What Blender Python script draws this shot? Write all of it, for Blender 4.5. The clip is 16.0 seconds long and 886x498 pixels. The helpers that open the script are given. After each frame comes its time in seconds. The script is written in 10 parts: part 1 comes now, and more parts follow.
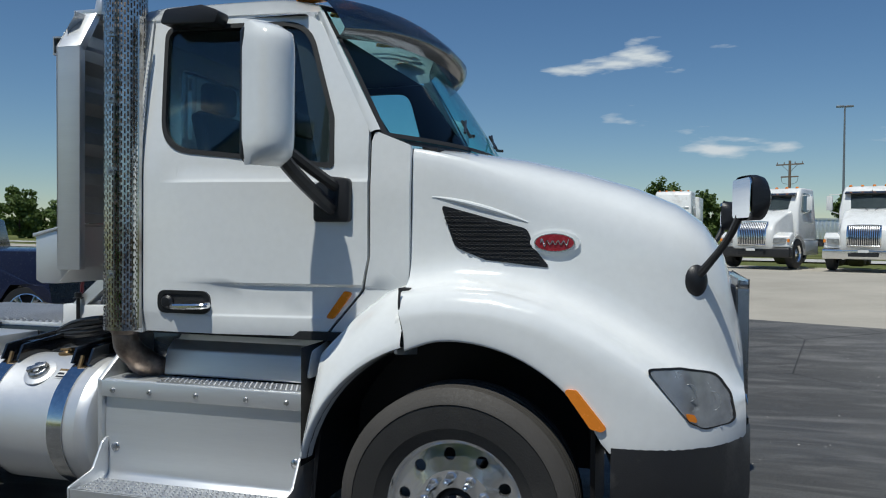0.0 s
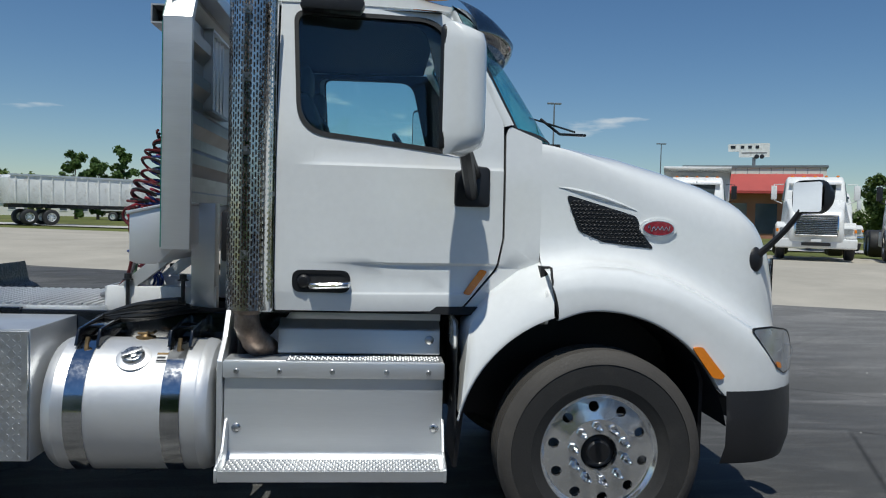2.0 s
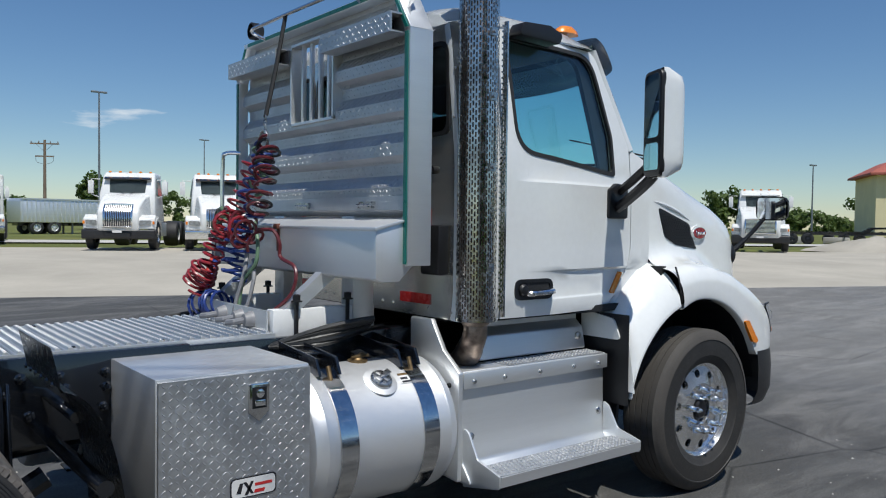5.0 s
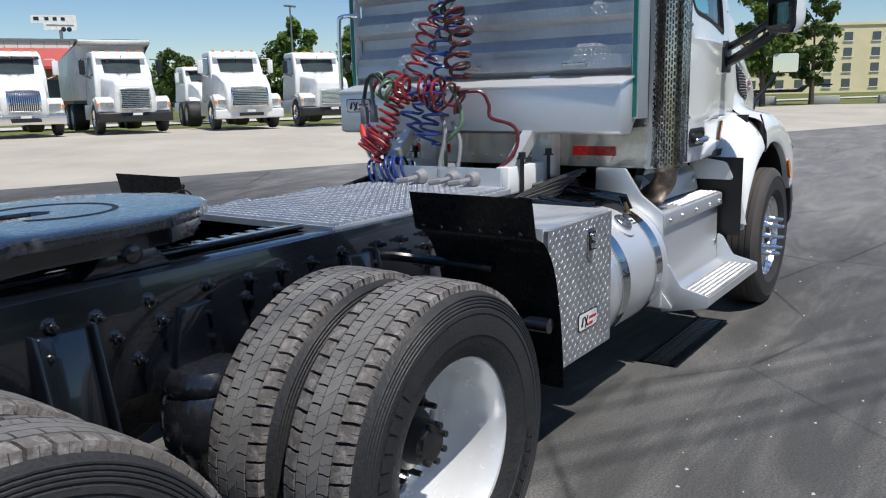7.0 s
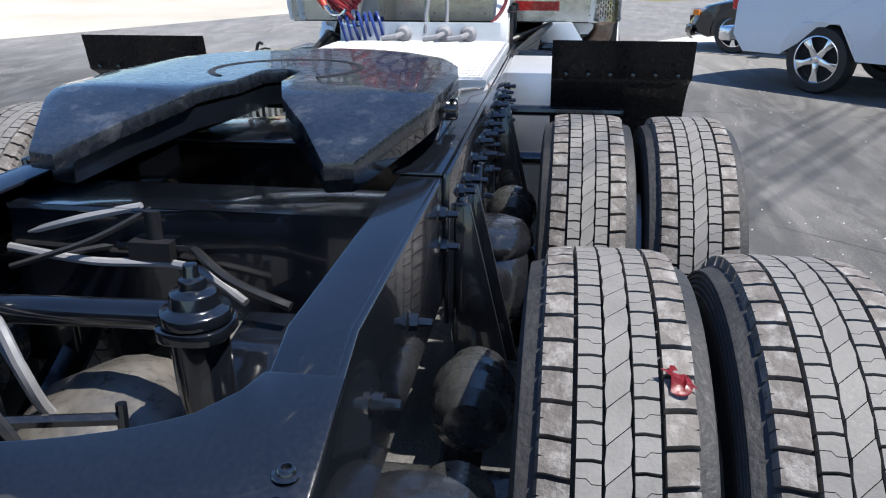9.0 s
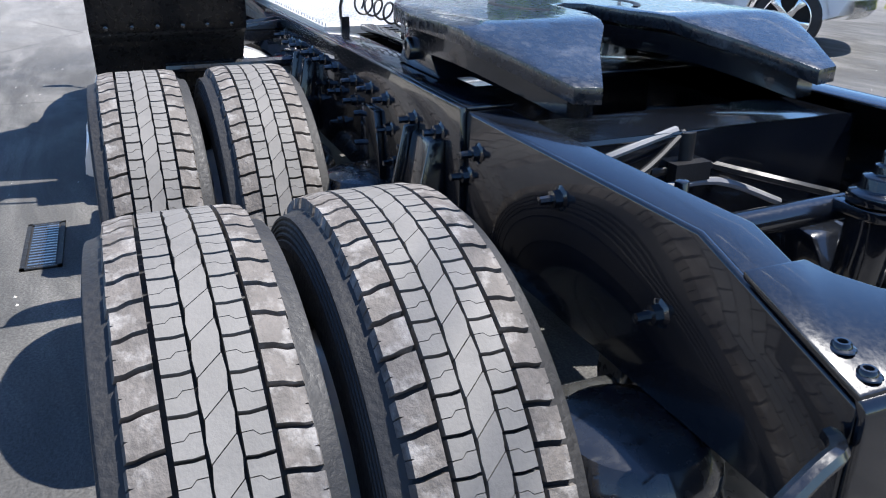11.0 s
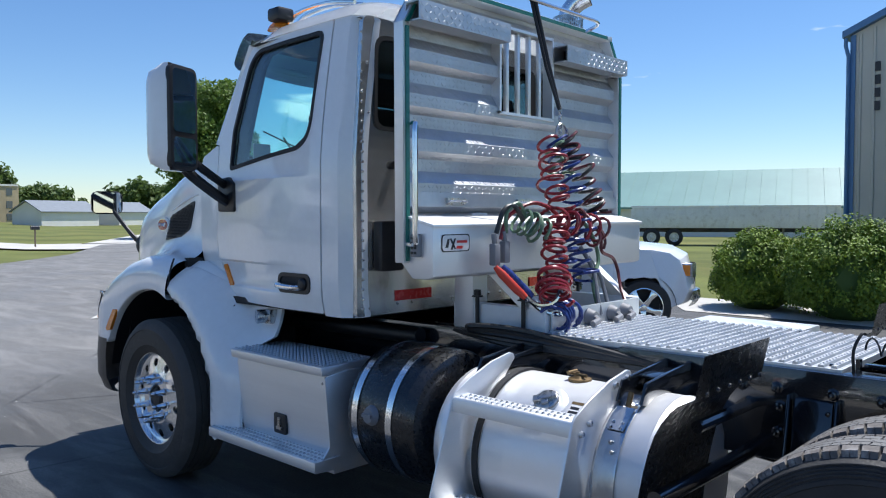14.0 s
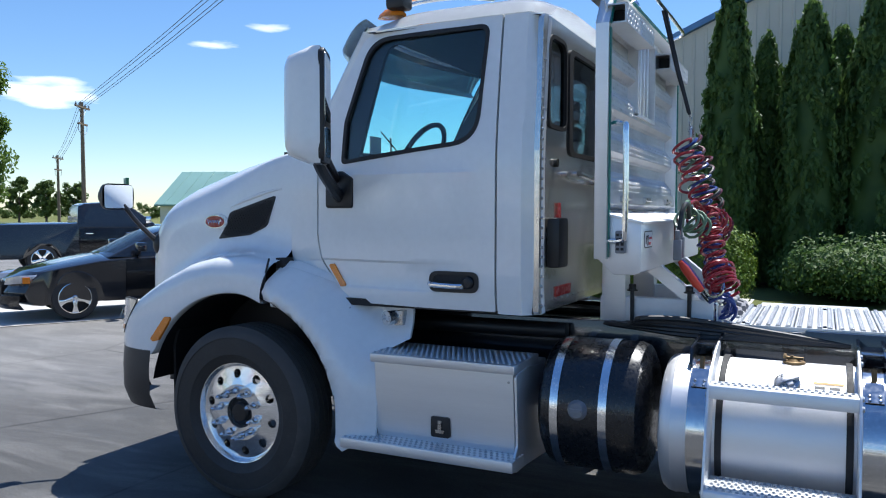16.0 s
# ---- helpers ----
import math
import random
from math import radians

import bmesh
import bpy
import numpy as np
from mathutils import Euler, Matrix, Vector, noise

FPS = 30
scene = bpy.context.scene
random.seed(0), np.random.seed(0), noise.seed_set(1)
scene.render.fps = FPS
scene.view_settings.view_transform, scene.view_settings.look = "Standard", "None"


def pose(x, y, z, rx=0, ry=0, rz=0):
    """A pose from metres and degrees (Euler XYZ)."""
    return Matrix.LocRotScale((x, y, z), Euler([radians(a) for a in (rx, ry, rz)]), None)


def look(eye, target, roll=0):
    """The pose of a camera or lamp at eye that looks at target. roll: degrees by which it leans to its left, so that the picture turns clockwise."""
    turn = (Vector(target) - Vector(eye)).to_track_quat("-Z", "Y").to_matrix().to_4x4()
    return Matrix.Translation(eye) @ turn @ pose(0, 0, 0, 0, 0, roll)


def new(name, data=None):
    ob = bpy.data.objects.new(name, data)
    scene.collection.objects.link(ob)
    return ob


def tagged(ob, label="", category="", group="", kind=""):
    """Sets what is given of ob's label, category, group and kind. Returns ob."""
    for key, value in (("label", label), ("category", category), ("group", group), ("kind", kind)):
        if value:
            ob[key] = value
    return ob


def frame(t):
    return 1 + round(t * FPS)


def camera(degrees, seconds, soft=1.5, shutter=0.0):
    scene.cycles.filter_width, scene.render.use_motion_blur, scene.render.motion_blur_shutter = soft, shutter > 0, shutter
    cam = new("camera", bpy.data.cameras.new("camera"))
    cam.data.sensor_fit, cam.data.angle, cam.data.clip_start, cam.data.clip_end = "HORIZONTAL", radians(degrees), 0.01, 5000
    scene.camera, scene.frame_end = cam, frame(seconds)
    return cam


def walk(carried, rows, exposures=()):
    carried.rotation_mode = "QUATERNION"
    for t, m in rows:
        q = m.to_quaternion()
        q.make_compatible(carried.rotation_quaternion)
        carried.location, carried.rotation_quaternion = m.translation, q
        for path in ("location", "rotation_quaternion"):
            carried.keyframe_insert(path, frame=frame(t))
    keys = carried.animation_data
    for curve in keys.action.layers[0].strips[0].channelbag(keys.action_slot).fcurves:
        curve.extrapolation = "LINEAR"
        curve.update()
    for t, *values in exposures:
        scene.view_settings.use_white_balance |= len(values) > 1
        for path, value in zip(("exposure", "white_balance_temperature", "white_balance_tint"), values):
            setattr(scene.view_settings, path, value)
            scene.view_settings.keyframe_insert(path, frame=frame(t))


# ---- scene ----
cam = camera(59.0, 16.0, soft=1.1)
PATH = [
    (0, (0.892, -4.309, 1.653), (0.342, -2.387, 1.618), 0.5),
    (0.5, (0.458, -4.555, 1.657), (0.062, -2.595, 1.613), 0.5),
    (1, (0.01, -4.755, 1.635), (-0.214, -2.768, 1.592), 0.8),
    (1.5, (-0.467, -4.826, 1.65), (-0.514, -2.827, 1.591), 1.0),
    (2, (-1.045, -4.933, 1.646), (-0.886, -2.941, 1.569), 1.5),
    (2.5, (-1.577, -4.881, 1.636), (-1.196, -2.92, 1.544), 1.7),
    (3, (-2.162, -4.8, 1.625), (-1.547, -2.899, 1.531), 2.0),
    (3.2, (-2.371, -4.75, 1.63), (-1.67, -2.879, 1.553), 2.1),
    (5.3, (-4.651, -3.826, 1.665), (-3.342, -2.316, 1.577), 0.5),
    (5.5, (-4.869, -3.688, 1.658), (-3.519, -2.217, 1.549), 0.4),
    (6, (-5.319, -3.293, 1.629), (-3.866, -1.932, 1.442), 0.2),
    (6.5, (-5.691, -2.889, 1.601), (-4.159, -1.632, 1.332), -0.6),
    (7, (-6.104, -2.542, 1.601), (-4.504, -1.405, 1.218), -1.4),
    (7.5, (-6.391, -2.093, 1.574), (-4.723, -1.111, 1.072), -2.0),
    (8, (-6.663, -1.669, 1.551), (-4.923, -0.886, 0.95), -2.1),
    (8.2, (-6.756, -1.511, 1.564), (-4.99, -0.818, 0.932), -2.1),
    (10.3, (-6.877, 0.644, 1.482), (-5.069, 0.22, 0.74), 1.5),
    (10.5, (-6.862, 0.814, 1.48), (-5.084, 0.31, 0.716), 0.9),
    (11, (-6.725, 1.174, 1.472), (-5.024, 0.466, 0.694), 0.4),
    (11.5, (-6.514, 1.536, 1.489), (-4.925, 0.616, 0.696), 0.4),
    (12, (-6.338, 1.966, 1.537), (-4.824, 0.864, 0.835), -0.1),
    (12.5, (-5.992, 2.554, 1.663), (-4.542, 1.263, 1.182), -1.1),
    (13, (-5.599, 2.994, 1.665), (-4.156, 1.629, 1.426), -1.0),
    (13.5, (-5.248, 3.246, 1.672), (-3.821, 1.851, 1.55), -0.5),
    (14, (-4.799, 3.562, 1.685), (-3.431, 2.106, 1.6), -0.1),
    (14.5, (-4.402, 3.932, 1.705), (-3.122, 2.397, 1.631), 0.1),
    (15, (-3.907, 4.24, 1.708), (-2.768, 2.598, 1.627), 0.0),
    (15.5, (-3.478, 4.506, 1.697), (-2.462, 2.786, 1.61), -0.0),
    (16, (-3.068, 4.749, 1.686), (-2.196, 2.952, 1.593), 0.1),
]
EXPOSURES = [(0, -0.36, 6300, 4), (3.2, -0.26, 6300, 5), (5.3, -0.05, 6300, 7), (6.5, 0.08, 6400, 9), (8, 0.52, 6450, 10), (10.3, 1.22, 6350, 10), (11.5, 1.20, 6300, 11),
             (12.5, 1.05, 6200, 11), (13.5, 0.52, 6050, 10), (16, 0.72, 6050, 9)]
walk(cam, [(t, look(eye, target, roll)) for t, eye, target, roll in PATH], EXPOSURES)

# ---- world, sun ----
SUN_EL, SUN_AZ = 66.0, 193.0   # degrees; azimuth clockwise from +y
sun_dir = Vector((math.sin(radians(SUN_AZ)) * math.cos(radians(SUN_EL)),
                  math.cos(radians(SUN_AZ)) * math.cos(radians(SUN_EL)), math.sin(radians(SUN_EL))))
world = bpy.data.worlds.new("world")
scene.world = world
world.use_nodes = True
wn, wl = world.node_tree.nodes, world.node_tree.links
wn.clear()
w_out = wn.new("ShaderNodeOutputWorld")
w_bg = wn.new("ShaderNodeBackground")
w_sky = wn.new("ShaderNodeTexSky")
w_sky.sky_type, w_sky.sun_disc = "NISHITA", False
w_sky.sun_elevation, w_sky.sun_rotation = radians(SUN_EL), radians(SUN_AZ)
w_sky.air_density, w_sky.dust_density, w_sky.ozone_density = 1.0, 0.1, 4.0
w_bg.inputs["Strength"].default_value = 0.093
w_tc = wn.new("ShaderNodeTexCoord")
w_map = wn.new("ShaderNodeMapping")
w_map.inputs["Scale"].default_value = (1.0, 1.0, 4.5)
w_noise = wn.new("ShaderNodeTexNoise")
w_noise.inputs["Scale"].default_value, w_noise.inputs["Detail"].default_value = 4.6, 6.0
w_ramp = wn.new("ShaderNodeMapRange")
w_ramp.inputs["From Min"].default_value, w_ramp.inputs["From Max"].default_value = 0.672, 0.745
w_mix = wn.new("ShaderNodeMix")
w_mix.data_type = "RGBA"
w_mix.inputs["B"].default_value = (8.5, 8.9, 9.4, 1)
wl.new(w_tc.outputs["Generated"], w_map.inputs["Vector"])
wl.new(w_map.outputs["Vector"], w_noise.inputs["Vector"])
wl.new(w_noise.outputs["Fac"], w_ramp.inputs["Value"])
wl.new(w_ramp.outputs["Result"], w_mix.inputs["Factor"])
w_hue = wn.new("ShaderNodeHueSaturation")
w_hue.inputs["Hue"].default_value, w_hue.inputs["Saturation"].default_value = 0.504, 1.14
wl.new(w_sky.outputs["Color"], w_hue.inputs["Color"])
wl.new(w_hue.outputs["Color"], w_mix.inputs["A"])
wl.new(w_mix.outputs["Result"], w_bg.inputs["Color"])
wl.new(w_bg.outputs["Background"], w_out.inputs["Surface"])

sun_data = bpy.data.lights.new("sun", "SUN")
sun_data.energy, sun_data.angle, sun_data.color = 4.4, radians(0.53), (1.0, 0.955, 0.89)
sun = new("sun", sun_data)
sun.matrix_world = look(sun_dir * 50, (0, 0, 0))

# ---- materials ----
def mat(name, col, rough=0.5, metal=0.0, var=0.12, scale=2.0, fine=45.0, bump=0.0, stretch=(1, 1, 1),
        dirt=None, dirt_amt=0.45, dirt_scale=3.0, coat=0.0, rvar=0.12, spec=0.5):
    """A surface with two scales of variation, fine relief and, with dirt, patches of another colour."""
    m = bpy.data.materials.new(name)
    m.use_nodes = True
    n, l = m.node_tree.nodes, m.node_tree.links
    p = n["Principled BSDF"]
    tc, mp = n.new("ShaderNodeTexCoord"), n.new("ShaderNodeMapping")
    mp.inputs["Scale"].default_value = stretch
    l.new(tc.outputs["Object"], mp.inputs["Vector"])

    def noise_node(s, detail, roughness=0.55):
        k = n.new("ShaderNodeTexNoise")
        k.inputs["Scale"].default_value, k.inputs["Detail"].default_value = s, detail
        k.inputs["Roughness"].default_value = roughness
        l.new(mp.outputs["Vector"], k.inputs["Vector"])
        return k.outputs["Fac"]

    def ranged(value, a, b, c, d):
        k = n.new("ShaderNodeMapRange")
        for key, v in (("From Min", a), ("From Max", b), ("To Min", c), ("To Max", d)):
            k.inputs[key].default_value = v
        l.new(value, k.inputs["Value"])
        return k.outputs["Result"]

    big, small = noise_node(scale, 5.0), noise_node(fine, 4.0)
    mul = n.new("ShaderNodeMath")
    mul.operation = "MULTIPLY"
    l.new(ranged(big, 0.3, 0.7, 1 - var, 1 + var), mul.inputs[0])
    l.new(ranged(small, 0.3, 0.7, 1 - var * 0.6, 1 + var * 0.6), mul.inputs[1])
    vec = n.new("ShaderNodeVectorMath")
    vec.operation = "SCALE"
    vec.inputs[0].default_value = col
    l.new(mul.outputs[0], vec.inputs["Scale"])
    colour = vec.outputs["Vector"]
    rgh = ranged(small, 0.3, 0.7, max(0.02, rough - rvar), min(1, rough + rvar))
    if dirt:
        mask = ranged(noise_node(dirt_scale, 9.0, 0.68), 0.62 - dirt_amt * 0.3, 0.72, 0.0, min(1.0, 0.5 + dirt_amt))
        mix = n.new("ShaderNodeMix")
        mix.data_type = "RGBA"
        mix.inputs["B"].default_value = (*dirt, 1)
        l.new(mask, mix.inputs["Factor"])
        l.new(colour, mix.inputs["A"])
        colour = mix.outputs["Result"]
    l.new(colour, p.inputs["Base Color"])
    l.new(rgh, p.inputs["Roughness"])
    p.inputs["Metallic"].default_value = metal
    p.inputs["Specular IOR Level"].default_value = spec
    if coat:
        p.inputs["Coat Weight"].default_value, p.inputs["Coat Roughness"].default_value = coat, 0.04
    if bump:
        bp = n.new("ShaderNodeBump")
        bp.inputs["Strength"].default_value, bp.inputs["Distance"].default_value = bump, 0.01
        l.new(small, bp.inputs["Height"])
        l.new(bp.outputs["Normal"], p.inputs["Normal"])
    return m


def glass(name, tint, rough=0.0, gloss=0.06):
    """Thin tinted glass: what is behind shows through the tint, the surface mirrors by Fresnel."""
    m = bpy.data.materials.new(name)
    m.use_nodes = True
    n, l = m.node_tree.nodes, m.node_tree.links
    n.clear()
    out, mix, tr, gl, fr = (n.new(k) for k in ("ShaderNodeOutputMaterial", "ShaderNodeMixShader", "ShaderNodeBsdfTransparent",
                                               "ShaderNodeBsdfGlossy", "ShaderNodeLayerWeight"))
    tr.inputs["Color"].default_value = (*tint, 1)
    gl.inputs["Roughness"].default_value = rough
    fr.inputs["Blend"].default_value = 0.5
    rise = n.new("ShaderNodeMath")
    rise.operation = "POWER"
    rise.inputs[1].default_value = 4.0
    l.new(fr.outputs["Facing"], rise.inputs[0])
    add = n.new("ShaderNodeMath")
    add.operation = "MULTIPLY_ADD"
    add.inputs[1].default_value, add.inputs[2].default_value = 0.7, gloss
    l.new(rise.outputs[0], add.inputs[0])
    l.new(add.outputs[0], mix.inputs["Fac"])
    l.new(tr.outputs["BSDF"], mix.inputs[1])
    l.new(gl.outputs["BSDF"], mix.inputs[2])
    l.new(mix.outputs["Shader"], out.inputs["Surface"])
    return m


M = {}
M["paint"] = mat("white_paint", (0.80, 0.81, 0.80), 0.16, var=0.03, scale=1.4, coat=0.6, rvar=0.04, fine=25)
M["lotpaint"] = mat("white_paint_dusty", (0.78, 0.78, 0.76), 0.3, var=0.06, dirt=(0.5, 0.47, 0.42), dirt_amt=0.3)
M["black"] = mat("frame_black_paint", (0.006, 0.0075, 0.011), 0.20, var=0.2, scale=5, fine=140, bump=0.02, coat=0.9, rvar=0.05)
M["grease"] = mat("greasy_black_plate", (0.014, 0.017, 0.023), 0.27, var=0.4, scale=6, fine=60, bump=0.10, coat=0.7, rvar=0.10,
                  dirt=(0.10, 0.105, 0.115), dirt_amt=0.22, dirt_scale=11)
M["plastic"] = mat("black_plastic", (0.011, 0.011, 0.0125), 0.42, var=0.15, fine=200, bump=0.12)
M["bumper"] = mat("bumper_plastic", (0.022, 0.022, 0.024), 0.45, var=0.2, fine=160, bump=0.1, dirt=(0.10, 0.095, 0.09), dirt_amt=0.2)
M["fender"] = mat("glossy_fender_plastic", (0.008, 0.009, 0.011), 0.30, var=0.2, scale=4, fine=60, bump=0.03, coat=0.3)
M["rubber"] = mat("black_rubber", (0.02, 0.02, 0.021), 0.7, var=0.2, fine=80, bump=0.2)
M["spring"] = mat("glossy_spring_rubber", (0.014, 0.015, 0.018), 0.25, var=0.2, fine=40, bump=0.05, coat=0.7)
M["cover"] = mat("dusty_axle_cover", (0.15, 0.14, 0.125), 0.34, 0.3, var=0.3, scale=7, fine=40, bump=0.1, coat=0.3)
M["housing"] = mat("axle_housing_paint", (0.035, 0.036, 0.036), 0.28, var=0.3, scale=6, fine=40, bump=0.15, coat=0.5)
M["tyre"] = mat("tyre_sidewall", (0.022, 0.022, 0.023), 0.62, var=0.25, scale=5, fine=90, bump=0.25,
                dirt=(0.05, 0.047, 0.043), dirt_amt=0.2, dirt_scale=7)
M["steer"] = mat("steer_tyre_rubber", (0.026, 0.025, 0.024), 0.6, var=0.12, scale=3, fine=120, bump=0.12,
                 dirt=(0.05, 0.046, 0.042), dirt_amt=0.3, dirt_scale=2.5)
M["steer_worn"] = mat("dusty_steer_shoulder", (0.062, 0.056, 0.050), 0.75, var=0.14, scale=4, fine=90, bump=0.15,
                      dirt=(0.11, 0.10, 0.088), dirt_amt=0.3, dirt_scale=3)
M["tread"] = mat("worn_tread", (0.158, 0.152, 0.144), 0.72, var=0.16, scale=7, fine=150, bump=0.10,
                 dirt=(0.23, 0.222, 0.21), dirt_amt=0.2, dirt_scale=6)
M["lug"] = mat("scuffed_shoulder_lug", (0.125, 0.112, 0.102), 0.78, var=0.30, scale=22, fine=90, bump=0.35,
               dirt=(0.34, 0.325, 0.31), dirt_amt=0.42, dirt_scale=24)
M["chrome"] = mat("polished_aluminium", (0.84, 0.85, 0.86), 0.17, 1.0, var=0.05, scale=6, fine=70, rvar=0.05)
M["wheel_alu"] = mat("polished_aluminium_wheel", (0.86, 0.865, 0.87), 0.17, 0.92, var=0.02, scale=2.5, fine=60, rvar=0.03)
M["alu"] = mat("brushed_aluminium", (0.80, 0.81, 0.815), 0.44, 0.8, var=0.03, scale=3, fine=50, bump=0.02, rvar=0.05, stretch=(0.25, 1, 4))
M["tank"] = mat("tank_aluminium", (0.82, 0.82, 0.82), 0.46, 0.75, var=0.015, scale=1.2, fine=60, rvar=0.03, stretch=(0.5, 1, 1))
M["tread_plate"] = mat("tread_plate_aluminium", (0.55, 0.555, 0.56), 0.46, 0.85, var=0.10, scale=4, fine=35)
M["strap"] = mat("polished_strap", (0.62, 0.63, 0.64), 0.13, 1.0, var=0.1, scale=6, rvar=0.05)
M["shield"] = mat("stained_chrome_shield", (0.62, 0.62, 0.61), 0.2, 1.0, var=0.2, scale=5, fine=30,
                  dirt=(0.22, 0.17, 0.13), dirt_amt=0.75, dirt_scale=4)
M["rust"] = mat("heat_stained_pipe", (0.30, 0.245, 0.205), 0.42, 0.8, var=0.4, scale=6, fine=40, bump=0.2,
                dirt=(0.09, 0.05, 0.035), dirt_amt=0.6, dirt_scale=7)
M["rearwall"] = mat("polished_steel_rear_wall", (0.74, 0.725, 0.68), 0.20, 0.85, var=0.04, scale=2, fine=30, rvar=0.05)
M["wheel_white"] = mat("white_steel_wheel", (0.76, 0.77, 0.775), 0.24, 0.25, var=0.03, scale=3, fine=20, rvar=0.05, coat=0.4)
M["steel"] = mat("bare_steel", (0.5, 0.5, 0.5), 0.3, 1.0, var=0.2)
M["amber"] = mat("amber_lens", (0.80, 0.24, 0.02), 0.2, var=0.06, coat=0.5)
M["red"] = mat("red_lens", (0.55, 0.02, 0.02), 0.25, var=0.1, coat=0.4)
M["badge"] = mat("red_badge", (0.30, 0.02, 0.03), 0.25, var=0.1, coat=0.5)
M["tan_brick"] = mat("tan_brick_wall", (0.44, 0.35, 0.22), 0.85, var=0.12, scale=0.4, fine=6)
M["sign_green"] = mat("green_sign_paint", (0.05, 0.16, 0.08), 0.4, var=0.1)
M["white"] = mat("white_enamel", (0.78, 0.78, 0.77), 0.4, var=0.04)
M["teal"] = mat("teal_edge_tape", (0.01, 0.16, 0.13), 0.35, var=0.1)
M["mirror"] = mat("mirror_glass", (0.86, 0.88, 0.89), 0.02, 1.0, var=0.01, rvar=0.01)
M["lamp"] = mat("lamp_bowl", (0.40, 0.42, 0.44), 0.16, 0.55, var=0.16, scale=7, fine=14, coat=1.0)
M["visor"] = mat("dark_polished_visor", (0.36, 0.36, 0.37), 0.10, 1.0, var=0.06, scale=4, rvar=0.03)
M["interior"] = mat("dark_interior", (0.013, 0.0135, 0.015), 0.7, var=0.15, fine=90, bump=0.1)
M["hose_red"] = mat("red_hose", (0.27, 0.022, 0.03), 0.32, var=0.2, scale=9)
M["hose_dark"] = mat("dark_red_hose", (0.11, 0.016, 0.02), 0.35, var=0.25, scale=9)
M["grip_red"] = mat("orange_red_grip", (0.55, 0.05, 0.025), 0.4, var=0.1)
M["hose_blue"] = mat("blue_hose", (0.022, 0.045, 0.20), 0.32, var=0.2, scale=9)
M["hose_green"] = mat("green_hose", (0.12, 0.20, 0.12), 0.4, var=0.2, scale=9)
M["hose_black"] = mat("black_hose", (0.02, 0.02, 0.02), 0.45, var=0.2, scale=9)
M["brown"] = mat("brown_strap", (0.13, 0.045, 0.03), 0.6, var=0.3, scale=12)
M["grey"] = mat("grey_plastic", (0.22, 0.22, 0.23), 0.5, var=0.1)
M["brass"] = mat("brass_fitting", (0.22, 0.15, 0.075), 0.5, 0.8, var=0.3, scale=20)
M["label"] = mat("decal_white", (0.75, 0.74, 0.72), 0.4, var=0.08)
M["label_dark"] = mat("decal_dark", (0.02, 0.02, 0.025), 0.4, var=0.08)
M["label_red"] = mat("decal_red", (0.55, 0.03, 0.03), 0.4, var=0.08)
M["iron"] = mat("drain_iron", (0.025, 0.024, 0.023), 0.55, 0.4, var=0.3, scale=9, bump=0.3)
M["glass"] = glass("tinted_side_glass", (0.90, 0.985, 0.98), 0.0, 0.05)
M["wglass"] = glass("windscreen_glass", (0.50, 0.86, 0.88), 0.0, 0.06)
M["dglass"] = glass("dark_rear_glass", (0.36, 0.42, 0.42), 0.0, 0.05)

# ---- mesh helpers ----
def box(bm, x0, x1, y0, y1, z0, z1):
    v = [bm.verts.new((x, y, z)) for x in (x0, x1) for y in (y0, y1) for z in (z0, z1)]
    for f in ((0, 1, 3, 2), (4, 6, 7, 5), (0, 4, 5, 1), (2, 3, 7, 6), (0, 2, 6, 4), (1, 5, 7, 3)):
        bm.faces.new([v[i] for i in f])
    return bm


def prism(bm, pts, axis, a, b):
    """A polygon drawn in the plane across axis, and drawn out along it from a to b."""
    def at(p, h):
        return {"x": (h, p[0], p[1]), "y": (p[0], h, p[1]), "z": (p[0], p[1], h)}[axis]
    lo, hi = [bm.verts.new(at(p, a)) for p in pts], [bm.verts.new(at(p, b)) for p in pts]
    bm.faces.new(lo[::-1]), bm.faces.new(hi)
    for i in range(len(pts)):
        j = (i + 1) % len(pts)
        bm.faces.new((lo[i], lo[j], hi[j], hi[i]))
    return bm


def tube(bm, pts, r, n=8, closed=False, caps=True):
    """A round bar along the points; r is one radius or one for each point."""
    pts = [Vector(p) for p in pts]
    rs = r if isinstance(r, (list, tuple)) else [r] * len(pts)
    rings, ref = [], None
    for i, p in enumerate(pts):
        if closed:
            d = pts[(i + 1) % len(pts)] - pts[i - 1]
        else:
            d = pts[min(i + 1, len(pts) - 1)] - pts[max(i - 1, 0)]
        d.normalize()
        if ref is None:
            ref = d.orthogonal().normalized()
        ref = (ref - d * ref.dot(d)).normalized()
        side = d.cross(ref)
        rings.append([bm.verts.new(p + (ref * math.cos(2 * math.pi * k / n) + side * math.sin(2 * math.pi * k / n)) * rs[i]) for k in range(n)])
    for i in range(len(rings) if closed else len(rings) - 1):
        a, b = rings[i], rings[(i + 1) % len(rings)]
        for k in range(n):
            bm.faces.new((a[k], a[(k + 1) % n], b[(k + 1) % n], b[k]))
    if caps and not closed:
        bm.faces.new(rings[0][::-1]), bm.faces.new(rings[-1])
    return bm


def cyl(bm, p0, p1, r, n=20):
    return tube(bm, [p0, p1], r, n)


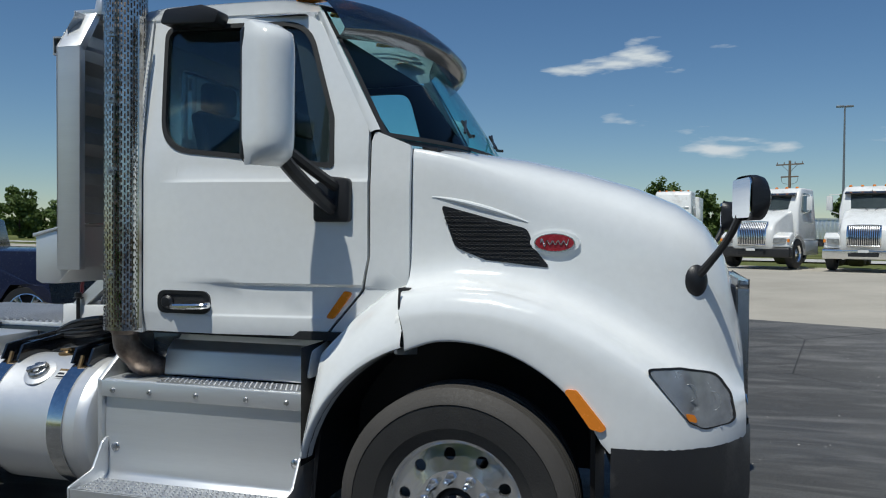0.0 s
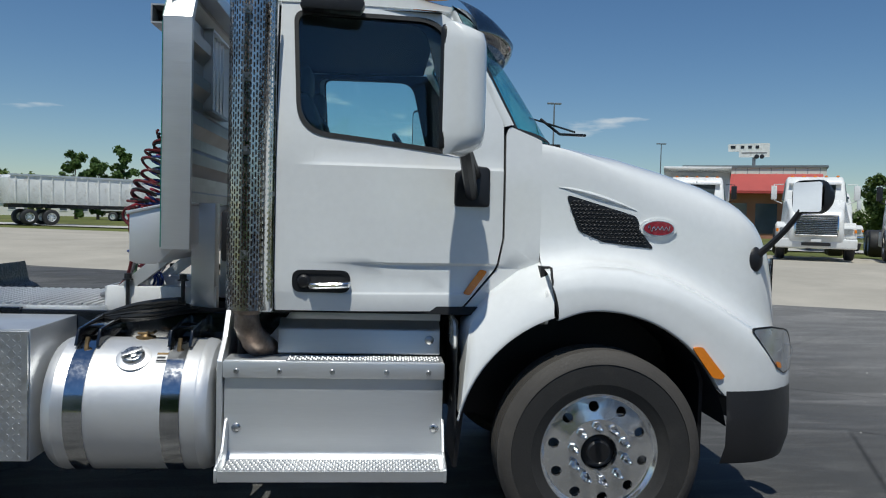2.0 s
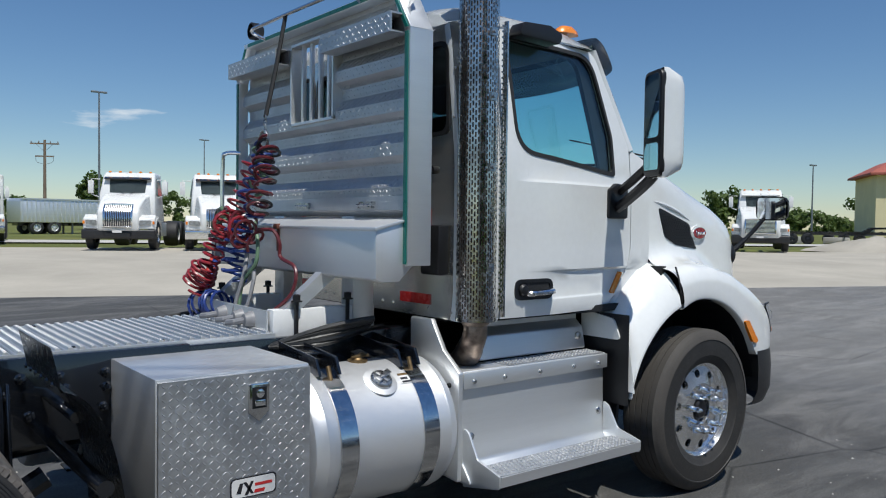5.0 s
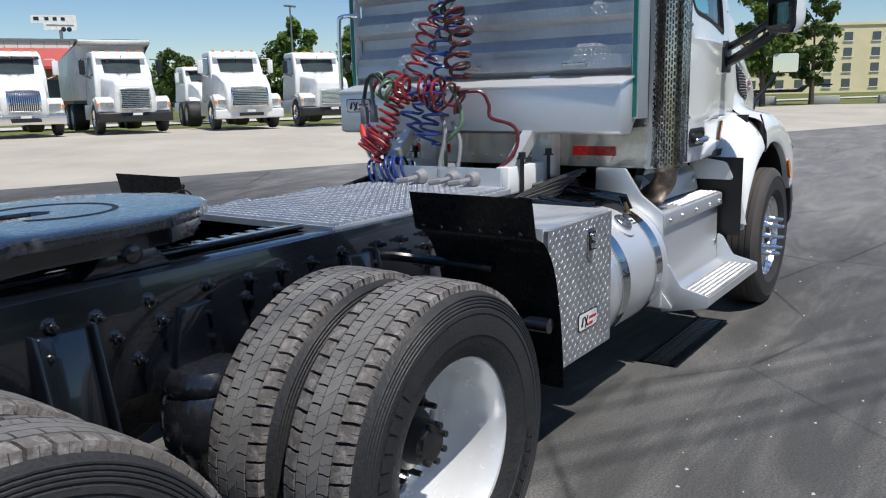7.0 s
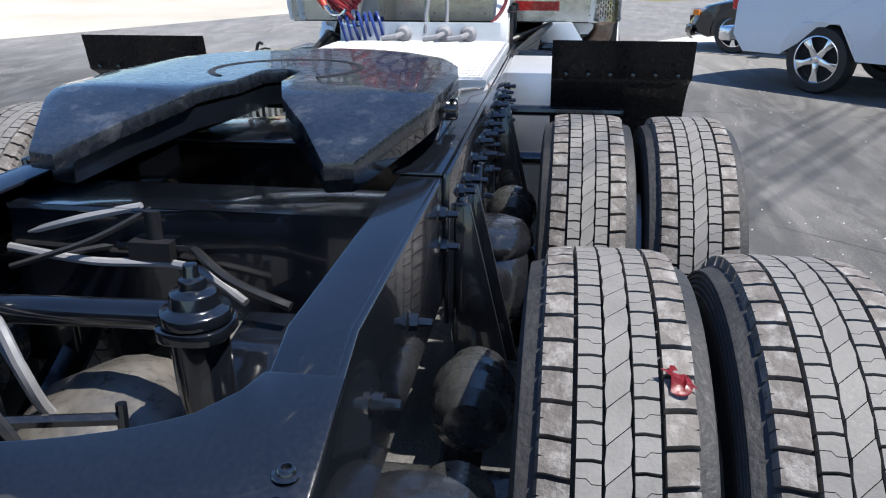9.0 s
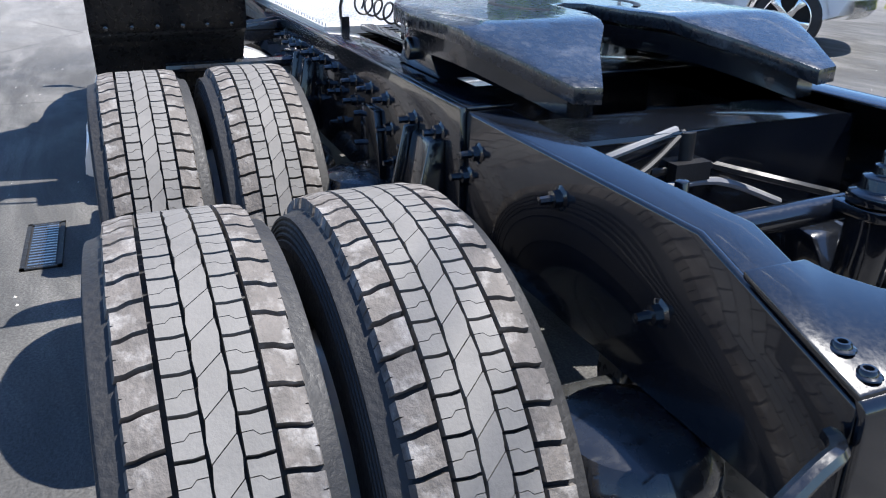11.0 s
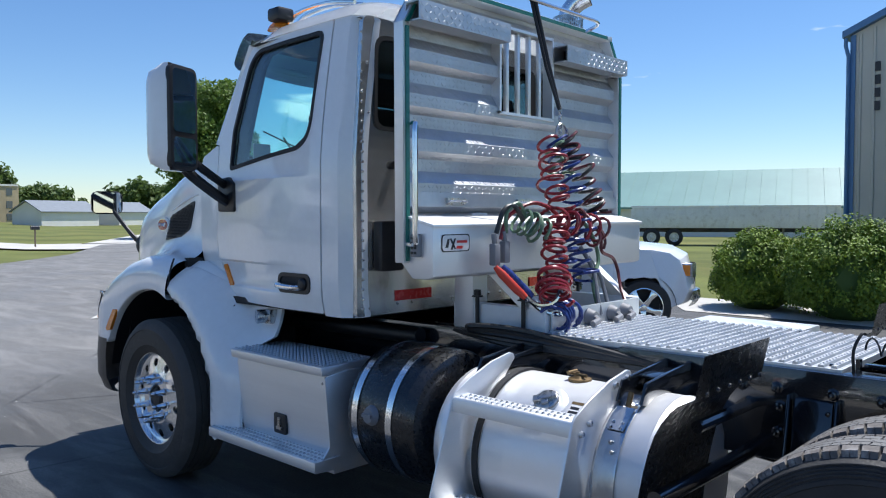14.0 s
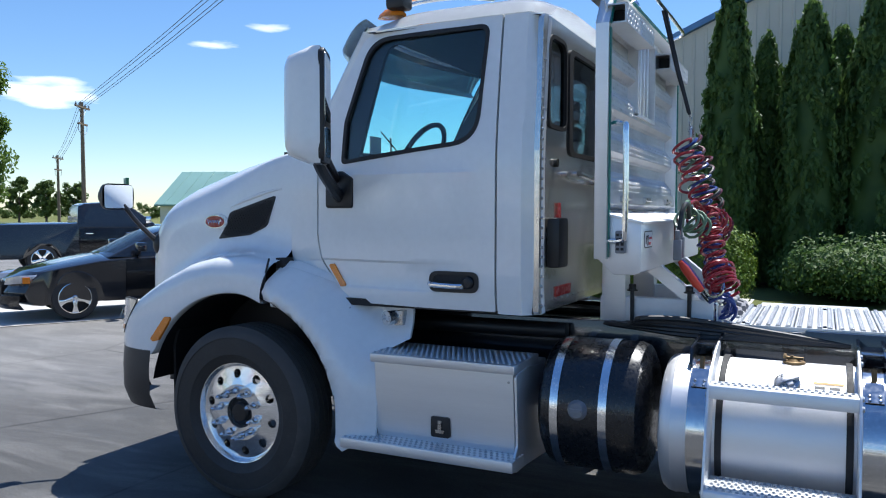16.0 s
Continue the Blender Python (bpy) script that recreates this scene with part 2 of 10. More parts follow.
def lathe(bm, prof, n=48, axis="y", o=(0, 0, 0), a0=0.0, a1=2 * math.pi, closed_prof=False):
    """prof: (radius, place along the axis)."""
    full = abs(a1 - a0 - 2 * math.pi) < 1e-6
    m = n if full else n + 1
    rings = []
    for k in range(m):
        a = a0 + (a1 - a0) * k / n
        c, s, ring = math.cos(a), math.sin(a), []
        for r, h in prof:
            p = {"y": (r * c, h, r * s), "x": (h, r * c, r * s), "z": (r * c, r * s, h)}[axis]
            ring.append(bm.verts.new((p[0] + o[0], p[1] + o[1], p[2] + o[2])))
        rings.append(ring)
    q = len(prof)
    for k in range(m if full else m - 1):
        a, b = rings[k], rings[(k + 1) % m]
        for i in range(q if closed_prof else q - 1):
            j = (i + 1) % q
            if (a[i].co - b[i].co).length < 1e-7 and (a[j].co - b[j].co).length < 1e-7:
                continue
            bm.faces.new((a[i], a[j], b[j], b[i]))
    return bm


def grid(bm, rows):
    """A sheet over rows of points."""
    vs = [[bm.verts.new(p) for p in row] for row in rows]
    for a, b in zip(vs, vs[1:]):
        for i in range(len(a) - 1):
            bm.faces.new((a[i], a[i + 1], b[i + 1], b[i]))
    return bm


def rpoly(pts, seg=5):
    """A polygon of (x, y, radius) with rounded corners."""
    out = []
    for i, (x, y, r) in enumerate(pts):
        p, a, b = Vector((x, y)), Vector(pts[i - 1][:2]), Vector(pts[(i + 1) % len(pts)][:2])
        if r <= 0:
            out.append((x, y))
            continue
        da, db = (a - p).normalized(), (b - p).normalized()
        half = da.angle(db) / 2
        d = min(r / math.tan(half), (a - p).length * 0.48, (b - p).length * 0.48)
        p0, p1 = p + da * d, p + db * d
        for k in range(seg + 1):
            t = k / seg
            q = p0 * (1 - t) ** 2 + p * 2 * t * (1 - t) + p1 * t ** 2
            out.append((q.x, q.y))
    return out


def skin(outline, holes, place, inward, step=0.12, creases=()):
    """A sheet of the outline with holes, cut to a net of step, laid into space by place(u, v) and given the thickness inward."""
    bm = bmesh.new()
    for loop in [outline, *holes]:
        vs = [bm.verts.new((u, v, 0)) for u, v in loop]
        for i in range(len(vs)):
            bm.edges.new((vs[i], vs[(i + 1) % len(vs)]))
    bmesh.ops.triangle_fill(bm, use_beauty=True, edges=bm.edges[:])
    if step:
        for k, no in ((0, (1, 0, 0)), (1, (0, 1, 0))):
            lo, hi = min(p[k] for p in outline), max(p[k] for p in outline)
            c = lo + step
            while c < hi - 0.01:
                co = (c, 0, 0) if k == 0 else (0, c, 0)
                bmesh.ops.bisect_plane(bm, geom=bm.verts[:] + bm.edges[:] + bm.faces[:], plane_co=co, plane_no=no)
                c += step
    for c in creases:
        bmesh.ops.bisect_plane(bm, geom=bm.verts[:] + bm.edges[:] + bm.faces[:], plane_co=(0, c, 0), plane_no=(0, 1, 0))
    for v in bm.verts:
        v.co = Vector(place(v.co.x, v.co.y))
    ret = bmesh.ops.extrude_face_region(bm, geom=bm.faces[:])
    for e in ret["geom"]:
        if isinstance(e, bmesh.types.BMVert):
            e.co += Vector(inward)
    return bm


def to_mesh(name, bm, material, bevel=0.0, smooth=0.6, seg=2):
    if bevel:
        bmesh.ops.remove_doubles(bm, verts=bm.verts[:], dist=1e-5)
        bm.normal_update()
        sharp = [e for e in bm.edges if len(e.link_faces) == 2 and e.calc_face_angle(0) > 0.5]
        bmesh.ops.bevel(bm, geom=sharp, offset=bevel, segments=seg, affect="EDGES", clamp_overlap=True, profile=0.5)
    bmesh.ops.recalc_face_normals(bm, faces=bm.faces[:])
    for f in bm.faces:
        f.smooth = True
    for e in bm.edges:
        e.smooth = len(e.link_faces) == 2 and e.calc_face_angle(0) < smooth
    me = bpy.data.meshes.new(name)
    bm.to_mesh(me)
    bm.free()
    if isinstance(material, (list, tuple)):
        for k in material:
            me.materials.append(k)
    else:
        me.materials.append(material)
    return me


def part(name, bm, material, parent, label="", bevel=0.0, smooth=0.6, m=None, kind="", seg=2):
    """Links a bmesh, or a mesh that is there already, as one object under parent."""
    me = bm if isinstance(bm, bpy.types.Mesh) else to_mesh(name, bm, material, bevel, smooth, seg)
    ob = new(name, me)
    ob.parent = parent
    if m is not None:
        ob.matrix_basis = m
    return tagged(ob, label=label, kind=kind)


def thing(name, label, category, m=None, group="", kind=""):
    ob = new(name)
    ob.empty_display_size = 0.2
    if m is not None:
        ob.matrix_basis = m
    return tagged(ob, label, category, group, kind)


def solid(name, bm, material, label, category="", kind="", group="", bevel=0.0, smooth=0.6, m=None):
    ob = new(name, to_mesh(name, bm, material, bevel, smooth))
    if m is not None:
        ob.matrix_basis = m
    return tagged(ob, label, category, group, kind)


def sstep(a, b, x):
    t = min(1.0, max(0.0, (x - a) / (b - a)))
    return t * t * (3 - 2 * t)


def interp(table, x):
    """Piecewise smooth value from a table of (x, value)."""
    if x <= table[0][0]:
        return table[0][1]
    for (a, u), (b, v) in zip(table, table[1:]):
        if x <= b:
            return u + (v - u) * (x - a) / (b - a)
    return table[-1][1]


def spline(pts, n):
    """n points along a smooth line through pts."""
    pts = [Vector(p) for p in pts]
    out, m = [], len(pts) - 1
    for k in range(n):
        t = k * m / (n - 1)
        i = min(int(t), m - 1)
        t -= i
        a, b, c, d = pts[max(i - 1, 0)], pts[i], pts[i + 1], pts[min(i + 2, m)]
        out.append(0.5 * (2 * b + (c - a) * t + (2 * a - 5 * b + 4 * c - d) * t * t + (3 * b - a - 3 * c + d) * t ** 3))
    return out


def helix(a, b, r, turns, per=14, wob=0.0, seed=1):
    """Points of a coil round the line from a to b."""
    rnd = random.Random(seed)
    a, b = Vector(a), Vector(b)
    d = (b - a).normalized()
    u = d.orthogonal().normalized()
    w = d.cross(u)
    n = int(turns * per)
    out = []
    ph = [rnd.uniform(0, 6.28) for _ in range(4)]
    for k in range(n + 1):
        t = k / n
        ang = 2 * math.pi * turns * t
        rr = r * (1 + wob * math.sin(ph[0] + t * 17) + wob * 0.7 * math.sin(ph[1] + t * 41))
        off = u * wob * r * 1.2 * math.sin(ph[2] + t * 9) + w * wob * r * 1.2 * math.sin(ph[3] + t * 11)
        sag = t + 0.012 * math.sin(ph[1] + t * 60) * (1 if 0 < k < n else 0)
        out.append(a.lerp(b, sag) + off + u * rr * math.cos(ang) + w * rr * math.sin(ang))
    return out


def lugs(bm, o, u, v, nrm, w, h, pitch=0.034, length=0.026, width=0.006, high=0.0022):
    """Raised bars of tread plate, turned by turns to either diagonal, over the rectangle w x h at o."""
    o, u, v, nrm = Vector(o), Vector(u), Vector(v), Vector(nrm)
    for i in range(int(w / pitch)):
        for j in range(int(h / pitch)):
            c = o + u * ((i + 0.5) * pitch) + v * ((j + 0.5) * pitch)
            d = (u + v if (i + j) % 2 else u - v).normalized()
            s = nrm.cross(d)
            q = [c + d * length / 2, c + s * width / 2, c - d * length / 2, c - s * width / 2]
            lo = [bm.verts.new(p) for p in q]
            hi = [bm.verts.new(c + (p - c) * 0.55 + nrm * high) for p in q]
            bm.faces.new(hi)
            for k in range(4):
                bm.faces.new((lo[k], lo[(k + 1) % 4], hi[(k + 1) % 4], hi[k]))
    return bm


def teeth(bm, x0, x1, y0, y1, z, dx=0.026, dy=0.03, r=0.008, high=0.006):
    """Rows of raised grip buttons on a tread."""
    nx, ny = max(1, int((x1 - x0) / dx)), max(1, int((y1 - y0) / dy))
    for i in range(nx):
        for j in range(ny):
            x = x0 + (i + 0.5 + (0.25 if j % 2 else -0.25)) * (x1 - x0) / nx
            y = y0 + (j + 0.5) * (y1 - y0) / ny
            lo = [bm.verts.new((x + r * math.cos(k * math.pi / 3), y + r * math.sin(k * math.pi / 3), z)) for k in range(6)]
            hi = [bm.verts.new((x + 0.5 * r * math.cos(k * math.pi / 3), y + 0.5 * r * math.sin(k * math.pi / 3), z + high)) for k in range(6)]
            for k in range(6):
                bm.faces.new((lo[k], lo[(k + 1) % 6], hi[(k + 1) % 6], hi[k]))
    return bm


def ground_z(x, y):
    """The drive is level by the truck and rises to the lot across it."""
    return 0.63 * min(1.0, max(0.0, (0.37 * x + 0.93 * y - 4.0) / 13.0))


def sheet(name, poly, lift, material, label, cat="", lines=None):
    """A piece of ground of the outline poly, laid over the rise of the land."""
    bm = bmesh.new()
    bm.faces.new([bm.verts.new((x, y, 0)) for x, y in poly])
    for c in lines or [-120, -60, -30, -20, -10, -4, 0, 2, 4, 6, 8, 10, 12, 14, 16, 18, 20, 24, 30, 40, 60, 120]:
        for no in ((1, 0, 0), (0, 1, 0)):
            bmesh.ops.bisect_plane(bm, geom=bm.verts[:] + bm.edges[:] + bm.faces[:], plane_co=(c, c, 0), plane_no=no)
    for s in (4.0, 17.0):
        bmesh.ops.bisect_plane(bm, geom=bm.verts[:] + bm.edges[:] + bm.faces[:], plane_co=(0.37 * s, 0.93 * s, 0), plane_no=(0.37, 0.93, 0))
    for v in bm.verts:
        v.co.z = ground_z(v.co.x, v.co.y) + lift
    ob = solid(name, bm, material, label, cat, "structure")
    return ob

# ---- the ground ----
def asphalt_material():
    """Dark asphalt: grains, paler dusty sweeps, curved tyre marks, thin cracks, chalky scuffs and a painted sheen ahead
    of the truck.
    """
    m = bpy.data.materials.new("worn_asphalt")
    m.use_nodes = True
    n, l = m.node_tree.nodes, m.node_tree.links
    p = n["Principled BSDF"]
    tc = n.new("ShaderNodeTexCoord")

    def mapped(scale, turn=0.0):
        k = n.new("ShaderNodeMapping")
        k.inputs["Scale"].default_value, k.inputs["Rotation"].default_value = scale, (0, 0, turn)
        l.new(tc.outputs["Object"], k.inputs["Vector"])
        return k.outputs["Vector"]

    def noise(vec, scale, detail=5.0, rough=0.55, twist=0.0):
        k = n.new("ShaderNodeTexNoise")
        for key, v in (("Scale", scale), ("Detail", detail), ("Roughness", rough), ("Distortion", twist)):
            k.inputs[key].default_value = v
        l.new(vec, k.inputs["Vector"])
        return k.outputs["Fac"]

    def ranged(v, a, b, c, d):
        k = n.new("ShaderNodeMapRange")
        k.interpolation_type = "SMOOTHSTEP"
        for key, x in (("From Min", a), ("From Max", b), ("To Min", c), ("To Max", d)):
            k.inputs[key].default_value = x
        l.new(v, k.inputs["Value"])
        return k.outputs["Result"]

    def calc(op, a, b):
        k = n.new("ShaderNodeMath")
        k.operation = op
        for i, x in enumerate((a, b)):
            if isinstance(x, (int, float)):
                k.inputs[i].default_value = x
            else:
                l.new(x, k.inputs[i])
        return k.outputs[0]

    flat = mapped((1, 1, 1))
    grain = noise(flat, 85, 4, 0.7)
    blotch = noise(flat, 0.55, 6, 0.6)
    sweep = noise(mapped((0.55, 2.0, 1), 0.35), 0.9, 6, 0.62, 1.2)
    sweep2 = noise(mapped((0.45, 2.6, 1), -0.5), 1.3, 5, 0.6, 1.2)
    scuff = noise(mapped((1.2, 5.0, 1), 0.9), 3.5, 9, 0.75, 0.5)
    vor = n.new("ShaderNodeTexVoronoi")
    vor.feature = "DISTANCE_TO_EDGE"
    vor.inputs["Scale"].default_value = 0.32
    l.new(flat, vor.inputs["Vector"])
    # sunward sheen painted into the colour: the drive turns paler ahead of the truck
    sep = n.new("ShaderNodeSeparateXYZ")
    l.new(tc.outputs["Object"], sep.inputs["Vector"])
    drive_sheen = ranged(sep.outputs["X"], 1.8, 6.0, 0.0, 0.42)
    dust_and_sheen = calc("MULTIPLY", ranged(sweep, 0.42, 0.68, 0.0, 0.32), ranged(blotch, 0.3, 0.65, 0.5, 1.0))
    dust_and_sheen = calc("ADD", dust_and_sheen, calc("MULTIPLY", ranged(sweep2, 0.48, 0.62, 0.0, 0.18), ranged(blotch, 0.35, 0.6, 1.0, 0.3)))
    dust_and_sheen = calc("ADD", dust_and_sheen, drive_sheen)
    dust_and_sheen = calc("ADD", dust_and_sheen, calc("MULTIPLY", ranged(scuff, 0.65, 0.76, 0.0, 0.6), ranged(blotch, 0.45, 0.6, 0.0, 1.0)))
    dust_and_sheen = calc("MULTIPLY", dust_and_sheen, ranged(grain, 0.3, 0.7, 0.75, 1.2))
    crack = calc("MULTIPLY", ranged(vor.outputs["Distance"], 0.0, 0.006, 0.55, 0.0), ranged(blotch, 0.4, 0.55, 0.0, 1.0))
    mix = n.new("ShaderNodeMix")
    mix.data_type = "RGBA"
    mix.inputs["A"].default_value, mix.inputs["B"].default_value = (0.066, 0.065, 0.063, 1), (0.285, 0.275, 0.26, 1)
    l.new(calc("MINIMUM", dust_and_sheen, 1.0), mix.inputs["Factor"])
    sc = n.new("ShaderNodeVectorMath")
    sc.operation = "SCALE"
    l.new(mix.outputs["Result"], sc.inputs[0])
    l.new(calc("MULTIPLY", ranged(grain, 0.25, 0.75, 0.6, 1.4), calc("SUBTRACT", 1.0, crack)), sc.inputs["Scale"])
    l.new(sc.outputs["Vector"], p.inputs["Base Color"])
    l.new(ranged(blotch, 0.3, 0.7, 0.6, 0.85), p.inputs["Roughness"])
    p.inputs["Specular IOR Level"].default_value = 0.35
    bp = n.new("ShaderNodeBump")
    bp.inputs["Strength"].default_value, bp.inputs["Distance"].default_value = 0.6, 0.008
    l.new(grain, bp.inputs["Height"])
    l.new(bp.outputs["Normal"], p.inputs["Normal"])
    return m


M["asphalt"] = asphalt_material()
M["gravel"] = mat("pale_limestone_lot", (0.42, 0.385, 0.325), 0.95, var=0.12, scale=0.5, fine=35, bump=0.4,
                  dirt=(0.36, 0.33, 0.28), dirt_amt=0.4, dirt_scale=0.4, spec=0.2)
M["grass"] = mat("mown_grass", (0.125, 0.14, 0.042), 0.9, var=0.35, scale=0.15, fine=14, bump=0.6,
                 dirt=(0.19, 0.17, 0.06), dirt_amt=0.4, dirt_scale=0.12, spec=0.15)
M["concrete"] = mat("pale_concrete", (0.50, 0.48, 0.44), 0.9, var=0.1, scale=0.6, fine=50, bump=0.2, dirt=(0.36, 0.34, 0.31), dirt_amt=0.3)

FAR = [-900, -500, -250, -120, -60, -30, -12, 0, 4, 8, 12, 16, 20, 24, 30, 40, 60, 120, 250, 500, 900]
sheet("ground", [(-900, -900), (900, -900), (900, 900), (-900, 900)], -0.12, M["grass"], "flat green grass running out to the horizon", "ground", FAR)


def along(s, x):
    """The point at x on the line across the lot at s."""
    return (x, (s - 0.37 * x) / 0.93)


sheet("road", [along(9.9, -70), (-70, -9.3), (-2.5, -9.3), (4, -12), (9, -18.5), (22, -19.5), (33, -18.5), (43.5, -22.5), (42, -16.5), (31.2, -10.5), (27.1, -7.1), (24.0, -4.3), (23.5, -1.5), (26, 0.3), along(9.9, 30)],
      0.0, M["asphalt"], "dark worn asphalt drive with tyre marks", "asphalt")
sheet("pavement", [along(28, -60), along(9.9, -60), along(9.9, 45), along(22, 45), along(27, 12)], -0.03, M["gravel"],
      "pale crushed limestone parking lot", "parking lot")
sheet("pavement_2", [(6.0, -5.9), (7.05, -3.75), (8.15, -1.78), (11.1, -3.9), (15.1, -7.2), (15, -11), (8, -11)], 0.012, M["concrete"], "pale concrete apron under the parked cars", "apron")
sheet("pavement_3", [(-1.9, -9.35), (1.5, -9.35), (3.2, -11.6), (-1.9, -11.6)], 0.01, M["concrete"], "tan gravel bed under the bushes", "gravel bed")
sheet("road_2", [along(40, -90), along(35, -90), along(35, 90), along(40, 90)], -0.05, M["concrete"], "pale road behind the parking lot", "road")
sheet("road_3", [(37, -13.0), (41.8, -8.9), (70, 4), (74, 1), (46.4, -14.5), (43.7, -22.4), (44.5, -16.2), (90, -46), (90, -52), (43.2, -22.6)], -0.03, M["concrete"], "pale side road across the grass", "road")

# ---- the truck ----
truck = thing("semi_truck", "white day-cab semi truck with black chassis on asphalt", "truck")


def side_y(x, z):
    """Half width of the cab at a place on its side."""
    y = 1.045 - 0.085 * sstep(-1.25, -0.3, x)
    y -= 0.10 * max(0.0, (z - 1.95) / 0.75) ** 1.3
    y -= 0.02 * sstep(1.30, 1.16, z)
    y -= 0.015 * sstep(1.422, 1.408, z) * sstep(-1.42, -0.9, x)
    y += 0.010 * sstep(1.275, 1.257, z) * sstep(-1.5, -1.1, x)
    y -= 0.009 * sstep(1.895, 1.915, z) * sstep(-1.5, -1.3, x)
    y -= 0.10 * max(0.0, (-1.70 - x) / 0.085) ** 2
    return y


DOOR = rpoly([(-1.562, 1.175, 0.01), (-0.64, 1.175, 0.03), (-0.455, 1.40, 0.08), (-0.425, 1.55, 0.1), (-0.43, 2.14, 0.1), (-0.715, 2.70, 0.16), (-1.562, 2.712, 0.02)])
SEAL_OUT = rpoly([(-1.50, 2.667, 0.06), (-1.465, 2.048, 0.18), (-0.588, 1.957, 0.03), (-0.598, 2.20, 0.16), (-0.745, 2.665, 0.18)], 7)
WINDOW = rpoly([(-1.488, 2.655, 0.055), (-1.455, 2.06, 0.17), (-0.60, 1.972, 0.028), (-0.61, 2.20, 0.15), (-0.755, 2.653, 0.17)], 7)
WINDOW_IN = rpoly([(-1.478, 2.645, 0.05), (-1.445, 2.07, 0.16), (-0.61, 1.983, 0.025), (-0.62, 2.20, 0.15), (-0.763, 2.643, 0.165)], 7)
QUARTER = rpoly([(-1.785, 1.165, 0.01), (-1.574, 1.165, 0.01), (-1.574, 2.715, 0.01), (-1.785, 2.70, 0.02)])
COWL = rpoly([(-0.625, 1.178, 0.0), (-0.50, 1.15, 0.05), (-0.228, 1.40, 0.03), (-0.228, 2.06, 0.02), (-0.40, 2.13, 0.02), (-0.415, 2.08, 0.02), (-0.413, 1.55, 0.1), (-0.443, 1.395, 0.08)])

for s, word in ((-1, "right"), (1, "left")):
    def lay(u, v, off=0.0, s=s):
        return (u, s * (side_y(u, v) + off), v)
    inw = (0, -s * 0.03, 0)
    door = part("door", skin(DOOR, [WINDOW], lay, inw, 0.09, (1.257, 1.266, 1.275, 1.408, 1.415, 1.422, 1.895, 1.905, 1.915)), M["paint"], truck, "white cab door with a crease along its foot")
    part("window_seal", skin(SEAL_OUT, [WINDOW_IN], lambda u, v: lay(u, v, 0.004), (0, -s * 0.02, 0), 0.15), M["rubber"], door, "black rubber window seal")
    part("window_glass", skin(WINDOW, [], lambda u, v: lay(u, v, -0.012), (0, -s * 0.004, 0), 0.2), M["glass"], door, "tinted side glass")
    hb = skin(rpoly([(-1.475, 1.268, 0.045), (-1.19, 1.268, 0.045), (-1.19, 1.378, 0.05), (-1.475, 1.378, 0.045)], 6),
              [rpoly([(-1.452, 1.288, 0.034), (-1.212, 1.288, 0.034), (-1.212, 1.360, 0.034), (-1.452, 1.360, 0.034)], 6)],
              lambda u, v: (u, s * (1.052 - 0.085 * sstep(-1.25, -0.3, u)), v), (0, -s * 0.02, 0), 0)
    part("handle_surround", hb, M["plastic"], door, "black handle surround")
    part("handle_recess", skin(rpoly([(-1.46, 1.28, 0.036), (-1.205, 1.28, 0.036), (-1.205, 1.368, 0.036), (-1.46, 1.368, 0.036)]), [],
                               lambda u, v: (u, s * 1.046, v), (0, -s * 0.01, 0), 0), M["interior"], door, "dark handle recess")
    hbm = bmesh.new()
    tube(hbm, spline([(-1.385, s * 1.046, 1.302), (-1.375, s * 1.070, 1.302), (-1.30, s * 1.076, 1.304), (-1.215, s * 1.072, 1.308), (-1.20, s * 1.046, 1.312)], 14), 0.016, 10)
    part("door_handle", hbm, M["chrome"], door, "chrome door handle")
    hbm = bmesh.new()
    lathe(hbm, [(0.0, 0.026), (0.022, 0.024), (0.032, 0.014), (0.034, 0.0)], 20, "y", (0, 0, 0))
    part("handle_cup", hbm, M["plastic"], door, "black handle end cup", m=Matrix.Translation((-1.418, s * 1.045, 1.322)) @ Matrix.Rotation(0 if s > 0 else math.pi, 4, "Z"))
    bm = skin(rpoly([(-0.625, 1.265, 0.012), (-0.585, 1.262, 0.012), (-0.495, 1.385, 0.012), (-0.535, 1.392, 0.012)]), [], lambda u, v: lay(u, v, 0.012), (0, -s * 0.02, 0), 0)
    part("marker_lamp", bm, M["amber"], door, "amber marker lamp")
    part("corner_panel", skin(QUARTER, [], lay, inw, 0.08), M["paint"], truck)
    part("cowl_panel", skin(COWL, [], lambda u, v: lay(u, v, -0.004), inw, 0.08), M["paint"], truck)
    # black shell behind the seams
    bm = skin(rpoly([(-1.76, 1.20, 0), (-0.62, 1.20, 0), (-0.30, 1.5, 0), (-0.30, 2.05, 0), (-0.74, 2.68, 0), (-1.76, 2.68, 0)]),
              [rpoly([(-1.52, 2.65, 0.05), (-1.48, 2.03, 0.18), (-0.67, 1.92, 0.03), (-0.84, 2.63, 0.12)])],
              lambda u, v: (u, s * (side_y(u, v) - 0.04), v), (0, -s * 0.03, 0), 0.2)
    part("door_lining", bm, M["interior"], truck, "dark inner door lining")
    # pillar beside the windscreen
    bm = bmesh.new()
    rows = []
    for k in range(13):
        t = k / 12
        x, z = -0.428 - 0.290 * t, 2.12 + 0.58 * t
        y = side_y(x, z)
        u = (z - 2.10) / 0.64
        g = Vector((-0.372 - 0.343 * u, s * (0.932 - 0.052 * u), z + 0.012))
        edge = Vector((x, s * y, z))
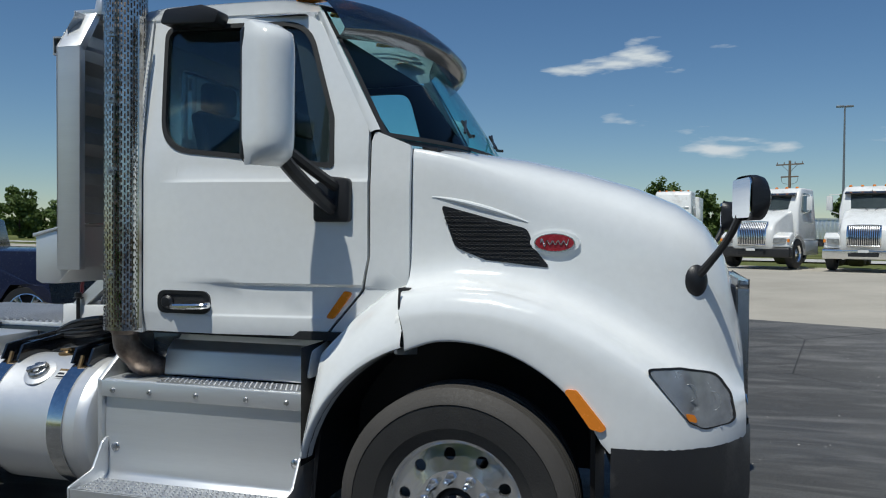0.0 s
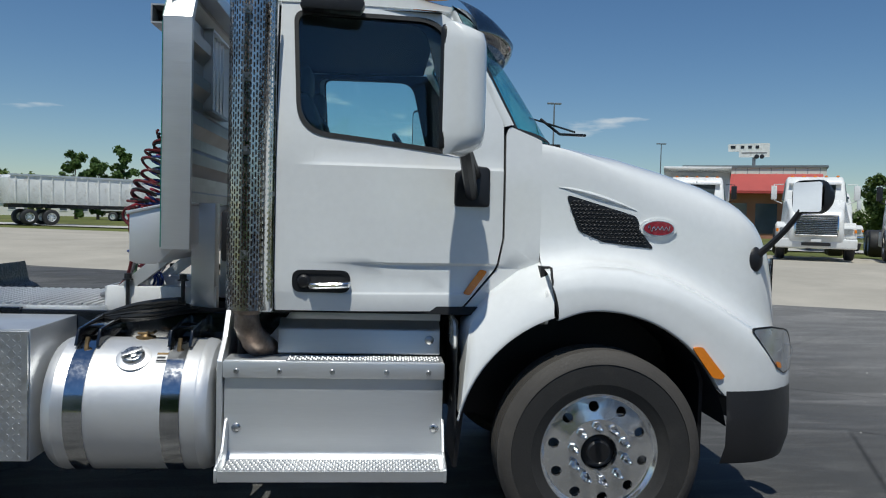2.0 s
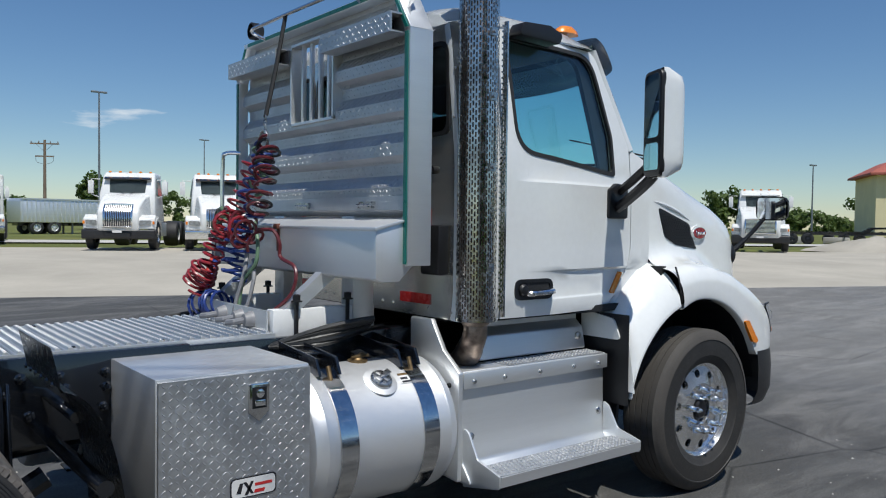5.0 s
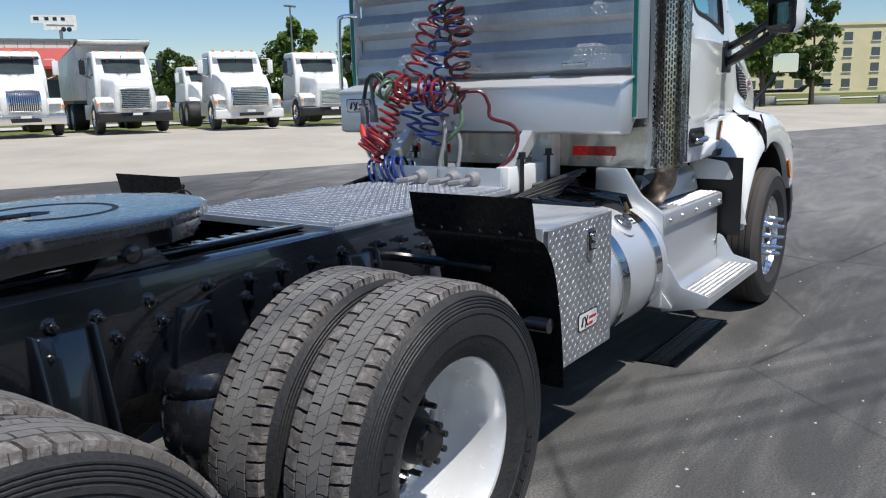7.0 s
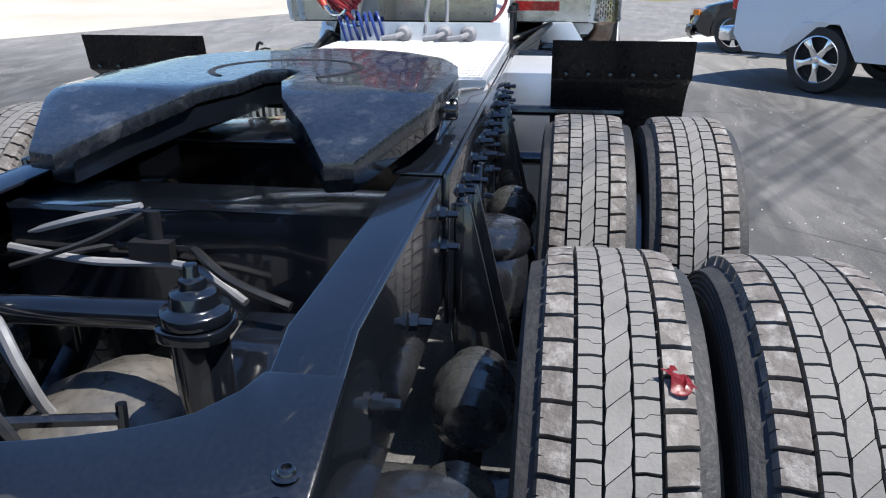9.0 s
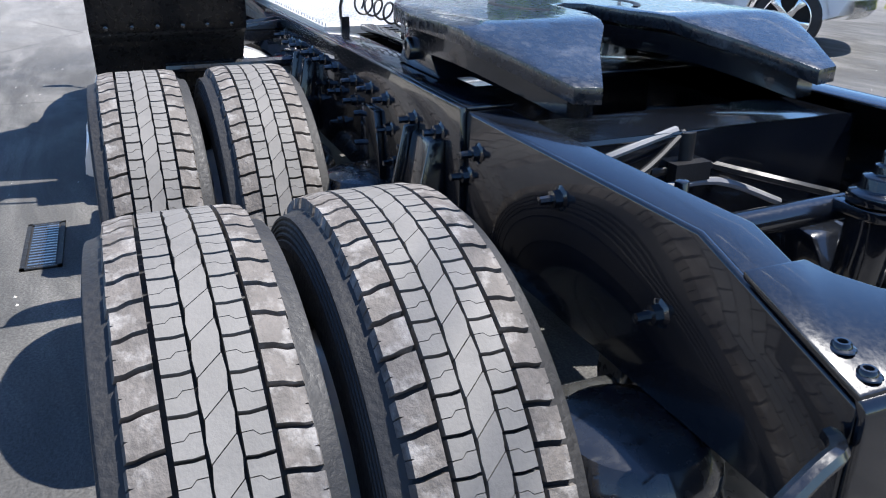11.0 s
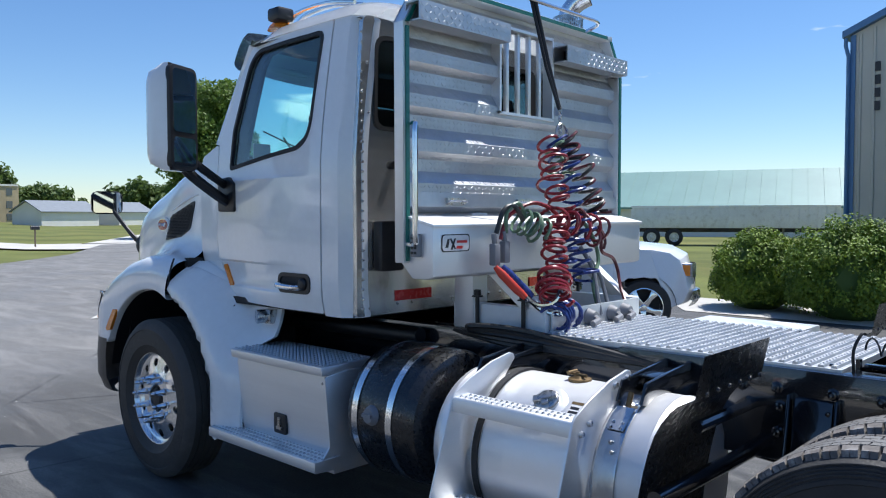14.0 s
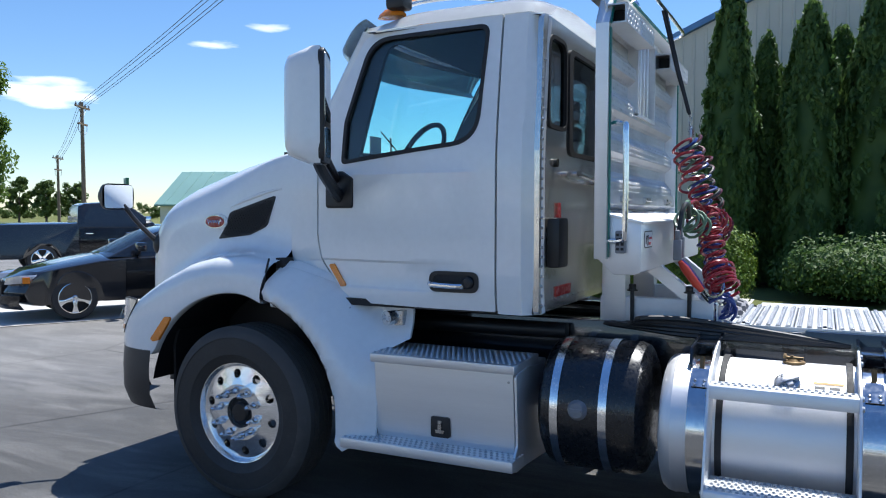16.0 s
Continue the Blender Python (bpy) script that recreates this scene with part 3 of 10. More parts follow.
        rows.append([(x - 0.025, s * (y - 0.02), z), (x - 0.004, s * (y - 0.012), z + 0.002), (x + 0.004, s * (y - 0.001), z + 0.004),
                     tuple(edge.lerp(g, 0.55) + Vector((0.006, s * 0.008, 0.006))), tuple(g + Vector((0.006, s * 0.004, 0.004))), tuple(g + Vector((0.004, -s * 0.03, 0.0)))])
    grid(bm, rows)
    part("pillar", bm, M["paint"], truck)

# windscreen between a foot and a head line
def screen_foot(y):
    return -0.03 - 0.33 * (abs(y) / 0.92) ** 2.6, 2.070 + 0.03 * (abs(y) / 0.92) ** 2


def screen_head(y):
    return -0.50 - 0.20 * (abs(y) / 0.90) ** 2.2, 2.76 - 0.02 * (abs(y) / 0.9) ** 2


def screen(y0, u):
    xf, zf = screen_foot(y0)
    xh, zh = screen_head(y0)
    return (xf + (xh - xf) * u, y0 * (1 - 0.055 * u), zf + (zh - zf) * u + 0.02 * math.sin(math.pi * u))


bm = bmesh.new()
grid(bm, [[screen(-0.93 + 1.86 * i / 24, j / 10) for i in range(25)] for j in range(11)])
part("windscreen", bm, M["wglass"], truck, "curved tinted windscreen")
bm = bmesh.new()
for lo, hi in ((0.0, 0.03), (0.95, 1.0)):
    grid(bm, [[Vector(screen(-0.93 + 1.86 * i / 24, lo + (hi - lo) * j / 2)) + Vector((0.006, 0, 0.004)) for i in range(25)] for j in range(3)])
for s in (-1, 1):
    grid(bm, [[Vector(screen(s * (0.93 - 0.022 * i / 2), j / 10)) + Vector((0.006, s * 0.002, 0.004)) for i in range(3)] for j in range(11)])
part("windscreen_seal", bm, M["rubber"], truck, "black windscreen border")
for y in (-0.55, 0.1):
    w = bmesh.new()
    tube(w, [(0.03, y - 0.25, 2.11), (-0.05, y, 2.14), (-0.13, y + 0.15, 2.24)], 0.008, 6)
    tube(w, [(-0.02, y - 0.22, 2.13), (-0.16, y + 0.34, 2.27)], 0.006, 6)
    part("wiper", w, M["plastic"], truck, "black wiper")

# roof
def roof_pt(u, v):
    y = v * 0.965
    xr = -1.79
    xf = screen_head(min(0.9, abs(y)) * 1.0)[0] + 0.01
    x = xr + (xf - xr) * u
    edge = 1 - abs(v) ** 4
    z = 2.705 + 0.165 * edge ** 0.6 * min(1, 0.35 + u * 4) ** 0.5 * (1 - 0.45 * sstep(0.7, 1.0, u))
    return (x, v * min(0.955, side_y(x, 2.71) + 0.008), z)


bm = bmesh.new()
grid(bm, [[roof_pt(i / 16, -1 + 2 * j / 28) for j in range(29)] for i in range(17)])
bmesh.ops.solidify(bm, geom=bm.faces[:], thickness=0.02)
roof = part("roof_cap", bm, M["paint"], truck)
bm = bmesh.new()
grid(bm, [[(-1.76 + 1.0 * i / 4, -0.93 + 1.86 * j / 6, 2.69) for j in range(7)] for i in range(5)])
part("headliner", bm, M["interior"], truck, "dark headliner")
# cowl top under the windscreen
bm = bmesh.new()
rows = []
for j in range(5):
    row = []
    for i in range(25):
        y = -0.935 + 1.87 * i / 24
        xf, zf = screen_foot(y)
        t = j / 4
        row.append((xf - 0.03 + (0.10 if abs(y) < 0.6 else 0.06) * t, y, zf + 0.01 - 0.035 * t))
    rows.append(row)
grid(bm, rows)
part("cowl_top", bm, M["plastic"], truck, "black cowl under the windscreen")
bm = bmesh.new()
box(bm, -0.40, -0.235, -0.84, 0.84, 1.50, 1.98)
part("bulkhead", bm, M["plastic"], truck)
# visor
bm = bmesh.new()
rows = []
for j in range(13):
    row = []
    for i in range(33):
        v = -1 + 2 * i / 32
        y = v * 0.915
        x0 = screen_head(min(0.9, abs(y)))[0]
        t = min(1.0, j / 9)
        lip = max(0, j - 9) / 3
        reach = 0.25 * (1 - 0.38 * abs(v) ** 3)
        z = 2.825 - 0.035 * t - 0.12 * t ** 2.2 - 0.05 * abs(v) ** 4 - 0.085 * lip * (1 - 0.4 * v * v)
        row.append((x0 - 0.02 + reach * t - 0.045 * lip ** 2, y, z))
    rows.append(row)
grid(bm, rows)
bmesh.ops.solidify(bm, geom=bm.faces[:], thickness=0.012)
part("sun_visor", bm, M["visor"], truck, "dark polished drop sun visor", smooth=0.9)
for y in (-0.75, -0.35, 0.0, 0.35, 0.75):
    bm = bmesh.new()
    lathe(bm, [(0.0, 0.05), (0.03, 0.045), (0.05, 0.02), (0.055, 0.0), (0.0, 0.0)], 16, "z", (-0.80, y, 2.845 - 0.035 * (y / 0.75) ** 4))
    for v in bm.verts:
        v.co.x = -0.80 + (v.co.x + 0.80) * 1.7
    part("roof_lamp", bm, M["amber"] if y else M["plastic"], roof, "amber cab roof lamp")
bm = bmesh.new()
box(bm, -0.92, -0.80, 0.72, 0.84, 2.84, 2.92)
part("roof_beacon", bm, M["plastic"], roof, "small black beacon on the roof", bevel=0.02)
bm = bmesh.new()
for y in (0.55, 0.62):
    tube(bm, spline([(-0.70, y, 2.86), (-0.80, y, 2.93), (-1.1, y, 2.94), (-1.35, y, 2.90)], 10), [0.02, 0.02, 0.018, 0.015, 0.013, 0.013, 0.013, 0.013, 0.012, 0.012], 10)
part("air_horn", bm, M["chrome"], roof, "chrome air horn")

# rear wall with its windows
HOLES = [rpoly([(s * 0.56, 2.14, 0.06), (s * 0.855, 2.14, 0.06), (s * 0.845, 2.60, 0.08), (s * 0.56, 2.60, 0.08)]) for s in (-1, 1)]
HOLES.append(rpoly([(-0.46, 2.02, 0.06), (0.46, 2.02, 0.06), (0.46, 2.58, 0.06), (-0.46, 2.58, 0.06)]))
bm = skin(rpoly([(-0.985, 1.17, 0.02), (0.985, 1.17, 0.02), (0.985, 2.0, 0.02), (0.93, 2.70, 0.05), (-0.93, 2.70, 0.05), (-0.985, 2.0, 0.02)]), HOLES,
          lambda u, v: (-1.78, u, v), (0.03, 0, 0), 0)
rear = part("rear_wall", bm, M["rearwall"], truck, "riveted silver rear wall of the cab")
for h in HOLES:
    cy, cz = sum(p[0] for p in h) / len(h), sum(p[1] for p in h) / len(h)
    out = [(cy + (p[0] - cy) * 1.1, cz + (p[1] - cz) * 1.06) for p in h]
    inn = [(cy + (p[0] - cy) * 0.96, cz + (p[1] - cz) * 0.97) for p in h]
    part("rear_window_seal", skin(out, [inn], lambda u, v: (-1.79, u, v), (0.02, 0, 0), 0), M["rubber"], rear, "black rubber seal")
    part("rear_window", skin(h, [], lambda u, v: (-1.772, u, v), (0.004, 0, 0), 0), M["dglass"], rear, "dark rear window")
bm = bmesh.new()
for s in (-1, 1):
    for k in range(30):
        for y in ((s * 0.945,), (s * 0.945, s * 0.905))[k % 5 == 0]:
            z = 1.21 + k * 0.05
            if z < 2.66:
                lathe(bm, [(0.0, -0.007), (0.007, -0.005), (0.010, 0.0)], 8, "x", (-1.781, y, z))
for k in range(14):
    lathe(bm, [(0.0, -0.006), (0.008, -0.003), (0.01, 0.0)], 6, "x", (-1.781, -0.7 + k * 0.108, 1.22))
part("rivets", bm, M["rearwall"], rear, kind="stuff")
for s in (-1, 1):
    bm = bmesh.new()
    box(bm, -1.855, -1.783, min(s * 0.72, s * 0.88), max(s * 0.72, s * 0.88), 1.40, 1.66)
    part("vent_box", bm, M["plastic"], rear, "black cab vent box", bevel=0.015)
    bm = bmesh.new()
    box(bm, -1.787, -1.781, min(s * 0.45, s * 0.72), max(s * 0.45, s * 0.72), 1.235, 1.29)
    part("reflector_strip", bm, M["red"], rear, "red reflective strip")
    bm = bmesh.new()
    box(bm, -1.792, -1.786, min(s * 0.66, s * 0.705), max(s * 0.66, s * 0.705), 1.42, 1.74)
    part("reflector_strip", bm, M["red"], rear, "red reflective strip")
    bm = bmesh.new()
    cyl(bm, (-1.80, s * 0.74, 1.95), (-1.78, s * 0.74, 1.95), 0.022, 14)
    part("vent_plug", bm, M["plastic"], rear)
bm = bmesh.new()
tube(bm, spline([(-1.78, 0.50, 1.90), (-1.84, 0.50, 1.90), (-1.85, 0.3, 1.885), (-1.85, 0.05, 1.87), (-1.78, 0.05, 1.87)], 16), 0.014, 8)
part("grab_bar", bm, M["chrome"], rear, "chrome grab bar")

# floor, dash, seats and wheel inside the cab
bm = bmesh.new()
box(bm, -1.75, -0.35, -0.98, 0.98, 1.16, 1.20)
part("cab_floor", bm, M["interior"], truck)
bm = bmesh.new()
prism(bm, rpoly([(-0.10, 1.3, 0), (-0.62, 1.3, 0.05), (-0.66, 1.86, 0.08), (-0.45, 2.05, 0.1), (-0.12, 2.05, 0)]), "y", -0.88, 0.88)
part("dashboard", bm, M["interior"], truck, "dark dashboard")
for y in (-0.5, 0.5):
    bm = bmesh.new()
    box(bm, -1.42, -0.92, y - 0.25, y + 0.25, 1.55, 1.72)
    prism(bm, [(-1.38, 1.68), (-1.52, 2.28), (-1.44, 2.30), (-1.26, 1.70)], "y", y - 0.24, y + 0.24)
    box(bm, -1.53, -1.44, y - 0.13, y + 0.13, 2.30, 2.46)
    part("seat", bm, M["interior"], truck, "dark cab seat", bevel=0.03)
bm = bmesh.new()
c, ux, uz = Vector((-0.86, 0.5, 2.02)), Vector((0, 1, 0)), Vector((-0.5, 0, 0.87))
tube(bm, [c + (ux * math.cos(a) + uz * math.sin(a)) * 0.22 for a in [2 * math.pi * k / 28 for k in range(28)]], 0.016, 8, True)
tube(bm, [c - ux * 0.22, c + Vector((0.05, 0, -0.03)), c + ux * 0.22], 0.014, 6)
tube(bm, [c + Vector((0.03, 0, -0.02)), (-0.6, 0.5, 1.8)], 0.03, 8)
part("steering_wheel", bm, M["plastic"], truck, "black steering wheel")
bm = bmesh.new()
box(bm, -0.74, -0.735, 0.78, 0.90, 2.02, 2.12)
part("paper", bm, M["label"], truck, "pale sheet on the dash")

# bonnet and front wings, one moulded shell
ZT = [(-0.225, 2.075), (0.0, 2.05), (0.25, 2.01), (0.5, 1.95), (0.75, 1.875), (0.95, 1.79), (1.06, 1.71), (1.14, 1.59), (1.19, 1.44), (1.225, 1.25)]
ZF = [(-0.225, 1.40), (0.0, 1.43), (0.2, 1.42), (0.4, 1.375), (0.6, 1.285), (0.8, 1.17), (1.0, 1.05), (1.2, 0.98)]


def wing_y(x):
    return 1.185 * (1 - max(0.0, (x - 0.62) / 0.70) ** 3) ** 0.42


def flank_y(x):
    return (0.925 - 0.125 * sstep(-0.25, 1.15, x) * 0.9) * (1 - max(0.0, (x - 0.75) / 0.60) ** 3.2) ** 0.5


def arch_z(x):
    d = x - 0.035
    if abs(d) < 0.655:
        return max(0.80 if d > 0 else 0.70, 0.515 + math.sqrt(0.695 ** 2 - d * d))
    return 0.80


def bonnet_section(x, s):
    zt, zf, ys, yw = interp(ZT, x), interp(ZF, x), flank_y(x), wing_y(x)
    yw = max(yw, ys + 0.01)
    zb = max(arch_z(x), 0.80) if x > -0.2 else arch_z(x)
    zf = max(zf, zb + 0.06)
    zm = zf + (zt - zf) * 0.45
    k = 0.3 + 0.7 * sstep(-0.225, 0.6, x)
    pts = [(0, zt + 0.02), (ys * 0.45, zt + 0.014), (ys * 0.75, zt - 0.02 * k), (ys * 0.92, zt - 0.09 * k), (ys * 0.985, zt - 0.2 * k), (ys, zm), (ys + 0.012, zf + 0.10),
           (ys + (yw - ys) * 0.28, zf + 0.025), (yw - 0.06, zf - 0.012), (yw - 0.01, zf - 0.075), (yw, zf - (zf - zb) * 0.6), (yw, zb + 0.02), (yw - 0.012, zb), (yw - 0.07, zb)]
    return [(x, s * p.x, p.y) for p in spline([Vector((a, b, 0)) for a, b in pts], 52)]


xs = [-0.225 + 0.035 * k for k in range(36)] + [1.05, 1.08, 1.11, 1.14, 1.165, 1.19, 1.21, 1.225]
bm = bmesh.new()
for s in (-1, 1):
    rows = []
    for x in xs:
        row = bonnet_section(x, s)
        # the seam runs forward below the flank to the arch
        row = [(px + 0.055 * sstep(1.44, 1.20, pz) * sstep(0.05, -0.225, x), py, pz) for px, py, pz in row]
        rows.append(row)
    grid(bm, rows)
bmesh.ops.remove_doubles(bm, verts=bm.verts[:], dist=0.001)
bonnet = part("bonnet", bm, M["paint"], truck, "white moulded bonnet with wheel arches", smooth=0.9)
# front face behind the grille
bm = bmesh.new()
box(bm, 1.10, 1.20, -0.62, 0.62, 0.78, 1.45)
part("nose_panel", bm, M["plastic"], truck, bevel=0.04)
gr = bmesh.new()
for z0 in (0.90, 1.42):
    box(gr, 1.205, 1.255, -0.50, 0.50, z0, z0 + 0.04)
for y in (-0.50, 0.46):
    box(gr, 1.205, 1.255, y, y + 0.04, 0.90, 1.46)
grille = part("grille", gr, M["chrome"], truck, "chrome grille surround", bevel=0.008)
for k in range(9):
    bm = bmesh.new()
    box(bm, 1.20, 1.225, -0.46, 0.46, 0.96 + k * 0.052, 0.972 + k * 0.052)
    part("grille_bar", bm, M["chrome"], grille)

for s in (-1, 1):
    # vent let into the flank of the bonnet
    vent = rpoly([(-0.09, 1.79, 0.015), (-0.02, 1.60, 0.06), (0.12, 1.545, 0.03), (0.40, 1.515, 0.008), (0.33, 1.60, 0.03), (0.30, 1.685, 0.05)])

    def flank(u, v, off=0.0, s=s):
        row = bonnet_section(u, s)
        best = min(((abs(p[2] - v), abs(p[1])) for p in row if abs(p[1]) > 0.3 and p[2] > interp(ZF, u)), default=(0, flank_y(u)))
        lo = [p for p in row if p[2] <= v and abs(p[1]) > 0.3]
        hi = [p for p in row if p[2] > v and abs(p[1]) > 0.3]
        if lo and hi:
            a, b = hi[-1], lo[0]
            t = (a[2] - v) / max(1e-6, a[2] - b[2])
            y = abs(a[1]) + (abs(b[1]) - abs(a[1])) * t
        else:
            y = best[1]
        return (u, s * (y + off), v)
    v_ob = part("vent", skin(vent, [], lambda u, v: flank(u, v, 0.005), (0, -s * 0.03, 0), 0.03), M["plastic"], bonnet, "black bonnet vent")
    bm = bmesh.new()
    k = 0
    for j in range(13):
        for i in range(22):
            u, v = -0.08 + i * 0.023 + (0.0115 if j % 2 else 0), 1.525 + j * 0.0205
            a, inside = 0, False
            for q in range(len(vent)):
                (x1, y1), (x2, y2) = [(0.14 + (p[0] - 0.14) * 0.93, 1.62 + (p[1] - 1.62) * 0.90) for p in (vent[q], vent[q - 1])]
                if (y1 > v) != (y2 > v) and u < (x2 - x1) * (v - y1) / (y2 - y1) + x1:
                    inside = not inside
            if inside:
                c = Vector(flank(u, v, 0.012))
                tube(bm, [c + Vector((0.0115 * math.cos(t), 0, 0.0085 * math.sin(t))) for t in [math.pi * h / 3 for h in range(6)]], 0.0022, 4, True)
    part("vent_mesh", bm, M["plastic"], v_ob, "black honeycomb mesh", kind="stuff")
    bm = bmesh.new()
    crease = [flank(-0.13 + 0.43 * k / 14, 1.825 - 0.11 * (k / 14) ** 1.4, 0.0) for k in range(15)]
    tube(bm, crease, [0.003 + 0.009 * math.sin(math.pi * k / 14) for k in range(15)], 8)
    part("vent_crease", bm, M["paint"], bonnet)
    # oval badge
    c = Vector(flank(0.42, 1.625, 0.006))
    for nm, ra, rb, off, mt, lb in (("badge_rim", 0.108, 0.052, 0.0, "paint", ""), ("badge_ring", 0.088, 0.041, 0.007, "chrome", ""), ("badge", 0.083, 0.037, 0.009, "badge", "red oval badge")):
        bm = bmesh.new()
        ring = [(ra * math.cos(2 * math.pi * k / 32), rb * math.sin(2 * math.pi * k / 32)) for k in range(32)]
        prism(bm, [(c.x + a, c.z + b) for a, b in ring], "y", c.y - s * 0.02, c.y + s * (0.006 + off))
        for v in bm.verts:
            v.co.y += -s * 0.10 * (v.co.x - c.x)
        part(nm, bm, M[mt], bonnet, lb)
    bm = bmesh.new()
    pts = [(c.x + 0.06 * (k / 36 - 0.5) * 2, c.y + s * (0.018 - 0.10 * 0.06 * (k / 36 - 0.5) * 2), c.z + (0.018 if k < 8 else 0.009) * math.sin(k * 0.9) * (1 if k < 34 else 2)) for k in range(37)]
    tube(bm, pts, 0.003, 5)
    part("badge_script", bm, M["chrome"], bonnet, "silver scroll on the badge")
    # headlamp at the corner
    lamp = rpoly([(0.825, 1.130, 0.015), (0.95, 1.136, 0.06), (1.085, 1.110, 0.09), (1.145, 1.02, 0.09), (1.166, 0.920, 0.03), (1.145, 0.905, 0.03), (1.04, 0.902, 0.05), (0.985, 0.932, 0.05), (0.90, 1.035, 0.12)], 7)

    def corner(u, v, off, s=s):
        return (u, s * (wing_y(u) - 0.02 * max(0, (v - 0.95) / 0.2) + off), v)
    bowl = part("headlamp", skin(lamp, [], lambda u, v: corner(u, v, 0.003), (0, -s * 0.02, 0), 0.05), M["lamp"], bonnet, "pale silvery headlamp under a clear lens")
    for u, v, r in ((0.985, 1.045, 0.034), (1.075, 1.005, 0.038)):
        bm = bmesh.new()
        c = Vector(corner(u, v, 0.002))
        tube(bm, [c + Vector((r * 0.8 * math.cos(t), 0.002 * s, r * math.sin(t))) for t in [2 * math.pi * h / 20 for h in range(20)]], 0.0015, 6, True)
        part("headlamp_ring", bm, M["lamp"], bowl)
    part("headlamp_rim", skin([(0.98 + (a - 0.98) * 1.06, 1.0 + (b - 1.0) * 1.06) for a, b in lamp], [lamp], lambda u, v: corner(u, v, 0.004), (0, -s * 0.01, 0), 0.08), M["plastic"], bowl)
    part("turn_lens", skin(rpoly([(0.965, 0.968, 0.012), (1.005, 0.958, 0.012), (1.02, 0.925, 0.01), (0.985, 0.935, 0.01)]), [], lambda u, v: corner(u, v, 0.009), (0, -s * 0.003, 0), 0), M["amber"], bowl)
    part("marker_lamp", skin(rpoly([(0.50, 1.045, 0.015), (0.555, 1.045, 0.02), (0.675, 0.90, 0.02), (0.655, 0.885, 0.015), (0.61, 0.895, 0.02)]), [],
                             lambda u, v: (u, s * (wing_y(u) + 0.014), v), (0, -s * 0.02, 0), 0), M["amber"], bonnet, "amber wing marker lamp")
    # fairing behind the wheel
    bm = bmesh.new()
    rows = []
    for k in range(17):
        t = k / 16
        ang = radians(108 + 60 * t)
        xa, za = 0.035 + 0.695 * math.cos(ang), 0.515 + 0.695 * math.sin(ang)
        xo = interp([(0, -0.205), (0.25, -0.33), (0.5, -0.47), (0.75, -0.60), (1, -0.645)], t)
        zo = interp([(0, 1.44), (0.25, 1.385), (0.5, 1.28), (0.75, 1.12), (1, 0.70)], t)
        yo = interp([(0, 0.96), (0.5, 0.97), (0.75, 1.06), (1, 1.17)], t)
        row = [(xa + 0.01, s * 1.09, za - 0.003), (xa, s * 1.165, za), (xa - 0.012, s * 1.178, za + 0.012)]
        row += [(xa + (xo - xa) * f, s * (1.178 + (yo - 1.178) * f ** 1.6), za + (zo - za) * f + 0.03 * math.sin(math.pi * f) * (1 - t)) for f in (0.3, 0.6, 0.85, 1.0)]
        row.append((xo - 0.02, s * 0.86, zo + 0.01))
        rows.append([tuple(p) for p in spline(row, 20)])
    if s < 0:
        grid(bm, rows)
    else:
        edge = [(0.035 + 0.695 * math.cos(radians(q)), 0.515 + 0.695 * math.sin(radians(q))) for q in range(107, 187, 6)]
        rim = edge + [(-0.685, 0.40), (-0.72, 0.375), (-0.90, 0.47), (-0.915, 0.90), (-0.93, 0.935), (-1.03, 0.99), (-1.02, 1.178), (-0.80, 1.186), (-0.66, 1.235), (-0.48, 1.305), (-0.29, 1.365), (-0.225, 1.365), (-0.19, 1.28)]

        def fair_y(u, v):
            q = math.hypot(u - 0.035, v - 0.515) - 0.695
            return 1.178 - 0.03 * sstep(0.02, 0.0, q) - 0.17 * sstep(0.04, 0.34, q) * sstep(0.75, 1.15, v) - 0.10 * sstep(0.10, 0.36, q)
        bm.free()
        bm = skin(rim, [], lambda u, v: (u, fair_y(u, v), v), (0, -0.02, 0), 0.05)
        ridge = [(-0.93, 1.18), (-0.80, 1.186), (-0.66, 1.235), (-0.48, 1.305), (-0.29, 1.365), (-0.225, 1.365), (-0.19, 1.28)]
        grid(bm, [[(u, fair_y(u, v) - 0.004, v - 0.002), (u, (fair_y(u, v) + 0.93) / 2, v + 0.035), (u, 0.90, v + 0.03)] for u, v in ridge])
    part("wing_fairing", bm, M["paint"], truck, "white fairing behind the front wheel", smooth=0.9)
    bm = bmesh.new()
    grid(bm, [[(-0.66, s * min(y, 1.155 if s < 0 else 1.0), 0.62 + 0.53 * k / 4) for y in (0.55, 0.85, 1.155)] for k in range(5)])
    part("splash_panel", bm, M["plastic"], truck)
    if s < 0:
        bm = bmesh.new()
        prism(bm, rpoly([(-0.80, 1.0, 0), (-1.10, 1.0, 0.02), (-1.05, 1.12, 0.05), (-0.80, 1.16, 0)]), "x", -0.672, -0.655)
        part("fairing_back", bm, M["paint"], truck, "white back of the wing fairing")
    bm = bmesh.new()
    prism(bm, rpoly([(s * 0.86, 1.10, 0), (s * 1.15, 1.14, 0.03), (s * 1.14, 1.30, 0.06), (s * 0.97, 1.37, 0.05), (s * 0.86, 1.42, 0)]), "x", -0.228, -0.214)
    part("bonnet_back", bm, M["paint"], bonnet, "white inner edge of the bonnet")
    bm = bmesh.new()
    lathe(bm, [(0.69, s * 0.5), (0.69, s * 1.14)], 24, "y", (0.035, 0, 0.515), radians(10), radians(170))
    part("wheel_arch_liner", bm, M["plastic"], truck, "black wheel arch liner")
    bm = bmesh.new()
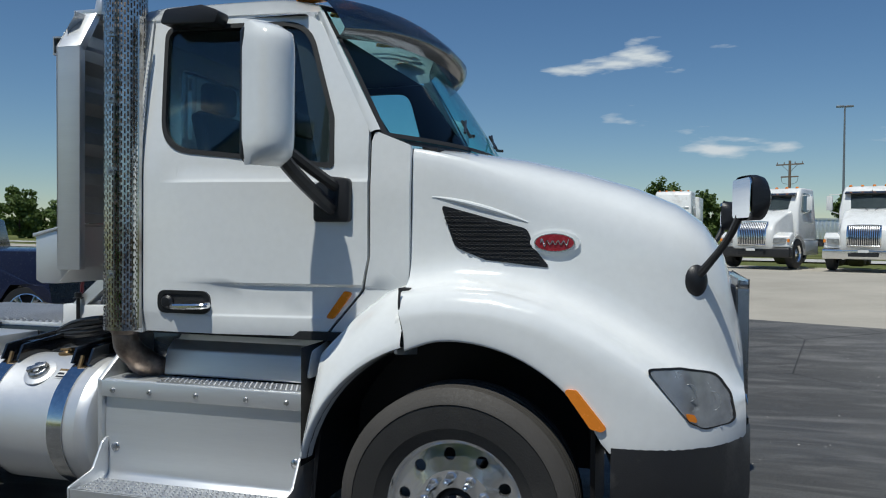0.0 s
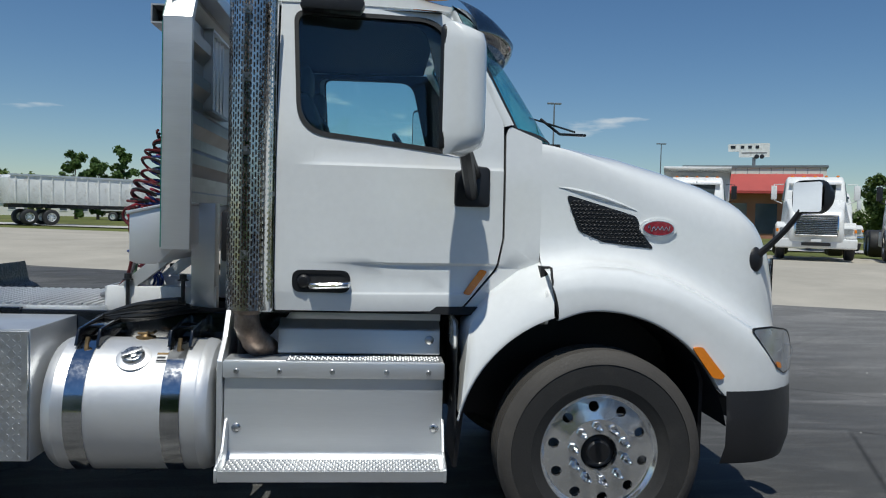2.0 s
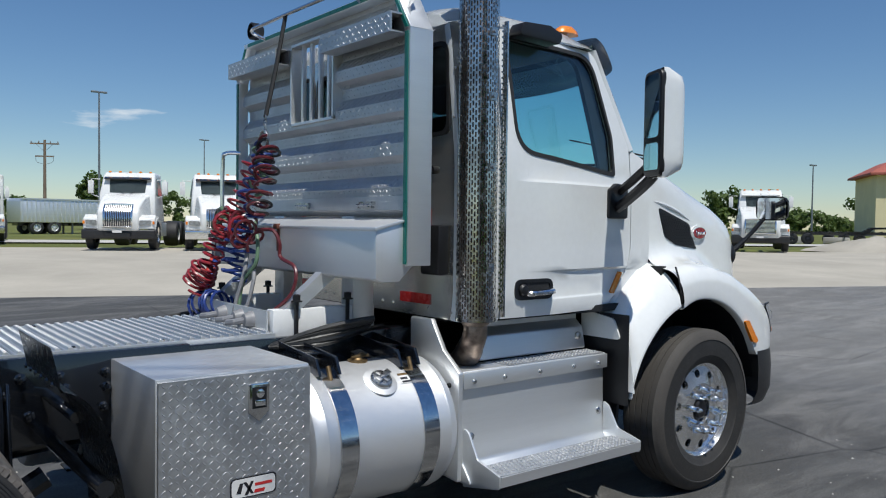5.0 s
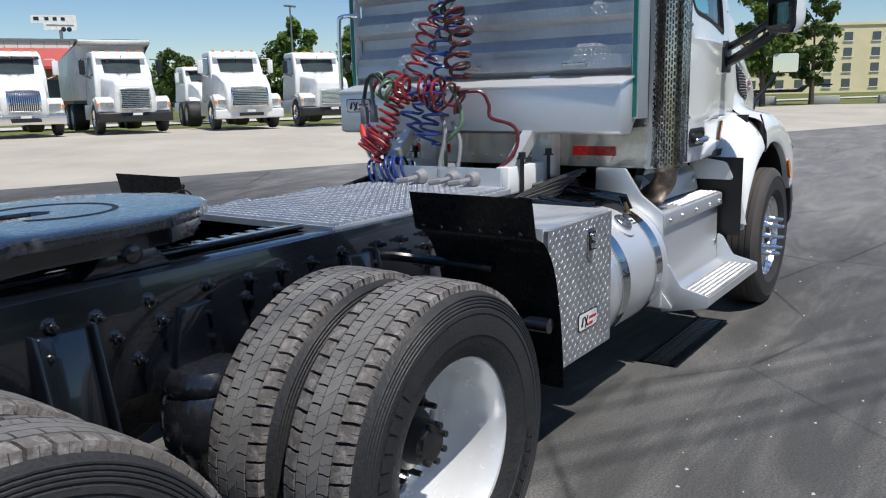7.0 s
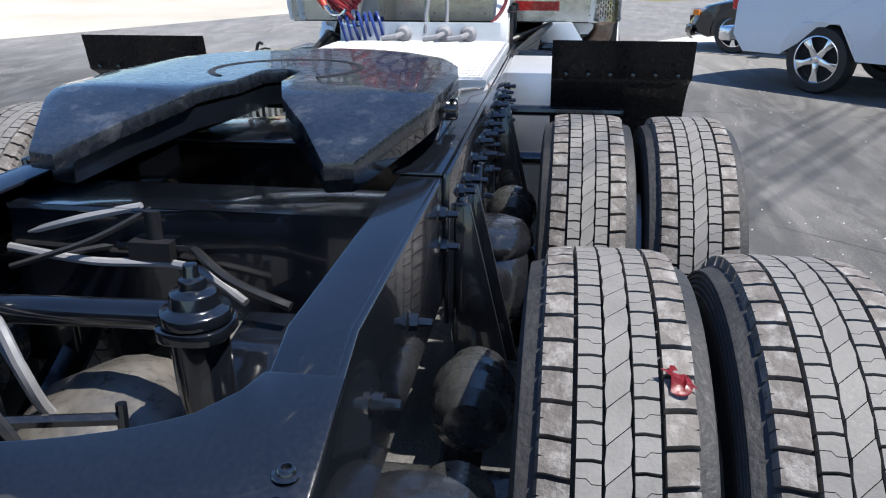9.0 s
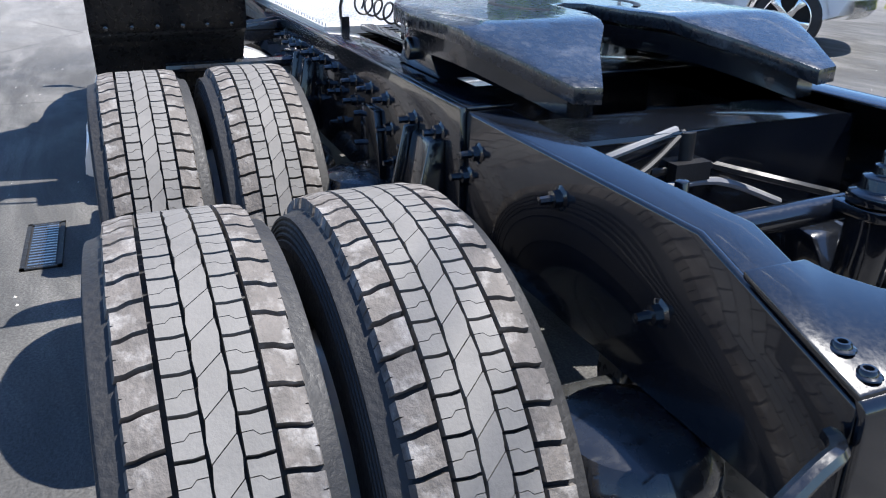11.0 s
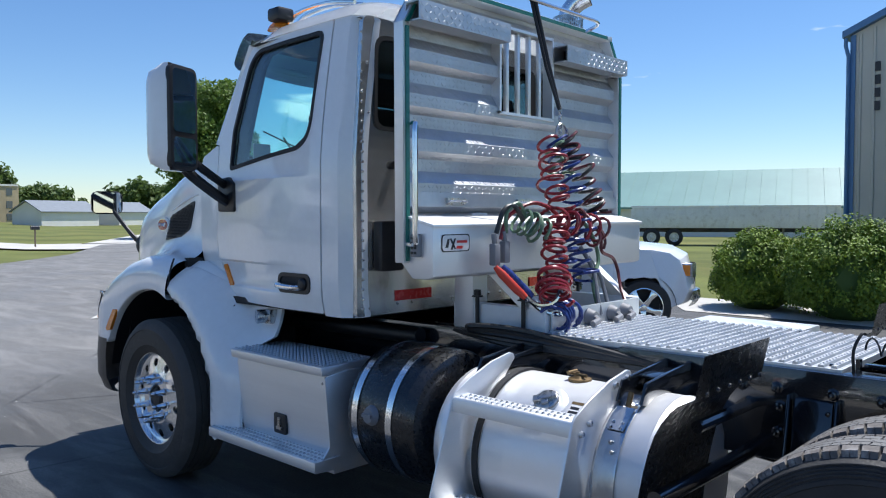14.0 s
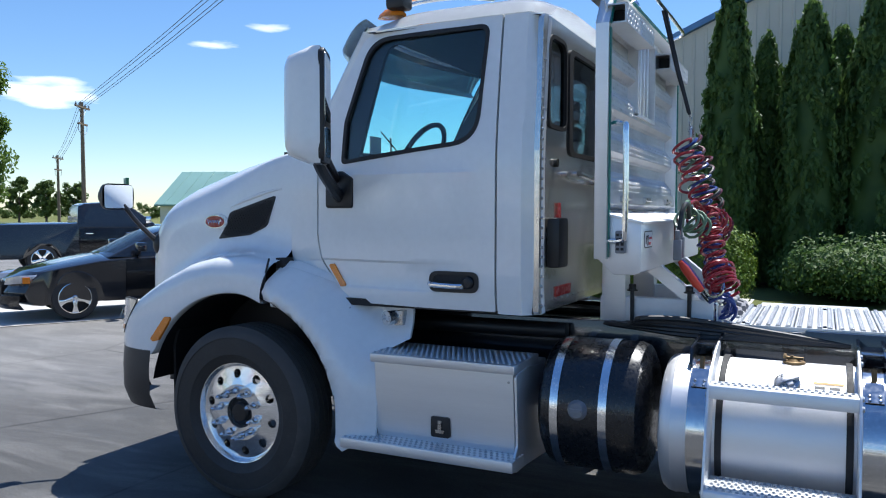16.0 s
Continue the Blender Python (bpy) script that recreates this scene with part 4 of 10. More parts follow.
    tube(bm, spline([(-0.205, s * 1.14, 1.42), (-0.20, s * 1.165, 1.34), (-0.178, s * 1.17, 1.24), (-0.168, s * 1.165, 1.19)], 10), 0.006, 6)
    box(bm, -0.24, -0.19, min(s * 0.96, s * 1.06), max(s * 0.96, s * 1.06), 1.36, 1.42)
    part("bonnet_latch", bm, M["rubber"], truck, "black rubber bonnet latch")

# bumper
bm = bmesh.new()
for s in (-1, 1):
    rows = []
    for k in range(21):
        x = 0.69 + 0.56 * (k / 20)
        y = 1.185 * (1 - max(0.0, (x - 0.62) / 0.70) ** 3) ** 0.42
        lo = 0.43
        rows.append([(x, s * (y - 0.05), 0.84), (x, s * y, 0.825), (x, s * (y + 0.012), 0.70), (x, s * (y + 0.008), 0.55), (x - 0.01, s * (y - 0.03), lo + 0.02), (x - 0.03, s * (y - 0.10), lo)])
    grid(bm, rows)
box(bm, 1.15, 1.265, -0.45, 0.45, 0.45, 0.82)
part("bumper", bm, M["bumper"], truck, "black plastic bumper", smooth=0.8)
# splash shields inside the front wings
for s in (-1, 1):
    for pts in ([(-0.66, 0.40), (-0.64, 0.40), (-0.60, 0.80), (-0.52, 0.98), (-0.54, 0.99), (-0.62, 0.81)], [(0.60, 0.44), (0.62, 0.44), (0.62, 0.85), (0.58, 0.96), (0.565, 0.95), (0.60, 0.85)]):
        bm = bmesh.new()
        prism(bm, pts, "y", *sorted((s * 0.56, s * 1.06)))
        part("splash_shield", bm, M["plastic"], truck, "black inner wing shield")
    bm = bmesh.new()
    prism(bm, rpoly([(-0.62, 0.56, 0.02), (0.60, 0.56, 0.02), (0.60, 1.0, 0.1), (0.30, 1.16, 0.15), (-0.25, 1.16, 0.15), (-0.60, 0.98, 0.1)]), "y", *sorted((s * 0.575, s * 0.59)))
    part("inner_wing", bm, M["plastic"], truck, "black inner wing shield")

# cab mirrors
def cab_mirror(s):
    arm = bmesh.new()
    tube(arm, spline([(-0.59, s * 0.99, 1.77), (-0.615, s * 1.10, 1.825), (-0.65, s * 1.26, 1.92), (-0.67, s * 1.33, 1.98)], 12), 0.032, 8)
    tube(arm, spline([(-0.57, s * 0.99, 1.87), (-0.615, s * 1.12, 1.93), (-0.67, s * 1.28, 2.01)], 10), 0.026, 8)
    ob = part("side_mirror", arm, M["plastic"], truck, "tall white side mirror on black arms")
    turn = Matrix.Translation((-0.70, s * 1.385, 0)) @ Matrix.Rotation(radians(s * 26), 4, "Z") @ Matrix.Translation((0.70, -s * 1.385, 0))
    bm = bmesh.new()
    prism(bm, rpoly([(-0.68, 1.71, 0.02), (-0.50, 1.71, 0.02), (-0.50, 1.91, 0.03), (-0.60, 1.92, 0.02), (-0.68, 1.88, 0.02)]), "y", s * 0.955, s * 1.005)
    part("mirror_bracket", bm, M["plastic"], ob, bevel=0.01)
    k = 1.0 if s > 0 else 0.80
    rows = []
    for j in range(15):
        t = j / 14
        z = 1.935 + 0.585 * t
        e = 1 - (abs(2 * t - 1)) ** 8
        hw, dp = 0.125 * k * (0.86 + 0.14 * e), k * (0.075 + 0.125 * e ** 0.5)
        row = []
        for i in range(13):
            a = math.pi * i / 12
            row.append((-0.745 + dp * math.sin(a) ** 0.65, s * 1.385 + hw * math.cos(a), z))
        rows.append(row)
    bm = bmesh.new()
    grid(bm, rows)
    for row in (rows[0], rows[-1]):
        bm.faces.new([bm.verts.new(p) for p in row])
    bmesh.ops.remove_doubles(bm, verts=bm.verts[:], dist=0.0005)
    part("mirror_shell", bm, M["paint"], ob, "white mirror shell", smooth=0.9, m=turn)
    bm = bmesh.new()
    prism(bm, rpoly([(s * 1.385 - 0.124 * k, 1.94, 0.05), (s * 1.385 + 0.124 * k, 1.94, 0.05), (s * 1.385 + 0.124 * k, 2.515, 0.05), (s * 1.385 - 0.124 * k, 2.515, 0.05)]), "x", -0.765, -0.735)
    part("mirror_back", bm, M["plastic"], ob, "black mirror frame", bevel=0.006, m=turn)
    for z0, z1 in ((2.15, 2.495), (1.965, 2.12)):
        bm = bmesh.new()
        prism(bm, rpoly([(s * 1.385 - 0.10 * k, z0, 0.03), (s * 1.385 + 0.10 * k, z0, 0.03), (s * 1.385 + 0.10 * k, z1, 0.03), (s * 1.385 - 0.10 * k, z1, 0.03)]), "x", -0.7685, -0.764)
        part("mirror_glass", bm, M["mirror"], ob, m=turn)


def wing_mirror(s, base, head):
    bm = bmesh.new()
    b, h = Vector(base), Vector(head)
    tube(bm, spline([b, b + Vector((0.05, s * 0.05, 0.06)), b.lerp(h, 0.6) + Vector((0.02, 0, -0.01)), h], 12), [0.035, 0.03, 0.022, 0.02, 0.018, 0.017, 0.016, 0.016, 0.016, 0.016, 0.016, 0.016], 8)
    ob = part("wing_mirror", bm, M["plastic"], truck, "black-framed wing mirror on a curved stalk")
    bm = bmesh.new()
    bmesh.ops.create_uvsphere(bm, u_segments=16, v_segments=10, radius=0.07, matrix=Matrix.Translation(b) @ Matrix.Diagonal((0.9, 0.75, 1.15, 1)))
    part("mirror_foot", bm, M["plastic"], ob)
    yaw = Matrix.Rotation(radians(-s * 14), 4, "Z")
    m4 = Matrix.Translation(h + Vector((0, s * 0.02, 0.02))) @ yaw
    bm = bmesh.new()
    lathe(bm, [(0.0, 0.085), (0.04, 0.078), (0.075, 0.055), (0.095, 0.015), (0.095, -0.01), (0.085, -0.014)], 24, "x")
    for v in bm.verts:
        v.co = m4 @ Vector((v.co.x, max(-0.112, min(0.112, v.co.y * 1.45)), max(-0.088, min(0.088, v.co.z * 1.15))))
    part("mirror_cup", bm, M["plastic"], ob)
    bm = bmesh.new()
    prism(bm, rpoly([(-0.100, -0.078, 0.022), (0.100, -0.078, 0.022), (0.100, 0.078, 0.022), (-0.100, 0.078, 0.022)]), "x", -0.02, -0.014)
    for v in bm.verts:
        v.co = m4 @ v.co
    part("mirror_glass", bm, M["mirror"], ob)


for s in (-1, 1):
    cab_mirror(s)
wing_mirror(-1, (1.0, -0.755, 1.465), (1.19, -0.97, 1.79))
wing_mirror(1, (1.04, 0.735, 1.465), (1.25, 0.90, 1.77))

# look-down mirror over the right window
bm = bmesh.new()
prism(bm, rpoly([(-1.47, 2.655, 0.02), (-1.17, 2.645, 0.02), (-1.14, 2.70, 0.03), (-1.24, 2.735, 0.02), (-1.44, 2.725, 0.03)]), "y", -1.05, -0.955)
part("lookdown_mirror", bm, M["plastic"], truck, "black look-down mirror over the door window", bevel=0.015)

# ---- wheels ----
def holed_disc(bm, r0, r1, n, hr, hc, face, side, depth, per=18):
    """A wheel disc between two radii with n round hand holes of radius hr at hc; face(r) is its height along y."""
    for k in range(n):
        a0, a1 = 2 * math.pi * k / n, 2 * math.pi * (k + 1) / n
        am = (a0 + a1) / 2
        border = []
        q = per // 2
        for i in range(q):
            border.append((r1, a0 + (a1 - a0) * i / q))
        border.append((r1, a1)), border.append(((r0 + r1) / 2, a1))
        for i in range(q):
            border.append((r0, a1 - (a1 - a0) * i / q))
        border.append((r0, a0)), border.append(((r0 + r1) / 2, a0))
        outer, inner, back = [], [], []
        for r, a in border:
            x, z = r * math.cos(a), r * math.sin(a)
            d = Vector((x - hc * math.cos(am), z - hc * math.sin(am))).normalized() * hr
            hx, hz = hc * math.cos(am) + d.x, hc * math.sin(am) + d.y
            outer.append(bm.verts.new((x, face(r), z)))
            h = math.hypot(hx, hz)
            inner.append(bm.verts.new((hx, face(h) - side * 0.004, hz)))
            back.append(bm.verts.new((hx, face(h) - side * depth, hz)))
        m = len(border)
        for i in range(m):
            j = (i + 1) % m
            bm.faces.new((outer[i], outer[j], inner[j], inner[i]))
            bm.faces.new((inner[i], inner[j], back[j], back[i]))
    bmesh.ops.remove_doubles(bm, verts=bm.verts[:], dist=1e-4)
    return bm


def steer_tyre():
    bm = bmesh.new()
    p = [(0.295, -0.115), (0.33, -0.135), (0.345, -0.141), (0.348, -0.144), (0.40, -0.146), (0.444, -0.143), (0.447, -0.147), (0.458, -0.144), (0.462, -0.141), (0.475, -0.136), (0.478, -0.1335), (0.492, -0.125), (0.495, -0.121), (0.506, -0.110)]
    ribs = []
    for k in range(5):
        y = -0.108 + k * 0.0445
        ribs += [(0.510, y), (0.510, y + 0.036)]
        if k < 4:
            ribs += [(0.502, y + 0.038), (0.502, y + 0.0425)]
    q = [(r, -y) for r, y in p[::-1]]
    lathe(bm, p + ribs + q, 72)
    for f in bm.faces:
        c = f.calc_center_median()
        f.material_index = 1 if math.hypot(c.x, c.z) > 0.446 else 0
    return bm


def drive_tyre():
    """The casing of a drive tyre, with rings on its sidewall and its grooves' floor."""
    bm = bmesh.new()
    p = [(0.295, -0.115), (0.335, -0.135), (0.365, -0.142), (0.368, -0.145), (0.40, -0.146), (0.432, -0.144), (0.435, -0.147), (0.448, -0.145), (0.450, -0.142)]
    for k in range(4):
        r = 0.454 + 0.010 * k
        p += [(r, -0.142 + 0.002 * k), (r + 0.002, -0.1445 + 0.002 * k), (r + 0.006, -0.144 + 0.002 * k), (r + 0.008, -0.1405 + 0.002 * k)]
    p += [(0.494, -0.124), (0.500, -0.112)]
    return lathe(bm, p + [(0.503, -0.105), (0.503, 0.105)] + [(r, -y) for r, y in p[::-1]], 84)


def drive_tread():
    """Five rows of tread: shoulder lugs, blocks cut by a stepped sipe, and a middle rib with slanting sipes."""
    bm = bmesh.new()
    n, top = 62, 0.525
    d = 2 * math.pi / n

    def block(outline, slot=0):
        lo, hi = [], []
        for a, y in outline:
            y *= 0.90
            out = abs(y) > 0.09
            base = 0.486 if out else 0.499
            lo.append(bm.verts.new((base * math.cos(a), y * (1.075 if out else 1.0), base * math.sin(a))))
            r = top - 0.10 * max(0.0, abs(y) - 0.07) ** 1.2 - (0.004 if out else 0.0)
            hi.append(bm.verts.new((r * math.cos(a), y, r * math.sin(a))))
        faces = [bm.faces.new(hi)]
        for i in range(len(lo)):
            j = (i + 1) % len(lo)
            faces.append(bm.faces.new((lo[i], lo[j], hi[j], hi[i])))
        for f in faces:
            f.material_index = slot
    rnd = random.Random(8)
    for k in range(n):
        a = k * d
        for s in (-1, 1):
            # shoulder lug with two short cuts in its outer edge
            b, w, sk = a + d * 0.12, d * (0.84 + rnd.uniform(-0.02, 0.02)), d * 0.10
            y1 = 0.119 + rnd.uniform(-0.002, 0.001)
            block([(b, s * 0.0705), (b + sk * 0.4, s * 0.090), (b + sk, s * 0.107), (b + sk, s * y1), (b + sk + w * 0.47, s * y1), (b + sk + w * 0.5, s * 0.112),
                   (b + sk + w * 0.53, s * y1), (b + sk + w, s * y1), (b + w + sk, s * 0.107), (b + w + sk * 0.4, s * 0.090), (b + w, s * 0.0705)], 1)
            # block in two halves parted by a stepped sipe
            b = a + d * (0.40 if s > 0 else 0.62)
            w, q, st = d * 0.90, d * 0.012, d * 0.13
            ya, yb, yc, yd = s * 0.0245, s * 0.039, s * 0.047, s * 0.0625
            m = b + w * 0.43
            block([(b, ya), (b + d * 0.03, yb), (b, yd), (m + st - q, yd), (m + st - q, yc), (m - q, yb), (m - q, ya)])
            block([(m + q, ya), (m + q, yb), (m + st + q, yc), (m + st + q, yd), (b + w, yd), (b + w + d * 0.03, yb), (b + w, ya)])
        # rib: stepped edges, slanting sipe between the pieces
        e, q = d * 0.55, d * 0.010
        block([(a + q, -0.0185), (a + d * 0.5, -0.0205), (a + d - q, -0.0175), (a + d - q + e, 0.0185), (a + d * 0.5 + e, 0.0205), (a + q + e, 0.0175)])
    return bm


def sidewall_mark():
    """One raised plain bar where a letter of the maker's name stands."""
    bm = bmesh.new()
    rows = []
    for r in (0.385, 0.425):
        rows.append([(r * math.cos(0.09 * i / 4), 0.149, r * math.sin(0.09 * i / 4)) for i in range(5)])
    grid(bm, rows)
    bmesh.ops.solidify(bm, geom=bm.faces[:], thickness=0.006)
    return bm


STEER = to_mesh("tyre", steer_tyre(), [M["steer"], M["steer_worn"]], smooth=0.5)
DRIVE = to_mesh("tyre", drive_tyre(), M["tyre"], smooth=0.5)
TREAD = to_mesh("tread", drive_tread(), [M["tread"], M["lug"]], smooth=0.3)
MARK = to_mesh("sidewall_mark", sidewall_mark(), M["tyre"])


def front_face(r):
    return interp([(0.09, 0.104), (0.16, 0.102), (0.19, 0.098), (0.265, 0.084), (0.29, 0.07)], r)


def front_rim():
    bm = bmesh.new()
    holed_disc(bm, 0.165, 0.272, 10, 0.0265, 0.229, front_face, 1, 0.03)
    lathe(bm, [(0.086, 0.04), (0.088, 0.095), (0.092, 0.104), (0.165, front_face(0.165))], 60)
    lathe(bm, [(0.272, front_face(0.272)), (0.279, 0.083), (0.286, 0.10), (0.292, 0.112), (0.305, 0.116), (0.311, 0.108), (0.306, 0.098), (0.292, 0.09), (0.288, -0.1)], 60)
    return bm


def rear_face(r):
    return interp([(0.10, -0.128), (0.155, -0.13), (0.19, -0.135), (0.26, -0.15), (0.28, -0.155)], r)


def rear_rim():
    bm = bmesh.new()
    holed_disc(bm, 0.15, 0.262, 10, 0.029, 0.212, rear_face, 1, 0.02)
    lathe(bm, [(0.09, -0.128), (0.15, rear_face(0.15))], 60)
    lathe(bm, [(0.262, rear_face(0.262)), (0.266, -0.12), (0.270, -0.04), (0.274, 0.04), (0.283, 0.085), (0.292, 0.108), (0.305, 0.113), (0.310, 0.106), (0.303, 0.098), (0.29, 0.09), (0.285, -0.10)], 60)
    return bm


def inner_rim():
    bm = bmesh.new()
    holed_disc(bm, 0.15, 0.262, 10, 0.029, 0.212, lambda r: -rear_face(r), 1, 0.02)
    lathe(bm, [(0.262, -rear_face(0.262)), (0.28, 0.10), (0.305, 0.113), (0.285, 0.09), (0.283, -0.09), (0.305, -0.113), (0.31, -0.105)], 60)
    return bm


FRONT_RIM = to_mesh("wheel", front_rim(), M["wheel_alu"], smooth=0.7)
REAR_RIM = to_mesh("wheel", rear_rim(), M["wheel_white"], smooth=0.7)
INNER_RIM = to_mesh("wheel", inner_rim(), M["wheel_white"], smooth=0.7)
nb = bmesh.new()
lathe(nb, [(0.0, 0.098), (0.009, 0.094), (0.015, 0.076), (0.0165, 0.034), (0.021, 0.030), (0.024, 0.004), (0.026, 0.0)], 6)
NUT = to_mesh("lug_nut", nb, M["chrome"], smooth=0.9)
nb = bmesh.new()
lathe(nb, [(0.0, 0.075), (0.01, 0.073), (0.011, 0.03), (0.019, 0.028), (0.021, 0.002)], 6)
STUD = to_mesh("lug_nut", nb, M["plastic"], smooth=0.9)
nb = bmesh.new()
lathe(nb, [(0.0, 0.11), (0.05, 0.108), (0.06, 0.10), (0.062, 0.085), (0.075, 0.08), (0.085, 0.07), (0.086, 0.0)], 32)
HUB = to_mesh("hub_cap", nb, M["plastic"], smooth=0.6)
nb = bmesh.new()
lathe(nb, [(0.0, 0.02), (0.055, 0.018), (0.072, 0.005), (0.078, -0.05), (0.10, -0.06), (0.105, -0.14)], 32)
for k in range(8):
    a = 2 * math.pi * k / 8
    cyl(nb, (0.062 * math.cos(a), 0.0, 0.062 * math.sin(a)), (0.062 * math.cos(a), 0.028, 0.062 * math.sin(a)), 0.011, 8)
REAR_HUB = to_mesh("hub_cap", nb, M["plastic"], smooth=0.6)


def wheel(x, y, z, kind, s, spin):
    """One wheel; its face looks along +y before the turn."""
    m = Matrix.Translation((x, y, z)) @ Matrix.Rotation(0 if s > 0 else math.pi, 4, "Z") @ Matrix.Rotation(radians(spin), 4, "Y")
    rim = {"front": FRONT_RIM, "rear": REAR_RIM, "inner": INNER_RIM}[kind]
    ob = part("wheel", rim, None, truck, {"front": "polished aluminium wheel", "rear": "white deep-dish steel wheel", "inner": "white inner steel wheel"}[kind], m=m)
    if kind == "front":
        part("tyre", STEER, None, ob, "dusty ribbed steer tyre")
    else:
        t = part("tyre", DRIVE, None, ob, "black drive tyre")
        part("tread", TREAD, None, ob, "worn grey block tread")
        if kind == "rear":
            for a in [a0 + 0.125 * k for a0 in (0.35, 0.35 + math.pi) for k in range(6)]:
                part("sidewall_mark", MARK, None, t, m=Matrix.Rotation(-a, 4, "Y"))
    if kind != "inner":
        part("hub_cap", HUB if kind == "front" else REAR_HUB, None, ob)
        for k in range(10):
            a = 2 * math.pi * (k + 0.5) / 10
            h = 0.101 if kind == "front" else -0.128
            r = 0.135 if kind == "front" else 0.138
            part("lug_nut", NUT if kind == "front" else STUD, None, ob, m=Matrix.Translation((r * math.cos(a), h, r * math.sin(a))))
    return ob


AX1, AX2 = -4.25, -5.585
for s in (-1, 1):
    wheel(0.055 if s < 0 else -0.005, s * 1.07, 0.51, "front", s, 7)
    for x in (AX1, AX2):
        wheel(x, 1.12 if s > 0 else -1.15, 0.524, "rear", s, 12 if x == AX1 else 31)
        wheel(x, 0.80 if s > 0 else -0.835, 0.524, "inner", s, 20 if x == AX1 else 3)
for s, x, y, z, mt in ((-1, -5.40, -0.80, 1.023, "red"),):
    bm = bmesh.new()
    grid(bm, [[(0.009 * i - 0.03 + 0.004 * math.sin(j * 2), 0.008 * j - 0.02 + 0.005 * math.sin(i * 1.7), 0.005 + 0.004 * math.sin(i * 1.1 + j) + 0.003 * math.cos(j * 1.1 - i)) for i in range(6)] for j in range(5)])
    bmesh.ops.solidify(bm, geom=bm.faces[:], thickness=0.001)
    solid("paper_scrap", bm, M["hose_red"], "crumpled scrap of red paper lying on a tyre tread", "scrap", m=pose(-5.842, -0.91, 0.984, 0, -30, 40))

# ---- frame ----
for s in (-1, 1):
    bm = bmesh.new()
    side = [(-6.245, 0.80), (-6.245, 0.992), (-5.965, 1.092), (-0.6, 1.092), (0.9, 1.0), (0.9, 0.80), (-0.6, 0.80)]
    a, b = sorted((s * 0.478, s * 0.492))
    prism(bm, side, "y", a, b)
    top = [(-6.245, 0.992), (-5.965, 1.092), (-0.6, 1.092), (-0.6, 1.080), (-5.965, 1.080), (-6.245, 0.980)]
    a, b = sorted((s * 0.395, s * 0.485))
    prism(bm, top, "y", a, b)
    prism(bm, [(-6.245, 0.80), (-0.6, 0.80), (-0.6, 0.812), (-6.245, 0.812)], "y", a, b)
    rail = part("frame_rail", bm, M["black"], truck, "glossy black frame rail", bevel=0.012, seg=3)
    bm = bmesh.new()
    a, b = sorted((s * 0.4925, s * 0.508))
    box(bm, -5.215, -3.0, a, b, 0.74, 1.102)
    a, b = sorted((s * 0.38, s * 0.4925))
    box(bm, -5.215, -3.0, a, b, 1.093, 1.1025)
    part("frame_liner", bm, M["black"], rail, bevel=0.004)
    nb = bmesh.new()
    lathe(nb, [(0.0, 0.045), (0.008, 0.043), (0.009, 0.02), (0.016, 0.018), (0.017, 0.004), (0.024, 0.0)], 8, "y")
    BOLT = to_mesh("bolt", nb, M["black"])
    rnd = random.Random(5 + s)
    for row, zz in enumerate((1.02, 0.95, 0.86)):
        for k in range(17 if row < 2 else 10):
            x = -3.35 - k * (0.17 if row < 2 else 0.29) - rnd.uniform(0, 0.07)
            if -5.3 < x or (row < 2 and -5.75 < x < -5.6) or (row == 1 and -6.0 < x < -5.9):
                m = Matrix.Translation((x, s * (0.508 if x > -5.2 else 0.492), zz + rnd.uniform(-0.01, 0.01) - (0.08 if x < -5.95 else 0)))
                if s < 0:
                    m = m @ Matrix.Rotation(math.pi, 4, "Z")
                part("bolt", BOLT, None, rail, m=m)
    # hangers and air springs
    for x in (AX1 - 0.36, AX2 - 0.36):
        bm = bmesh.new()
        yy = s * 0.545
        prof = [(0.0, 0.80), (0.07, 0.80), (0.112, 0.787), (0.133, 0.76), (0.138, 0.735), (0.130, 0.715), (0.140, 0.70), (0.150, 0.66), (0.153, 0.60), (0.145, 0.54), (0.12, 0.50), (0.11, 0.40), (0.0, 0.40)]
        lathe(bm, prof, 28, "z", (x, yy, 0))
        part("air_spring", bm, M["spring"], truck, "glossy black rubber air spring")
        if x > -5:
            bm = bmesh.new()
            prism(bm, [(x - 0.10, 0.77), (x + 0.10, 0.77), (x + 0.06, 0.98), (x - 0.06, 0.98)], "y", *sorted((s * 0.509, s * 0.53)))
            part("spring_bracket", bm, M["black"], truck, bevel=0.006)
        bm = bmesh.new()
        tube(bm, spline([(x - 0.2, yy, 0.40), (x + 0.3, yy, 0.36), (x + 0.62, yy, 0.42), (x + 1.0, s * 0.55, 0.62)], 14), 0.05, 8)
        part("trailing_arm", bm, M["black"], truck)
    for x in (AX1 + 0.42, AX2 + 0.54):
        bm = bmesh.new()
        prism(bm, [(s * 0.509, 1.0), (s * 0.53, 1.0), (s * 0.62, 0.54), (s * 0.509, 0.54)], "x", x - 0.07, x + 0.07)
        hanger = part("spring_hanger", bm, M["black"], truck, "black spring hanger", bevel=0.008)
        for xx in (x - 0.09, x + 0.078):
            bm = bmesh.new()
            prism(bm, [(s * 0.509, 1.01), (s * 0.545, 1.01), (s * 0.66, 0.52), (s * 0.509, 0.52)], "x", xx, xx + 0.012)
            part("hanger_cheek", bm, M["black"], hanger, bevel=0.004)
